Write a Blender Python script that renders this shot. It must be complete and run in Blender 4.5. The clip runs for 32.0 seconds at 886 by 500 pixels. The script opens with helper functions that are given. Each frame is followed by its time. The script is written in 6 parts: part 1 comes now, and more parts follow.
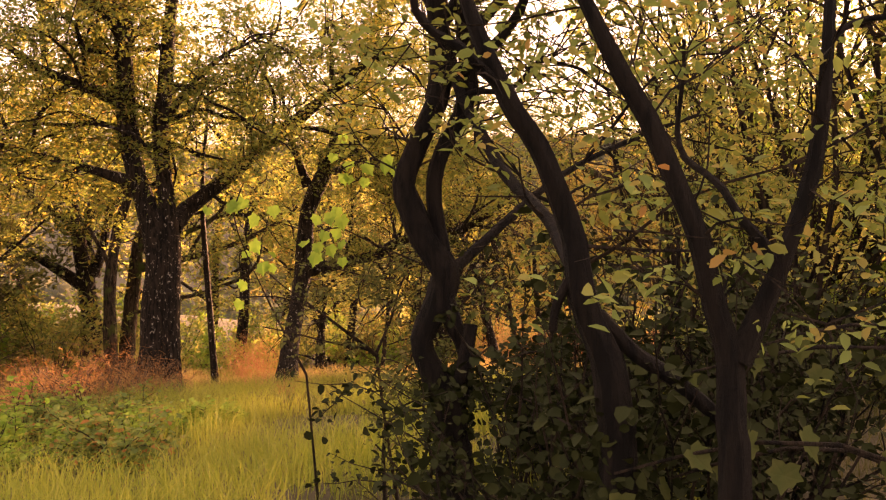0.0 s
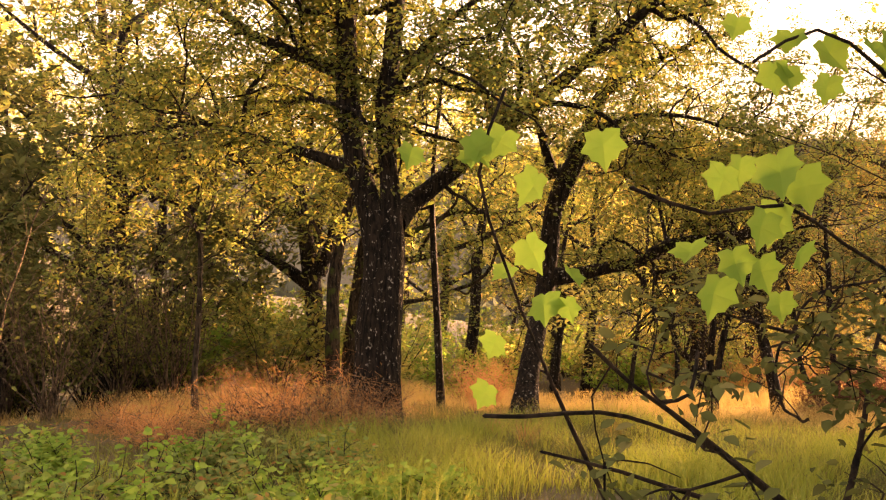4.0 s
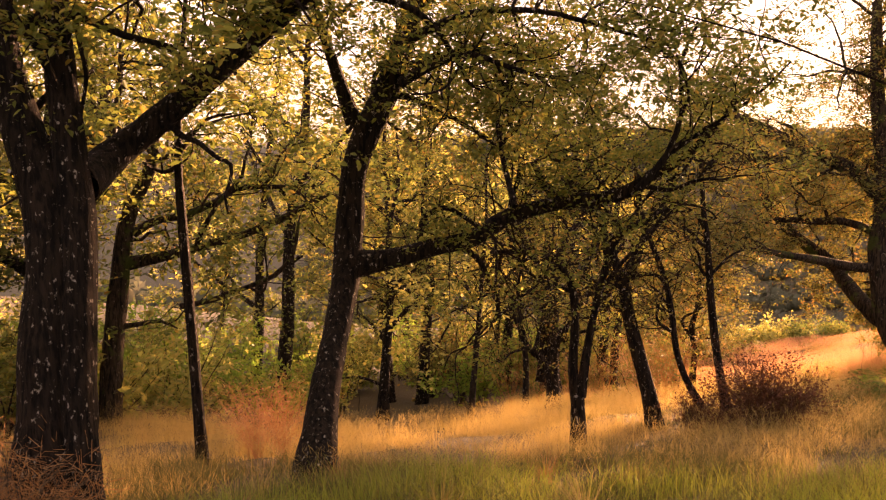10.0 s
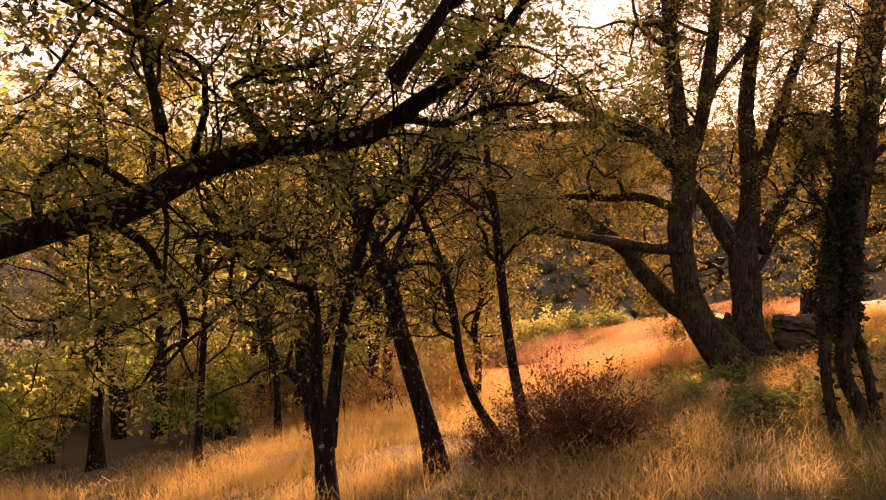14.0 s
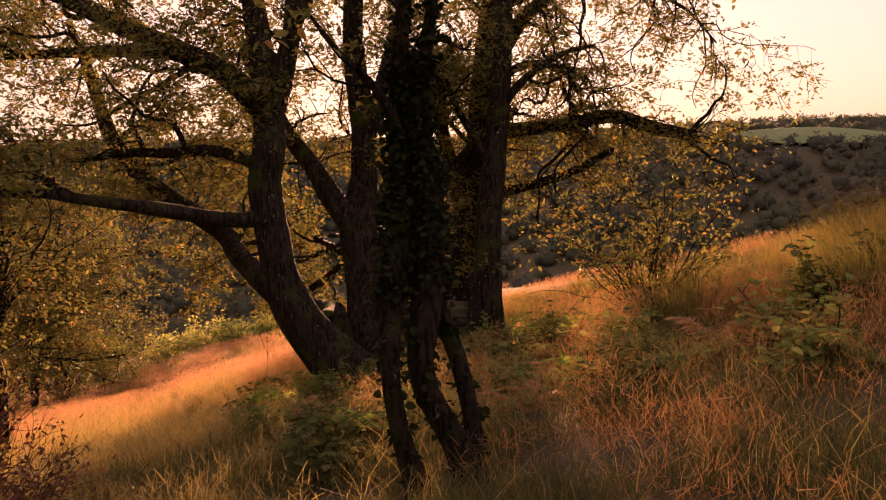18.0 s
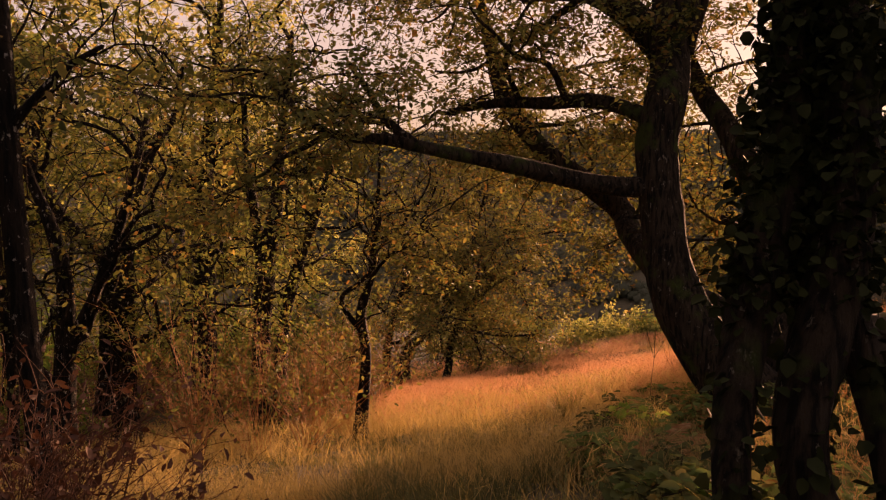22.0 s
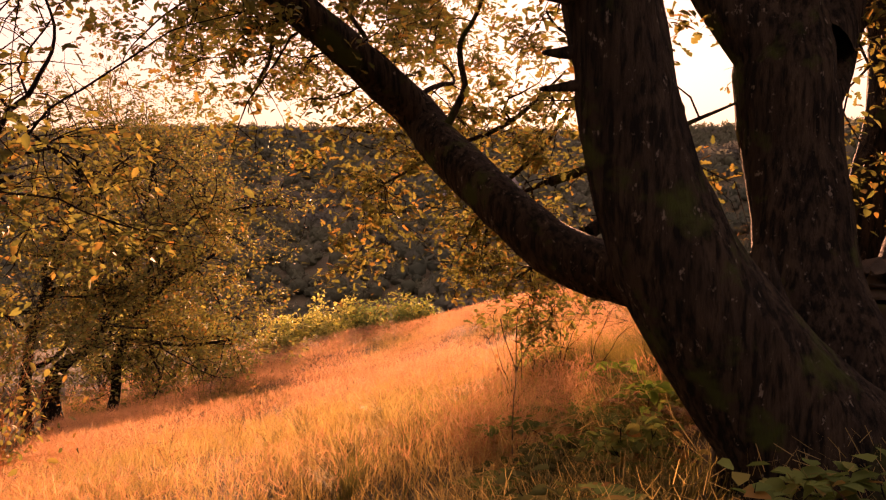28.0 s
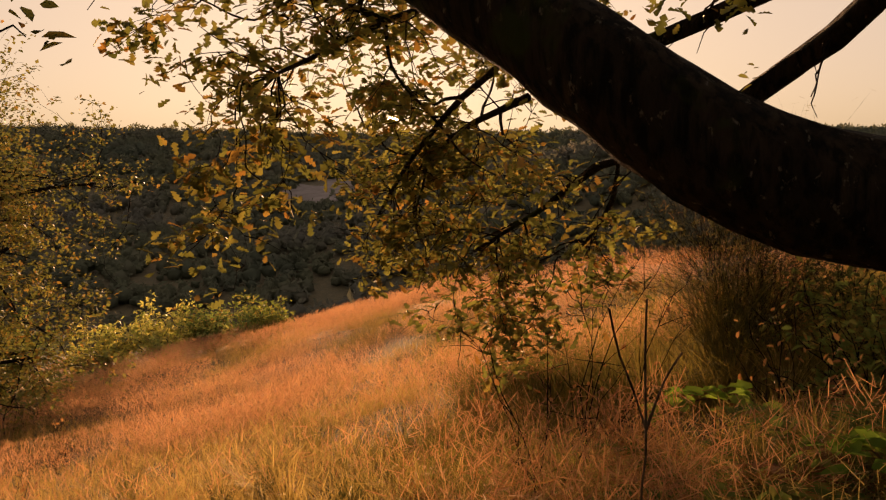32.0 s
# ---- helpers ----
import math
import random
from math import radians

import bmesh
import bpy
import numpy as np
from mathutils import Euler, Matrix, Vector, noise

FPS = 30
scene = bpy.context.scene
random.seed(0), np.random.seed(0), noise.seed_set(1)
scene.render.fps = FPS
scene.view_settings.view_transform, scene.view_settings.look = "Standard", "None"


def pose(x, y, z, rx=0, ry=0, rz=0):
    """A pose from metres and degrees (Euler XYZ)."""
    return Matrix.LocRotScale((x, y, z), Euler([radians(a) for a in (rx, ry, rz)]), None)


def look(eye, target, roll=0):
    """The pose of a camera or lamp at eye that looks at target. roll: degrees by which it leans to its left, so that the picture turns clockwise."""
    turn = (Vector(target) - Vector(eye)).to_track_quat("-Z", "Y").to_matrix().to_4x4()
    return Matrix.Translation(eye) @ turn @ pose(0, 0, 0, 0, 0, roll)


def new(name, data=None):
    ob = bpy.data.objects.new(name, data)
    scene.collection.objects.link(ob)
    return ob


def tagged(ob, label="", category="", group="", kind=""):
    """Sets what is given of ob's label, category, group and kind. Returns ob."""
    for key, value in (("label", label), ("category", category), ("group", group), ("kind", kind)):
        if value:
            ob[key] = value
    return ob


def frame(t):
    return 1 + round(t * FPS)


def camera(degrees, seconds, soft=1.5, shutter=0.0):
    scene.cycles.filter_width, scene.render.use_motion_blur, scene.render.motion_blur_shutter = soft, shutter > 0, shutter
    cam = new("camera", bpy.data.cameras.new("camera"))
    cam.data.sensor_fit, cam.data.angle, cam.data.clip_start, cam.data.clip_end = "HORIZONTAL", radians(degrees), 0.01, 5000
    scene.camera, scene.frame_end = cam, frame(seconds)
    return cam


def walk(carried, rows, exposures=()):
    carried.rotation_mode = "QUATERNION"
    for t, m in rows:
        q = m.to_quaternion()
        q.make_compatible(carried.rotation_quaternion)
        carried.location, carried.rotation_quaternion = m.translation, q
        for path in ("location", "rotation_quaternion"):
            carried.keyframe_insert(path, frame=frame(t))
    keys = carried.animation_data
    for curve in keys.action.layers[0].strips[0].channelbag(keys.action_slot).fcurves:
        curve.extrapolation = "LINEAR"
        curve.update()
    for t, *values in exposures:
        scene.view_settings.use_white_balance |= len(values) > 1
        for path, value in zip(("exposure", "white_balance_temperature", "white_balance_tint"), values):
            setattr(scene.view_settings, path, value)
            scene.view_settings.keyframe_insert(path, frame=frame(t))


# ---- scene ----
# camera: one lens, one path (seconds, x, y, z, and the turn in degrees)
cam = camera(51.14, 32.0, soft=1.2)
PATH = [
    (0.0, -0.004, -0.012, 1.382, 83.59, -0.05, 0.20),
    (0.5, -0.010, 0.348, 1.354, 83.62, -0.00, 2.81),
    (1.0, -0.060, 0.684, 1.306, 83.86, -0.36, 5.25),
    (1.5, -0.155, 1.046, 1.281, 83.61, -0.16, 6.96),
    (2.0, -0.245, 1.411, 1.220, 83.74, -0.19, 8.40),
    (2.5, -0.355, 1.745, 1.174, 83.86, -0.26, 9.35),
    (3.0, -0.494, 2.090, 1.143, 83.61, -0.18, 10.39),
    (3.5, -0.560, 2.363, 1.118, 83.66, -0.14, 12.48),
    (4.0, -0.632, 2.614, 1.104, 83.76, -0.10, 14.38),
    (4.5, -0.709, 2.869, 1.068, 83.98, -0.06, 15.29),
    (6.5, -1.193, 3.858, 1.020, 83.86, 0.13, 14.17),
    (7.0, -1.194, 4.101, 0.957, 83.83, 0.44, 13.75),
    (7.5, -1.062, 4.348, 0.946, 83.71, 0.65, 13.95),
    (8.0, -0.966, 4.668, 0.874, 83.63, 0.65, 13.70),
    (8.5, -0.875, 5.052, 0.787, 83.54, 0.64, 13.14),
    (9.0, -0.836, 5.510, 0.685, 83.53, 0.64, 11.52),
    (9.5, -0.751, 6.046, 0.601, 83.37, 0.81, 8.17),
    (10.0, -0.758, 6.600, 0.487, 83.33, 0.82, 4.49),
    (10.5, -0.772, 7.070, 0.437, 83.25, 0.91, 3.29),
    (11.0, -0.807, 7.508, 0.404, 83.17, 0.89, 2.99),
    (11.5, -0.873, 7.885, 0.338, 83.30, 0.79, 2.81),
    (12.0, -0.798, 8.272, 0.282, 83.31, 0.97, 2.70),
    (12.5, -0.584, 8.659, 0.211, 83.30, 1.15, 1.51),
    (13.0, -0.463, 9.123, 0.077, 83.37, 1.03, -2.42),
    (13.5, -0.425, 9.631, 0.016, 83.11, 1.05, -6.71),
    (14.0, -0.239, 10.093, -0.123, 83.26, 1.24, -9.38),
    (14.5, 0.019, 10.503, -0.221, 83.31, 1.48, -13.58),
    (15.0, 0.280, 10.902, -0.315, 83.18, 1.71, -17.36),
    (15.5, 0.649, 11.386, -0.501, 83.33, 1.99, -20.68),
    (17.5, 2.329, 13.166, -0.964, 83.13, 2.04, -27.86),
    (18.0, 2.623, 13.446, -1.089, 83.36, 1.89, -27.90),
    (18.5, 2.845, 13.717, -1.143, 83.41, 1.74, -27.60),
    (19.0, 3.050, 13.971, -1.218, 83.51, 1.61, -26.17),
    (19.5, 3.258, 14.072, -1.203, 83.26, 1.68, -21.97),
    (20.0, 3.486, 14.299, -1.264, 83.37, 1.28, -17.44),
    (20.5, 3.640, 14.526, -1.285, 83.25, 1.07, -12.66),
    (21.0, 3.757, 14.755, -1.324, 83.27, 0.99, -6.19),
    (21.5, 3.768, 15.040, -1.403, 83.40, 0.50, -1.56),
    (22.0, 3.782, 15.413, -1.479, 83.37, 0.41, -0.51),
    (22.5, 3.815, 15.727, -1.512, 83.42, 0.42, -0.51),
    (23.0, 3.808, 16.129, -1.570, 83.59, 0.43, -1.13),
    (23.5, 3.783, 16.630, -1.613, 83.49, 0.49, -4.23),
    (24.0, 3.784, 17.158, -1.749, 83.48, 0.32, -8.08),
    (24.5, 3.791, 17.622, -1.862, 83.43, 0.25, -10.86),
    (25.0, 3.816, 18.010, -1.932, 83.38, 0.33, -14.14),
    (25.5, 3.839, 18.572, -2.030, 83.36, 0.32, -18.62),
    (27.5, 3.853, 20.157, -2.368, 83.06, 0.62, -20.73),
    (28.0, 3.881, 20.600, -2.492, 83.06, 0.64, -20.79),
    (28.5, 3.896, 21.024, -2.636, 83.24, 0.48, -21.84),
    (29.0, 3.909, 21.477, -2.778, 83.38, 0.26, -24.52),
    (29.5, 4.006, 21.901, -2.852, 83.26, 0.43, -26.98),
    (30.0, 4.160, 22.318, -2.927, 83.35, 0.41, -28.91),
    (30.5, 4.260, 22.661, -2.995, 83.29, 0.46, -30.02),
    (31.0, 4.410, 23.062, -3.111, 83.51, 0.15, -30.22),
    (31.5, 4.528, 23.434, -3.113, 83.20, 0.26, -30.24),
    (32.0, 4.582, 23.845, -3.161, 83.29, 0.13, -30.99),
]
walk(cam, [(t, pose(x, y, z, rx, ry, rz)) for t, x, y, z, rx, ry, rz in PATH],
     exposures=[(0.0, 2.44, 9910.0, 47.0), (2.0, 2.54, 9530.0, 35.0), (4.0, 2.49, 9330.0, 33.0), (8.0, 2.07, 9080.0, 41.0), (11.0, 1.85, 8990.0, 49.0), (14.0, 1.58, 8810.0, 53.0), (15.5, 1.45, 8740.0, 53.0), (18.0, 0.85, 8630.0, 54.0), (19.0, 0.9, 8540.0, 54.0), (19.8, -0.13, 8450.0, 52.0), (21.3, -0.13, 8450.0, 50.0), (22.0, 0.37, 8350.0, 48.0), (22.8, 1.32, 8260.0, 48.0), (24.0, 1.57, 8260.0, 56.0), (25.0, 1.3, 8760.0, 52.0), (28.0, 1.15, 9370.0, 62.0), (31.0, 1.1, 9370.0, 56.0), (32.0, 0.25, 8840.0, 28.0)])

# ---- world, sun ----
SUN_AZ, SUN_EL = radians(27.8), radians(2.0)
SUN_DIR = Vector((math.sin(SUN_AZ) * math.cos(SUN_EL), math.cos(SUN_AZ) * math.cos(SUN_EL), math.sin(SUN_EL)))
world = bpy.data.worlds.new("evening_sky")
scene.world = world
world.use_nodes = True
wn = world.node_tree
sky = wn.nodes.new("ShaderNodeTexSky")
sky.sky_type, sky.sun_disc = "NISHITA", False
sky.sun_elevation, sky.sun_rotation = radians(5.0), SUN_AZ
sky.air_density, sky.dust_density, sky.ozone_density = 1.0, 2.5, 1.0
soft_sky = wn.nodes.new("ShaderNodeGamma")  # gamma evens the sky out, added to lift fill on shaded sides
soft_sky.inputs[1].default_value = 0.20
wn.links.new(sky.outputs[0], soft_sky.inputs[0])
wn.nodes["Background"].inputs[1].default_value = 0.37
wn.links.new(soft_sky.outputs[0], wn.nodes["Background"].inputs[0])
lamp = bpy.data.lights.new("sun", "SUN")
lamp.energy, lamp.angle, lamp.color = 10.5, radians(4.0), (1.0, 0.66, 0.38)
sun = new("sun", lamp)
sun.matrix_world = look((0, 0, 0), -SUN_DIR)

# ---- materials ----


def material(name):
    m = bpy.data.materials.new(name)
    m.use_nodes = True
    nt = m.node_tree
    return m, nt, nt.nodes["Principled BSDF"]


def ramp(nt, stops, fac):
    r = nt.nodes.new("ShaderNodeValToRGB")
    while len(r.color_ramp.elements) < len(stops):
        r.color_ramp.elements.new(0.5)
    for e, (p, c) in zip(r.color_ramp.elements, stops):
        e.position, e.color = p, (*c, 1)
    nt.links.new(fac, r.inputs[0])
    return r.outputs[0]


def noise_fac(nt, scale, detail=4.0, rough=0.6, stretch=(1, 1, 1)):
    c = nt.nodes.new("ShaderNodeTexCoord")
    mp = nt.nodes.new("ShaderNodeMapping")
    mp.inputs["Scale"].default_value = stretch
    n = nt.nodes.new("ShaderNodeTexNoise")
    n.inputs["Scale"].default_value, n.inputs["Detail"].default_value, n.inputs["Roughness"].default_value = scale, detail, rough
    nt.links.new(c.outputs["Object"], mp.inputs[0])
    nt.links.new(mp.outputs[0], n.inputs["Vector"])
    return n.outputs["Fac"]


def mixc(nt, fac, a, b, mode="MIX"):
    m = nt.nodes.new("ShaderNodeMix")
    m.data_type, m.blend_type = "RGBA", mode
    for sock, v in ((m.inputs["Factor"], fac), (m.inputs[6], a), (m.inputs[7], b)):
        if hasattr(v, "is_linked"):
            nt.links.new(v, sock)
        elif isinstance(v, (int, float)):
            sock.default_value = v
        else:
            sock.default_value = (*v, 1)
    return m.outputs[2]


def bump(nt, bsdf, height, strength, distance=0.02):
    b = nt.nodes.new("ShaderNodeBump")
    b.inputs["Strength"].default_value, b.inputs["Distance"].default_value = strength, distance
    nt.links.new(height, b.inputs["Height"])
    nt.links.new(b.outputs[0], bsdf.inputs["Normal"])


def bark_material(name, dark, light, lichen, lichen_at=0.62, moss=0.0):
    m, nt, b = material(name)
    base = ramp(nt, [(0.3, dark), (0.7, light)], noise_fac(nt, 9, 6, 0.7, (1, 1, 0.25)))
    patch = ramp(nt, [(lichen_at, (0, 0, 0)), (lichen_at + 0.05, (1, 1, 1))], noise_fac(nt, 24, 5, 0.7, (1, 1, 0.6)))
    crack = ramp(nt, [(0.40, (0.15, 0.15, 0.15)), (0.56, (1, 1, 1))], noise_fac(nt, 30, 4, 0.6, (1, 1, 0.16)))
    col = mixc(nt, patch, mixc(nt, 1.0, base, crack, "MULTIPLY"), lichen)
    if moss:
        col = mixc(nt, ramp(nt, [(0.62 - moss, (0, 0, 0)), (0.72 - moss, (1, 1, 1))], noise_fac(nt, 3, 4)), col, (0.05, 0.07, 0.015))
    nt.links.new(col, b.inputs["Base Color"])
    b.inputs["Roughness"].default_value = 0.92
    b.inputs["Specular IOR Level"].default_value = 0.2
    bump(nt, b, noise_fac(nt, 26, 8, 0.75, (1, 1, 0.2)), 1.0, 0.07)
    return m


def leaf_material(name, stops, clear=0.5, rough=0.5, gloss=0.3):
    """Thin leaf: colour by leaf, part of the light goes through."""
    m, nt, b = material(name)
    g = nt.nodes.new("ShaderNodeNewGeometry")
    col = ramp(nt, stops, g.outputs["Random Per Island"])
    col = mixc(nt, ramp(nt, [(0.35, (0, 0, 0)), (0.75, (0.5, 0.5, 0.5))], noise_fac(nt, 0.9, 3)), col, stops[-1][1])
    nt.links.new(col, b.inputs["Base Color"])
    b.inputs["Roughness"].default_value = rough
    b.inputs["Specular IOR Level"].default_value = gloss
    tr = nt.nodes.new("ShaderNodeBsdfTranslucent")
    nt.links.new(mixc(nt, 0.75, col, (1.2, 1.2, 0.95), "MULTIPLY"), tr.inputs[0])
    mx = nt.nodes.new("ShaderNodeMixShader")
    mx.inputs[0].default_value = clear
    nt.links.new(b.outputs[0], mx.inputs[1])
    nt.links.new(tr.outputs[0], mx.inputs[2])
    nt.links.new(mx.outputs[0], nt.nodes["Material Output"].inputs[0])
    return m


BARK = bark_material("oak_bark", (0.010, 0.007, 0.005), (0.042, 0.029, 0.020), (0.42, 0.39, 0.33), 0.605)
BARK_MOSS = bark_material("mossy_bark", (0.018, 0.012, 0.008), (0.085, 0.060, 0.038), (0.22, 0.19, 0.15), 0.62, 0.06)
# near black so the close stems read as silhouettes: backlight put into bark colour
BARK_BACKLIT = bark_material("silhouette_bark", (0.005, 0.004, 0.003), (0.020, 0.014, 0.010), (0.08, 0.07, 0.055), 0.70)
BARK_PALE = bark_material("pale_bark", (0.04, 0.03, 0.02), (0.12, 0.09, 0.06), (0.40, 0.37, 0.3), 0.62)
TWIG = bark_material("twig_bark", (0.018, 0.012, 0.008), (0.06, 0.04, 0.026), (0.15, 0.12, 0.09), 0.75)
DEAD = bark_material("dead_wood", (0.10, 0.07, 0.045), (0.28, 0.20, 0.13), (0.36, 0.29, 0.22), 0.7)
OAK_LEAF = leaf_material("oak_leaf", [(0.0, (0.07, 0.105, 0.03)), (0.45, (0.15, 0.185, 0.05)), (0.75, (0.235, 0.245, 0.065)), (0.92, (0.33, 0.22, 0.065)), (1.0, (0.215, 0.235, 0.06))], 0.52, 0.6, 0.15)
OAK_BROWN = leaf_material("turning_oak_leaf", [(0.0, (0.07, 0.085, 0.028)), (0.4, (0.15, 0.16, 0.05)), (0.75, (0.215, 0.18, 0.055)), (0.93, (0.29, 0.135, 0.045)), (1.0, (0.195, 0.175, 0.05))], 0.45, 0.6, 0.15)
GOLD_LEAF = leaf_material("yellowing_leaf", [(0.0, (0.20, 0.25, 0.07)), (0.5, (0.36, 0.37, 0.11)), (0.85, (0.46, 0.37, 0.12)), (1.0, (0.38, 0.34, 0.11))], 0.6)
GREEN_LEAF = leaf_material("fresh_green_leaf", [(0.0, (0.11, 0.22, 0.04)), (0.6, (0.20, 0.32, 0.06)), (1.0, (0.27, 0.34, 0.08))], 0.55, 0.75, 0.0)
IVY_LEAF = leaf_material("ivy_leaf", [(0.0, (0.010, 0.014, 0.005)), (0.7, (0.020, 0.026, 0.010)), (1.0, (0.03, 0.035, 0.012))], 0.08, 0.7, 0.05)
BRAMBLE_LEAF = leaf_material("bramble_leaf", [(0.0, (0.10, 0.15, 0.05)), (0.6, (0.19, 0.25, 0.075)), (0.84, (0.29, 0.24, 0.08)), (0.95, (0.34, 0.12, 0.05)), (1.0, (0.21, 0.24, 0.075))], 0.45, 0.75, 0.0)
GRASS_GREEN = leaf_material("green_grass", [(0.0, (0.13, 0.19, 0.028)), (0.6, (0.24, 0.29, 0.045)), (1.0, (0.37, 0.35, 0.08))], 0.45, 0.6)
GRASS_DULL = leaf_material("dull_grass", [(0.0, (0.055, 0.07, 0.02)), (0.6, (0.11, 0.115, 0.035)), (1.0, (0.18, 0.14, 0.05))], 0.3, 0.7)
GRASS_DRY = leaf_material("dry_grass", [(0.0, (0.26, 0.19, 0.07)), (0.6, (0.41, 0.30, 0.12)), (1.0, (0.48, 0.34, 0.14))], 0.5, 0.7)
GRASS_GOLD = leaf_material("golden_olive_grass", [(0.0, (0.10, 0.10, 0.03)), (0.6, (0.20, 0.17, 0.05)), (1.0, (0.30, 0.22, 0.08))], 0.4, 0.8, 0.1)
GRASS_MEADOW = leaf_material("meadow_grass", [(0.0, (0.21, 0.14, 0.05)), (0.6, (0.33, 0.22, 0.08)), (1.0, (0.41, 0.28, 0.11))], 0.5, 0.7)
GRASS_RED = leaf_material("reddish_grass", [(0.0, (0.40, 0.18, 0.10)), (0.6, (0.51, 0.24, 0.14)), (1.0, (0.55, 0.31, 0.18))], 0.5, 0.7)
RUST = leaf_material("rusty_bracken", [(0.0, (0.26, 0.10, 0.035)), (0.6, (0.40, 0.18, 0.07)), (1.0, (0.46, 0.27, 0.13))], 0.4, 0.7)
RUST_DARK = leaf_material("dark_rusty_twigs", [(0.0, (0.05, 0.018, 0.010)), (0.6, (0.11, 0.04, 0.02)), (1.0, (0.18, 0.08, 0.04))], 0.25, 0.7)
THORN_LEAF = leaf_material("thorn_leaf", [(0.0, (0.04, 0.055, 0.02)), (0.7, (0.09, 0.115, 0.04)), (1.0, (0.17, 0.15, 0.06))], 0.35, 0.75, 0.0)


def ground_material():
    m, nt, b = material("meadow_soil")
    n1 = ramp(nt, [(0.3, (0.035, 0.028, 0.014)), (0.5, (0.075, 0.055, 0.024)), (0.7, (0.12, 0.08, 0.035))], noise_fac(nt, 0.6, 6))
    col = mixc(nt, noise_fac(nt, 14, 5), n1, (0.065, 0.052, 0.02))
    nt.links.new(col, b.inputs["Base Color"])
    b.inputs["Roughness"].default_value = 0.95
    bump(nt, b, noise_fac(nt, 9, 8, 0.7), 0.8, 0.08)
    return m


def canopy_material():
    m, nt, b = material("distant_canopy")
    g = nt.nodes.new("ShaderNodeNewGeometry")
    # both ramps are paled and greyed: valley haze is painted into the leaf colour
    a = ramp(nt, [(0.0, (0.085, 0.095, 0.062)), (0.6, (0.12, 0.125, 0.085)), (1.0, (0.165, 0.15, 0.11))], g.outputs["Random Per Island"])
    stand = ramp(nt, [(0.35, (0.085, 0.105, 0.08)), (0.5, (0.14, 0.145, 0.09)), (0.65, (0.165, 0.15, 0.135))], noise_fac(nt, 0.012, 3))
    col = mixc(nt, 0.55, a, stand)
    nt.links.new(col, b.inputs["Base Color"])
    b.inputs["Roughness"].default_value = 1.0
    b.inputs["Specular IOR Level"].default_value = 0.0
    tr = nt.nodes.new("ShaderNodeBsdfTranslucent")
    nt.links.new(col, tr.inputs[0])
    mx = nt.nodes.new("ShaderNodeMixShader")
    mx.inputs[0].default_value = 0.5
    nt.links.new(b.outputs[0], mx.inputs[1])
    nt.links.new(tr.outputs[0], mx.inputs[2])
    nt.links.new(mx.outputs[0], nt.nodes["Material Output"].inputs[0])
    return m


def stone_material():
    m, nt, b = material("lichened_stone")
    a = ramp(nt, [(0.3, (0.035, 0.028, 0.02)), (0.7, (0.12, 0.088, 0.062))], noise_fac(nt, 6, 8, 0.7))
    moss = ramp(nt, [(0.5, (0, 0, 0)), (0.62, (1, 1, 1))], noise_fac(nt, 4, 5))
    nt.links.new(mixc(nt, moss, a, (0.07, 0.075, 0.025)), b.inputs["Base Color"])
    b.inputs["Roughness"].default_value = 0.95
    bump(nt, b, noise_fac(nt, 16, 8, 0.75), 1.0, 0.03)
    return m


def field_material():
    m, nt, b = material("hill_pasture")
    nt.links.new(ramp(nt, [(0.35, (0.11, 0.15, 0.05)), (0.65, (0.16, 0.20, 0.07))], noise_fac(nt, 0.03, 6)), b.inputs["Base Color"])
    b.inputs["Roughness"].default_value = 1.0
    return m


HEATH, nt, b = material("heath")
nt.links.new(ramp(nt, [(0.35, (0.12, 0.095, 0.085)), (0.65, (0.19, 0.15, 0.135))], noise_fac(nt, 0.15, 6)), b.inputs["Base Color"])
b.inputs["Roughness"].default_value = 1.0
SOIL, CANOPY, STONE, PASTURE = ground_material(), canopy_material(), stone_material(), field_material()

# ---- mesh helpers ----


def raw_mesh(name, verts, faces, smooth=False):
    """A mesh from arrays: verts (n, 3), faces (m, k) of one kind."""
    me = bpy.data.meshes.new(name)
    verts, faces = np.asarray(verts, np.float32), np.asarray(faces, np.int32)
    k = faces.shape[1]
    me.vertices.add(len(verts))
    me.vertices.foreach_set("co", verts.ravel())
    me.loops.add(faces.size)
    me.loops.foreach_set("vertex_index", faces.ravel())
    me.polygons.add(len(faces))
    me.polygons.foreach_set("loop_start", np.arange(0, faces.size, k, dtype=np.int32))
    if smooth:
        me.polygons.foreach_set("use_smooth", np.ones(len(faces), bool))
    me.update(calc_edges=True)
    return me


def part(name, mesh, mat, parent=None, label=""):
    if isinstance(mesh, bmesh.types.BMesh):
        me = bpy.data.meshes.new(name)
        mesh.to_mesh(me)
        mesh.free()
        mesh = me
    mesh.materials.clear()
    mesh.materials.append(mat)
    ob = new(name, mesh)
    ob.parent = parent
    if parent is not None:
        ob.matrix_parent_inverse = Matrix.Translation(-Vector(parent.location))
    if label:
        ob["label"] = label
    return ob


def thing(name, at, label, category, group="", kind=""):
    return tagged(_placed(new(name), at), label, category, group, kind)


def _placed(ob, at):
    ob.location = at
    ob.empty_display_size = 0.2
    return ob


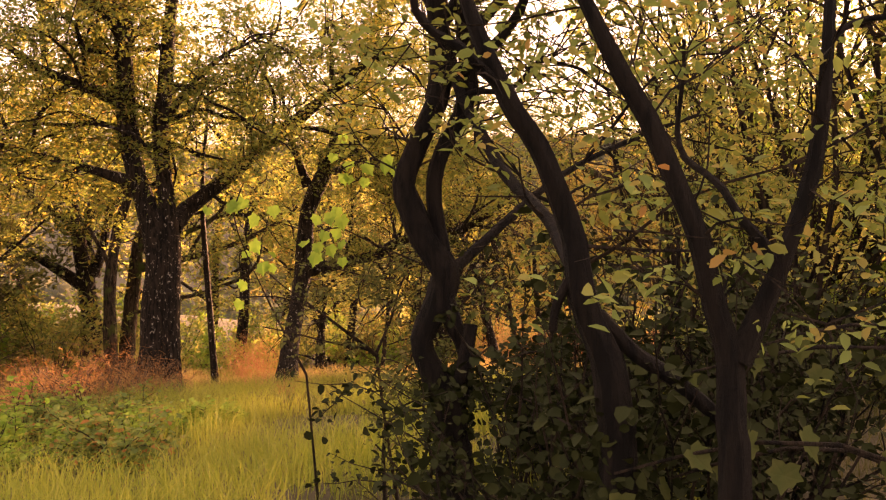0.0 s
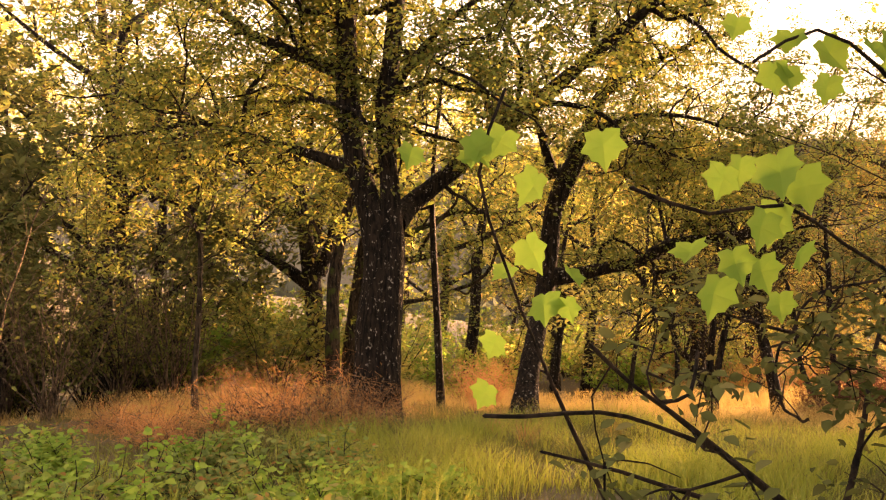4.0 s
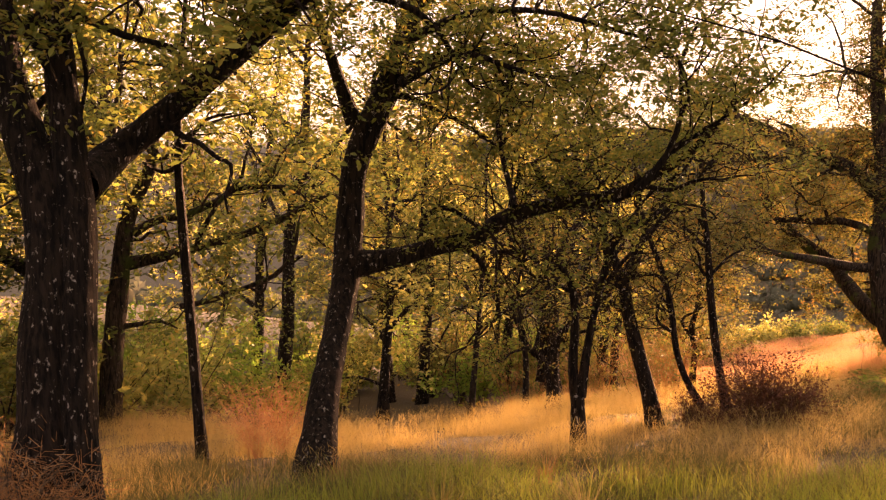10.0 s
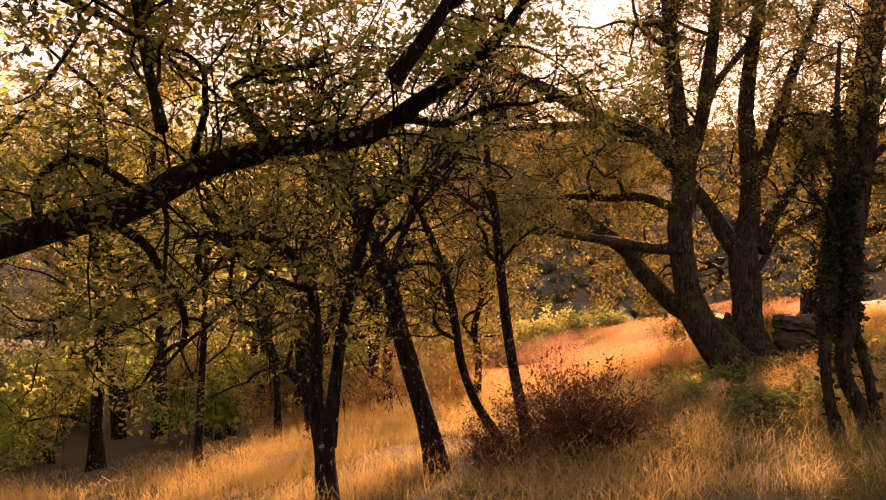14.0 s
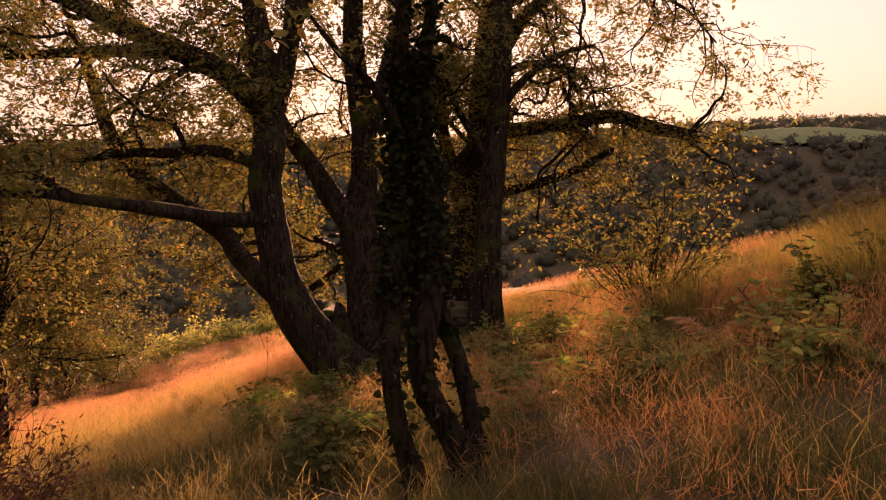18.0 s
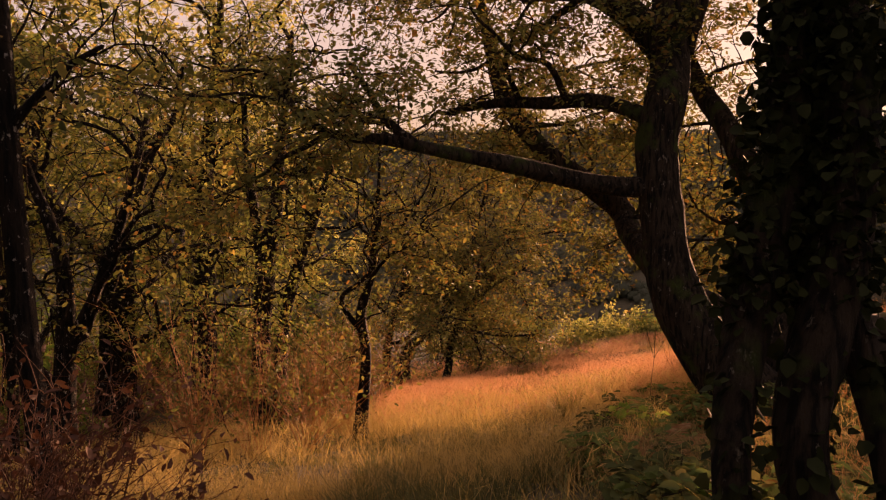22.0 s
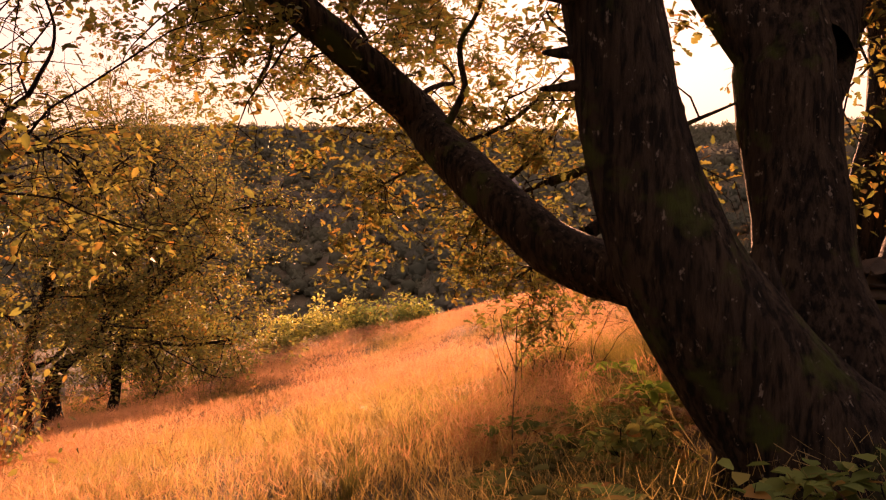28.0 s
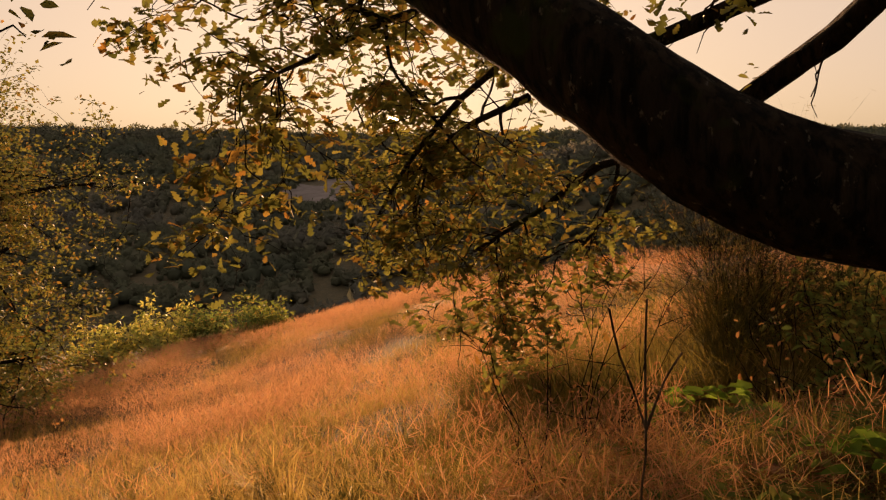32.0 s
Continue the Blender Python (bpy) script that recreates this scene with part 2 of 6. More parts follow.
def smooth_path(pts, step=0.12):
    """Catmull-Rom through control points (x, y, z, r)."""
    p = np.array(pts, float)
    if len(p) == 2:
        p = np.array([p[0], (p[0] + p[1]) / 2, p[1]])
    e = np.vstack([2 * p[0] - p[1], p, 2 * p[-1] - p[-2]])
    out = []
    for i in range(1, len(e) - 2):
        n = max(2, int(np.linalg.norm(e[i + 1, :3] - e[i, :3]) / step))
        t = np.linspace(0, 1, n, endpoint=False)[:, None]
        out.append(0.5 * (2 * e[i] + (e[i + 1] - e[i - 1]) * t + (2 * e[i - 1] - 5 * e[i] + 4 * e[i + 1] - e[i + 2]) * t ** 2
                          + (3 * e[i] - e[i - 1] - 3 * e[i + 1] + e[i + 2]) * t ** 3))
    out.append(p[-1:])
    out = np.vstack(out)
    out[:, 3] = np.maximum(out[:, 3], 0.003)
    return out


def tube(path, sides=10, rough=0.0, rng=None, fork_flare=0.0):
    """A tapering tube round a path; rough: knobbly radius."""
    c, r = path[:, :3], path[:, 3].copy()
    t = np.gradient(c, axis=0)
    t /= np.linalg.norm(t, axis=1)[:, None] + 1e-9
    up = np.array([0.13, 0.97, 0.2])
    a = np.cross(t, up)
    a /= np.linalg.norm(a, axis=1)[:, None] + 1e-9
    b = np.cross(t, a)
    if fork_flare:
        s = np.linspace(0, 1, len(r))
        r *= 1 + fork_flare * np.exp(-s * 14)
    th = np.linspace(0, 2 * np.pi, sides, endpoint=False)
    rr = np.repeat(r[:, None], sides, 1)
    if rough:
        rr = rr * (1 + rough * rng.normal(size=rr.shape) * 0.6 + rough * np.sin(3 * th[None] + np.linspace(0, 9, len(r))[:, None]) + rough * 1.2 * np.sin(np.linspace(0, len(r) * 0.7, len(r)))[:, None] * rng.random())
    v = c[:, None] + rr[..., None] * (np.cos(th)[None, :, None] * a[:, None] + np.sin(th)[None, :, None] * b[:, None])
    n = len(c)
    i = np.arange(n - 1)[:, None] * sides
    j = np.arange(sides)[None]
    k = (j + 1) % sides
    f = np.stack([i + j, i + k, i + sides + k, i + sides + j], -1).reshape(-1, 4)
    v = np.vstack([v.reshape(-1, 3), c[-1:] + t[-1:] * r[-1]])
    tip = len(v) - 1
    base = (n - 1) * sides
    cap = np.array([[base + q, base + (q + 1) % sides, tip, tip] for q in range(0, sides)])
    return v, f, cap


def join(items):
    vs, fs, o = [], [], 0
    for v, f in items:
        vs.append(v)
        fs.append(f + o)
        o += len(v)
    return np.vstack(vs), np.vstack(fs)


LEAF_SHAPES = {}


def leaf_shape(name, stations, fold=0.12, curl=0.1):
    """Half outline (along, half width) to a folded leaf of quads."""
    n = len(stations)
    v = []
    for s, w in stations:
        zc = -curl * s * s
        v += [(-w, s, zc + fold * w * 2), (0, s, zc), (w, s, zc + fold * w * 2)]
    f = []
    for i in range(n - 1):
        o = 3 * i
        f += [(o, o + 1, o + 4, o + 3), (o + 1, o + 2, o + 5, o + 4)]
    LEAF_SHAPES[name] = (np.array(v), np.array(f))


LEAF_SHAPES["oval"] = (np.array([(0, 0, 0), (-0.25, 0.3, 0.07), (-0.22, 0.68, 0.03), (0, 1, -0.12), (0.22, 0.68, 0.03), (0.25, 0.3, 0.07)]), np.array([(0, 3, 2, 1), (0, 5, 4, 3)]))
LEAF_SHAPES["round"] = (np.array([(0, 0, 0), (-0.38, 0.22, 0.1), (-0.34, 0.66, 0.06), (0, 1, -0.1), (0.34, 0.66, 0.06), (0.38, 0.22, 0.1)]), np.array([(0, 3, 2, 1), (0, 5, 4, 3)]))
leaf_shape("oak", [(0, 0.03), (0.24, 0.2), (0.36, 0.10), (0.52, 0.28), (0.62, 0.14), (0.78, 0.29), (1, 0.08)], 0.16, 0.16)
LEAF_SHAPES["sliver"] = (np.array([(-0.018, 0, 0), (0.018, 0, 0), (0.012, 1, 0.08), (-0.012, 1, 0.08)]), np.array([(0, 1, 2, 3)]))
LEAF_SHAPES["card"] = (np.array([(-0.34, 0.35, 0.05), (0, 0, 0), (0.34, 0.4, 0.05), (0, 1, -0.08)]), np.array([(0, 1, 2, 3)]))
LEAF_SHAPES["tuft"] = (np.array([(0, 0, 0), (0.3, 0.35, 0.1), (0.1, 1, 0), (-0.1, 0.5, 0), (0, 0.1, 0), (-0.25, 0.3, -0.1), (-0.7, 0.65, 0.15), (-0.35, 0.7, 0.2)]), np.array([(0, 1, 2, 3), (4, 5, 6, 7)]))


def leaves(points, size, shape, rng, droop=0.25, spread=0.3, flat=0.0):
    """Leaves of one shape at the points, turned at random, sizes about size."""
    tv, tf = LEAF_SHAPES[shape]
    n = len(points)
    d = rng.normal(size=(n, 3))
    d[:, 2] = (d[:, 2] * 0.6 - droop) * (1 - 0.7 * flat)
    d /= np.linalg.norm(d, axis=1)[:, None]
    u = rng.normal(size=(n, 3)) * (0.6 - 0.4 * flat) + np.array([0, 0, 1.0])
    s = np.cross(d, u)
    s /= np.linalg.norm(s, axis=1)[:, None] + 1e-9
    w = np.cross(s, d)
    sc = size * np.clip(1 + spread * rng.normal(size=n), 0.5, 1.5)
    v = points[:, None] + sc[:, None, None] * (tv[None, :, 0:1] * s[:, None] + tv[None, :, 1:2] * d[:, None] + tv[None, :, 2:3] * w[:, None])
    f = (np.arange(n) * len(tv))[:, None, None] + tf[None]
    return v.reshape(-1, 3), f.reshape(-1, tf.shape[1])


# ---- the lie of the land ----
LAND = np.array([
    (0, 0, 0.0), (-0.8, 5.5, -0.62), (-0.5, 9.1, -1.30), (-4.1, 12.8, -2.0), (-2.5, 14.3, -2.45), (-3.9, 15.4, -2.9), (0, 17.1, -3.05),
    (1.1, 19.0, -3.45), (2.1, 19.3, -3.3), (-1.5, 21.8, -4.2), (-3.7, 26, -5.8), (0, 24.7, -4.7), (-8.3, 21.5, -4.1), (5.0, 17.7, -3.05),
    (6.7, 23.4, -4.2), (9.4, 25.4, -3.75), (8.0, 24.2, -3.85), (2.9, 26, -4.85), (1.3, 28.3, -6.0), (2.9, 41, -8.7), (6.3, 34.9, -7.0),
    (7.7, 27.1, -5.0), (11.9, 31.9, -5.2), (9.0, 43.4, -8.0), (8.1, 18.1, -2.3), (-7.3, 14.2, -2.6), (2.6, 13.4, -2.3), (3.8, 18.0, -3.2),
    (4.6, 23.8, -4.4), (-4, 8.8, -1.35)])
FAR_U = np.array([-4000, -40, 0, 40, 90, 190, 250, 420, 600, 760, 1200, 5000.0])
FAR_Z = np.array([8, 7, 0, -7.5, -22, -58, -60, -44, -17, -0.5, 1, 0.0])


def ground(x, y):
    x, y = np.asarray(x, float), np.asarray(y, float)
    xc, yc = np.clip(x, -14, 16), np.clip(y, -10, 50)
    plane = -0.19 * yc + 0.09 * xc + 0.05
    res = LAND[:, 2] - (-0.19 * LAND[:, 1] + 0.09 * LAND[:, 0] + 0.05)
    d2 = (x[..., None] - LAND[:, 0]) ** 2 + (y[..., None] - LAND[:, 1]) ** 2
    w = np.exp(-d2 / (2 * 2.6 ** 2))
    near = plane + (w * res).sum(-1) / (w.sum(-1) + 0.15)
    near = near + 0.05 * np.sin(x * 1.7 + 1) * np.sin(y * 1.3) + 0.03 * np.sin(x * 4.1) * np.sin(y * 3.7 + 2)
    u = 0.40 * x + 0.916 * y
    far = np.interp(u, FAR_U, FAR_Z) + 3.0 * np.sin(x * 0.011 + 0.6) * np.clip((u - 120) / 300, 0, 1)
    far = far + 48 * np.exp(-((x - 330) ** 2 + (y - 290) ** 2) / (2 * 95 ** 2))
    out = np.maximum(np.maximum(u - 40, -(y + 8) * 2), np.maximum(-x - 16, x - 20))
    k = np.clip(out / 30, 0, 1)
    k = k * k * (3 - 2 * k)
    return near * (1 - k) + far * k


def gz(x, y):
    return float(ground(np.array([x]), np.array([y]))[0])


def axis(lo, hi, step, reach):
    mid = np.arange(lo, hi + step / 2, step)
    g = np.cumsum(step * 1.22 ** np.arange(1, 60))
    g = g[g < reach]
    return np.concatenate([lo - g[::-1], mid, hi + g])


gx, gy = axis(-18, 22, 0.5, 4400), axis(-6, 52, 0.5, 4400)
XX, YY = np.meshgrid(gx, gy, indexing="ij")
ZZ = ground(XX, YY)
ii, jj = np.meshgrid(np.arange(len(gx) - 1), np.arange(len(gy) - 1), indexing="ij")
q = (ii * len(gy) + jj).ravel()
land = part("ground", raw_mesh("ground", np.stack([XX, YY, ZZ], -1).reshape(-1, 3), np.stack([q, q + len(gy), q + len(gy) + 1, q + 1], -1), True), SOIL)
tagged(land, "sloping meadow soil with dry litter between the trees", "ground", kind="structure")

# ---- trees ----
TREES = {}


def tree(name, x, y, label, bark, seed, group="trees of the wood edge", category="tree"):
    ob = thing(name, (x, y, gz(x, y)), label, category, group)
    TREES[ob.name] = dict(ob=ob, bark=bark, paths=[], rng=np.random.default_rng(seed))
    return TREES[ob.name]


def limb(tr, name, *pts):
    if name == "trunk" or (name == "stem" and pts[0][2] < gz(pts[0][0], pts[0][1]) + 0.5):
        x, y, z, r = pts[0]
        g = gz(x, y) - 0.12
        if z > g:
            pts = ((x, y, g, r * 1.25),) + pts
    p = smooth_path(pts, 0.12 if pts[0][3] > 0.05 else 0.18)
    big = pts[0][3] > 0.1
    v, f, cap = tube(p, 16 if big else 7, 0.045 if big else 0.035, tr["rng"], 0.35 if name == "trunk" else 0.25)
    ob = part(name, raw_mesh(name, v, np.vstack([f, cap]), True), tr["bark"], tr["ob"])
    tr["paths"].append((name, p))
    return ob


def twig_path(rng, p, d, length, r, n=5, wander=0.35, sag=0.0):
    pts = [p]
    for i in range(n):
        d = d + rng.normal(size=3) * wander
        d[2] -= sag
        d /= np.linalg.norm(d)
        pts.append(pts[-1] + d * length / n)
    pts = np.array(pts)
    return np.hstack([pts, np.linspace(r, r * 0.3, n + 1)[:, None]])


WAY = np.array([(0, 0, 1.4), (-0.64, 2.6, 1.1), (-1.2, 3.9, 0.95), (-0.83, 5.5, 0.7), (-0.45, 9.1, 0.1), (0.9, 11.4, -0.5), (2.6, 13.4, -1.1), (3.8, 16, -1.5), (3.8, 18, -1.9), (3.9, 20.6, -2.5), (4.6, 23.8, -3.2), (5.2, 24.8, -3.3)])
WAY = np.vstack([a + (b - a) * s for a, b in zip(WAY[:-1], WAY[1:]) for s in np.linspace(0, 1, 6)])


def off_way(p, keep):
    """Which points lie clear of the way along which one walks."""
    return (((p[:, None] - WAY[None]) ** 2).sum(-1) > keep ** 2).all(1)


def sprout(rng, p, i, up):
    """A direction away from the limb p at its ring i."""
    t = p[i + 1, :3] - p[i, :3]
    t /= np.linalg.norm(t) + 1e-9
    d = rng.normal(size=3)
    d -= t * np.dot(d, t)
    d /= np.linalg.norm(d) + 1e-9
    d = d + t * 0.5 + np.array([0, 0, up])
    return d / np.linalg.norm(d)


def grow(tr, twigs, length, leaf_n, size, shape, mat, start=0.25, up=0.35, sag=0.05, low=-99, spread=0.14, sub=4, names=("trunk", "stem", "limb"), thin=0.012, top=99, leaf_droop=0.25, keep=1.0, boughs=None):
    """Crooked branches on the limbs, twigs and side twigs on both, and leaves in clusters along them."""
    rng = tr["rng"]
    pool = []
    for nm, p in tr["paths"]:
        if nm in names:
            s = np.linspace(0, 1, len(p))
            some = p[(s > start if nm != "limb" else s > 0.12) & (p[:, 2] > low) & (p[:, 2] < top)]
            pool.append(some)
    pool = [p for p in pool if len(p) > 2]
    lens = np.array([len(p) for p in pool], float)
    crooked = []
    for _ in range(min(46, twigs // 6) if boughs is None else boughs):
        p = pool[rng.choice(len(pool), p=lens / lens.sum())]
        i = min(int(len(p) * rng.random()), len(p) - 2)
        L = length * (1.1 + 1.1 * rng.random())
        br = twig_path(rng, p[i, :3], sprout(rng, p, i, up * 0.8), L, min(0.015 + 0.012 * L, p[i, 3] * 0.6), 9, 0.33, sag * 0.5)
        if off_way(br[:, :3], keep + 0.45).all():
            br = smooth_path(br, 0.1)
            v, f, cap = tube(br, 6, 0.06, rng)
            part("branch", raw_mesh("branch", v, f, True), tr["bark"], tr["ob"])
            crooked.append(br)
    tubes, spots = [], []
    for _ in range(twigs):
        if crooked and rng.random() < 0.6:
            p = crooked[rng.integers(len(crooked))]
        else:
            p = pool[rng.choice(len(pool), p=lens / lens.sum())]
        i = min(int(len(p) * rng.random() ** 0.75), len(p) - 2)
        L = length * (0.45 + 0.7 * rng.random())
        tw = twig_path(rng, p[i, :3], sprout(rng, p, i, up), L, min(thin, p[i, 3] * 0.6), 6, 0.28, sag)
        if not off_way(tw[:, :3], keep + 0.3).all():
            continue
        v, f, cap = tube(tw, 3)
        tubes.append((v, f))
        for _ in range(sub):
            k = rng.integers(2, 7)
            d2 = tw[k, :3] - tw[k - 1, :3]
            d2 = d2 / np.linalg.norm(d2) + rng.normal(size=3) * 0.75
            st = twig_path(rng, tw[k, :3], d2 / np.linalg.norm(d2), L * (0.3 + 0.3 * rng.random()), min(0.005, thin * 0.6), 3, 0.3, sag)
            v, f, cap = tube(st, 3)
            tubes.append((v, f))
            spots.append(st[1:, :3])
        spots.append(tw[3:, :3])
    v, f = join(tubes)
    tagged(part("twig_tangle", raw_mesh("twig_tangle", v, f), TWIG, tr["ob"]), kind="stuff")
    spots = np.vstack(spots)
    heads = spots[rng.integers(0, len(spots), max(1, leaf_n // 6))]
    heads = heads + rng.normal(size=heads.shape) * spread * np.array([0.75, 0.75, 0.45])
    pick = heads[rng.integers(0, len(heads), leaf_n)] + rng.normal(size=(leaf_n, 3)) * size * np.array([0.95, 0.95, 0.55])
    pick = pick[off_way(pick, keep + 0.25)]
    v, f = leaves(pick, size, shape, rng, leaf_droop, flat=0.35)
    return part("crown", raw_mesh("crown", v, f), mat, tr["ob"])


oak_a = tree("oak_tree", -4.1, 12.75, "large twin-stemmed oak with lichen-spotted dark bark and turning leaves", BARK, 11)
oak_b = tree("oak_tree", -8.34, 21.47, "forked oak with low sweeping limbs and yellowing leaves", BARK, 12)
oak_c = tree("oak_tree", -2.53, 14.35, "leaning dark oak with one long level limb", BARK, 13)
slim_tree = tree("slim_tree", -3.94, 15.45, "slim straight young tree with dark bark", BARK, 14)
oak_d = tree("oak_tree", -7.33, 20.48, "mossy oak with long low limbs in the shade", BARK_MOSS, 15)
oak_e = tree("oak_tree", -7.02, 19.24, "dark upright oak standing close to another", BARK_MOSS, 16)
young_birch = tree("young_birch", -7.26, 14.23, "thin pale forked sapling with few leaves", BARK_PALE, 17)
young_oak = tree("young_oak", -3.7, 26.0, "young oak with spreading level branches and green leaves", BARK, 18)
thin_tree = tree("thin_tree", -1.54, 21.78, "thin pole-like tree among undergrowth", BARK, 19)
hawthorn = tree("hawthorn_tree", -0.06, 17.11, "crooked many-branched hawthorn with small golden leaves", BARK, 20)
coppice_tree = tree("coppice_tree", -0.04, 24.69, "old coppiced tree with several curved stems", BARK, 21)
leaning_tree = tree("leaning_tree", 1.11, 19.03, "dark leaning tree trunk with bowed top", BARK, 22)
crooked_sapling = tree("sapling", 1.74, 18.93, "crooked thin sapling leaning beside the dry grass", BARK, 23)
straight_sapling = tree("sapling", 2.13, 19.31, "slender straight sapling with small leaves", BARK, 24)
ivy_oak = tree("oak_tree", 0.03, 3.5, "dark twisted twin-stemmed tree with moss and ivy round its foot", BARK_BACKLIT, 25)
dark_oak = tree("young_tree", 0.38, 1.97, "thin dark slanting stem rising from an ivy thicket", BARK_BACKLIT, 26)
far_oak = tree("young_tree", 0.53, 1.63, "thin forked dark stem against the low sun", BARK_BACKLIT, 27)
great_oak = tree("oak_tree", 6.6, 23.45, "great old oak with two stems and thick bowed limbs", BARK_MOSS, 28)
back_oak = tree("oak_tree", 8.89, 25.10, "tall oak behind the stone with long side branches", BARK, 29)
side_oak = tree("oak_tree", 9.6, 26.2, "slender oak stem rising behind the stone block", BARK_MOSS, 30)
near_oak = tree("oak_tree", 8.70, 23.82, "slender dark oak rising beside the stone block", BARK_MOSS, 37)
ivy_twin = tree("ivy_clad_tree", 5.04, 17.65, "two thin crossing trunks thickly clad in dark ivy", BARK_MOSS, 31)
young_ash = tree("sapling", 2.89, 25.95, "slender crooked sapling at the meadow edge", BARK, 32)
twin_oak = tree("oak_tree", 0.05, 26.3, "dark forked oak with rising stems at the wood edge", BARK, 33)
mid_oak = tree("oak_tree", 0.07, 29.9, "upright dark oak behind reddish undergrowth", BARK, 34)
forked_oak = tree("oak_tree", 1.35, 28.3, "three-stemmed oak among red twiggy undergrowth", BARK, 35)
edge_oak = tree("oak_tree", 2.91, 41.0, "broad bushy oak with leaves down to the grass", BARK, 36)
thorn_shrub = tree("thorn_shrub", -0.3, 4.35, "dark low thorn shrub with small toothed leaves", TWIG, 40, "", "shrub")
maple_spray = tree("maple_seedling", -0.7, 4.6, "maple shoots with bright translucent green leaves", TWIG, 41, "", "sapling")
fallen_branch = tree("dead_branch", -9.5, 21.25, "pale curved dead branch caught above the ground", DEAD, 42, "", "branch")
wild_stalk = tree("dry_stalk", 6.2, 25.55, "dry forked brown flower stalk in the meadow", DEAD, 43, "", "plant")
# oak_a
limb(oak_a, "trunk", (-4.12, 12.70, -1.92, 0.221), (-4.11, 12.75, -1.44, 0.182), (-4.11, 12.81, -0.93, 0.170), (-4.06, 12.89, -0.25, 0.176), (-4.12, 12.93, 0.20, 0.159), (-4.25, 12.95, 0.65, 0.142), (-4.38, 12.97, 1.16, 0.136), (-4.46, 13.02, 1.78, 0.136), (-4.49, 13.09, 2.46, 0.119), (-4.53, 13.18, 3.36, 0.102), (-4.50, 13.34, 4.72, 0.074))
limb(oak_a, "stem", (-3.88, 12.75, -1.97, 0.148), (-3.89, 12.80, -1.44, 0.142), (-3.90, 12.86, -0.93, 0.136), (-3.89, 12.95, -0.14, 0.142), (-3.93, 13.00, 0.42, 0.119), (-3.99, 13.06, 1.05, 0.108), (-4.03, 13.11, 1.61, 0.108), (-3.96, 13.20, 2.23, 0.108), (-3.91, 13.30, 3.02, 0.091), (-3.78, 13.47, 4.32, 0.062))
limb(oak_a, "limb", (-3.93, 13.11, 0.22, 0.132), (-3.82, 13.57, 0.44, 0.120), (-3.45, 13.70, 0.75, 0.108), (-3.08, 13.68, 1.04, 0.095), (-2.80, 13.85, 1.32, 0.095), (-2.50, 13.81, 1.55, 0.094), (-2.08, 13.61, 1.84, 0.085), (-1.68, 13.34, 2.12, 0.071), (-1.21, 13.23, 2.49, 0.058), (-0.72, 13.12, 2.85, 0.031))
limb(oak_a, "limb", (-4.39, 12.94, 0.87, 0.085), (-4.87, 12.84, 1.04, 0.062), (-5.37, 12.73, 1.19, 0.051), (-5.82, 12.64, 1.31, 0.045), (-6.15, 12.57, 1.42, 0.040), (-6.64, 12.44, 1.32, 0.023), (-7.19, 12.29, 1.24, 0.014), (-7.64, 12.19, 1.28, 0.009))
limb(oak_a, "limb", (-4.52, 13.03, 1.98, 0.085), (-4.89, 12.96, 2.14, 0.074), (-5.28, 12.88, 2.30, 0.068), (-5.62, 12.81, 2.46, 0.057), (-6.01, 12.75, 2.75, 0.040), (-6.51, 12.65, 2.98, 0.023))
limb(oak_a, "limb", (-4.22, 13.04, 1.37, 0.040), (-3.89, 13.12, 1.42, 0.034), (-3.56, 13.19, 1.28, 0.026), (-3.11, 13.29, 1.17, 0.014))
limb(oak_a, "limb", (-4.49, 13.13, 1.56, 0.046), (-4.93, 13.30, 1.70, 0.038), (-5.61, 13.54, 1.68, 0.031), (-6.22, 13.80, 1.74, 0.019))
limb(oak_a, "limb", (-3.91, 13.02, 1.77, 0.056), (-3.41, 12.66, 2.24, 0.042), (-2.90, 12.28, 2.56, 0.030), (-2.36, 12.03, 2.76, 0.017))
limb(oak_a, "limb", (-4.40, 12.88, 2.75, 0.066), (-4.50, 12.35, 3.11, 0.052), (-4.62, 11.54, 3.29, 0.028))
# oak_b
limb(oak_b, "trunk", (-8.34, 21.47, -4.04, 0.255), (-8.40, 21.58, -2.89, 0.215), (-8.55, 21.67, -1.73, 0.197), (-8.68, 21.73, -0.92, 0.174), (-8.80, 21.78, -0.23, 0.139), (-8.93, 21.85, 0.69, 0.116), (-9.15, 21.91, 1.73, 0.104), (-9.35, 21.99, 2.89, 0.093), (-9.44, 22.07, 3.81, 0.081), (-9.52, 22.23, 5.42, 0.052))
limb(oak_b, "limb", (-8.64, 21.64, -1.87, 0.128), (-9.12, 21.56, -1.52, 0.116), (-9.80, 21.44, -1.11, 0.087), (-10.60, 21.29, -0.68, 0.075), (-11.17, 21.20, -0.24, 0.052), (-11.85, 21.06, 0.00, 0.041), (-12.30, 20.97, 0.20, 0.023))
limb(oak_b, "limb", (-8.38, 21.72, -1.68, 0.139), (-8.17, 21.84, -1.04, 0.104), (-8.07, 21.95, -0.35, 0.081), (-7.91, 22.07, 0.45, 0.058), (-7.82, 22.24, 1.72, 0.035))
limb(oak_b, "limb", (-8.89, 21.74, -0.40, 0.087), (-9.60, 21.62, 0.12, 0.075), (-10.04, 21.59, 0.82, 0.070), (-10.35, 21.59, 1.51, 0.058), (-10.65, 21.62, 2.43, 0.035))
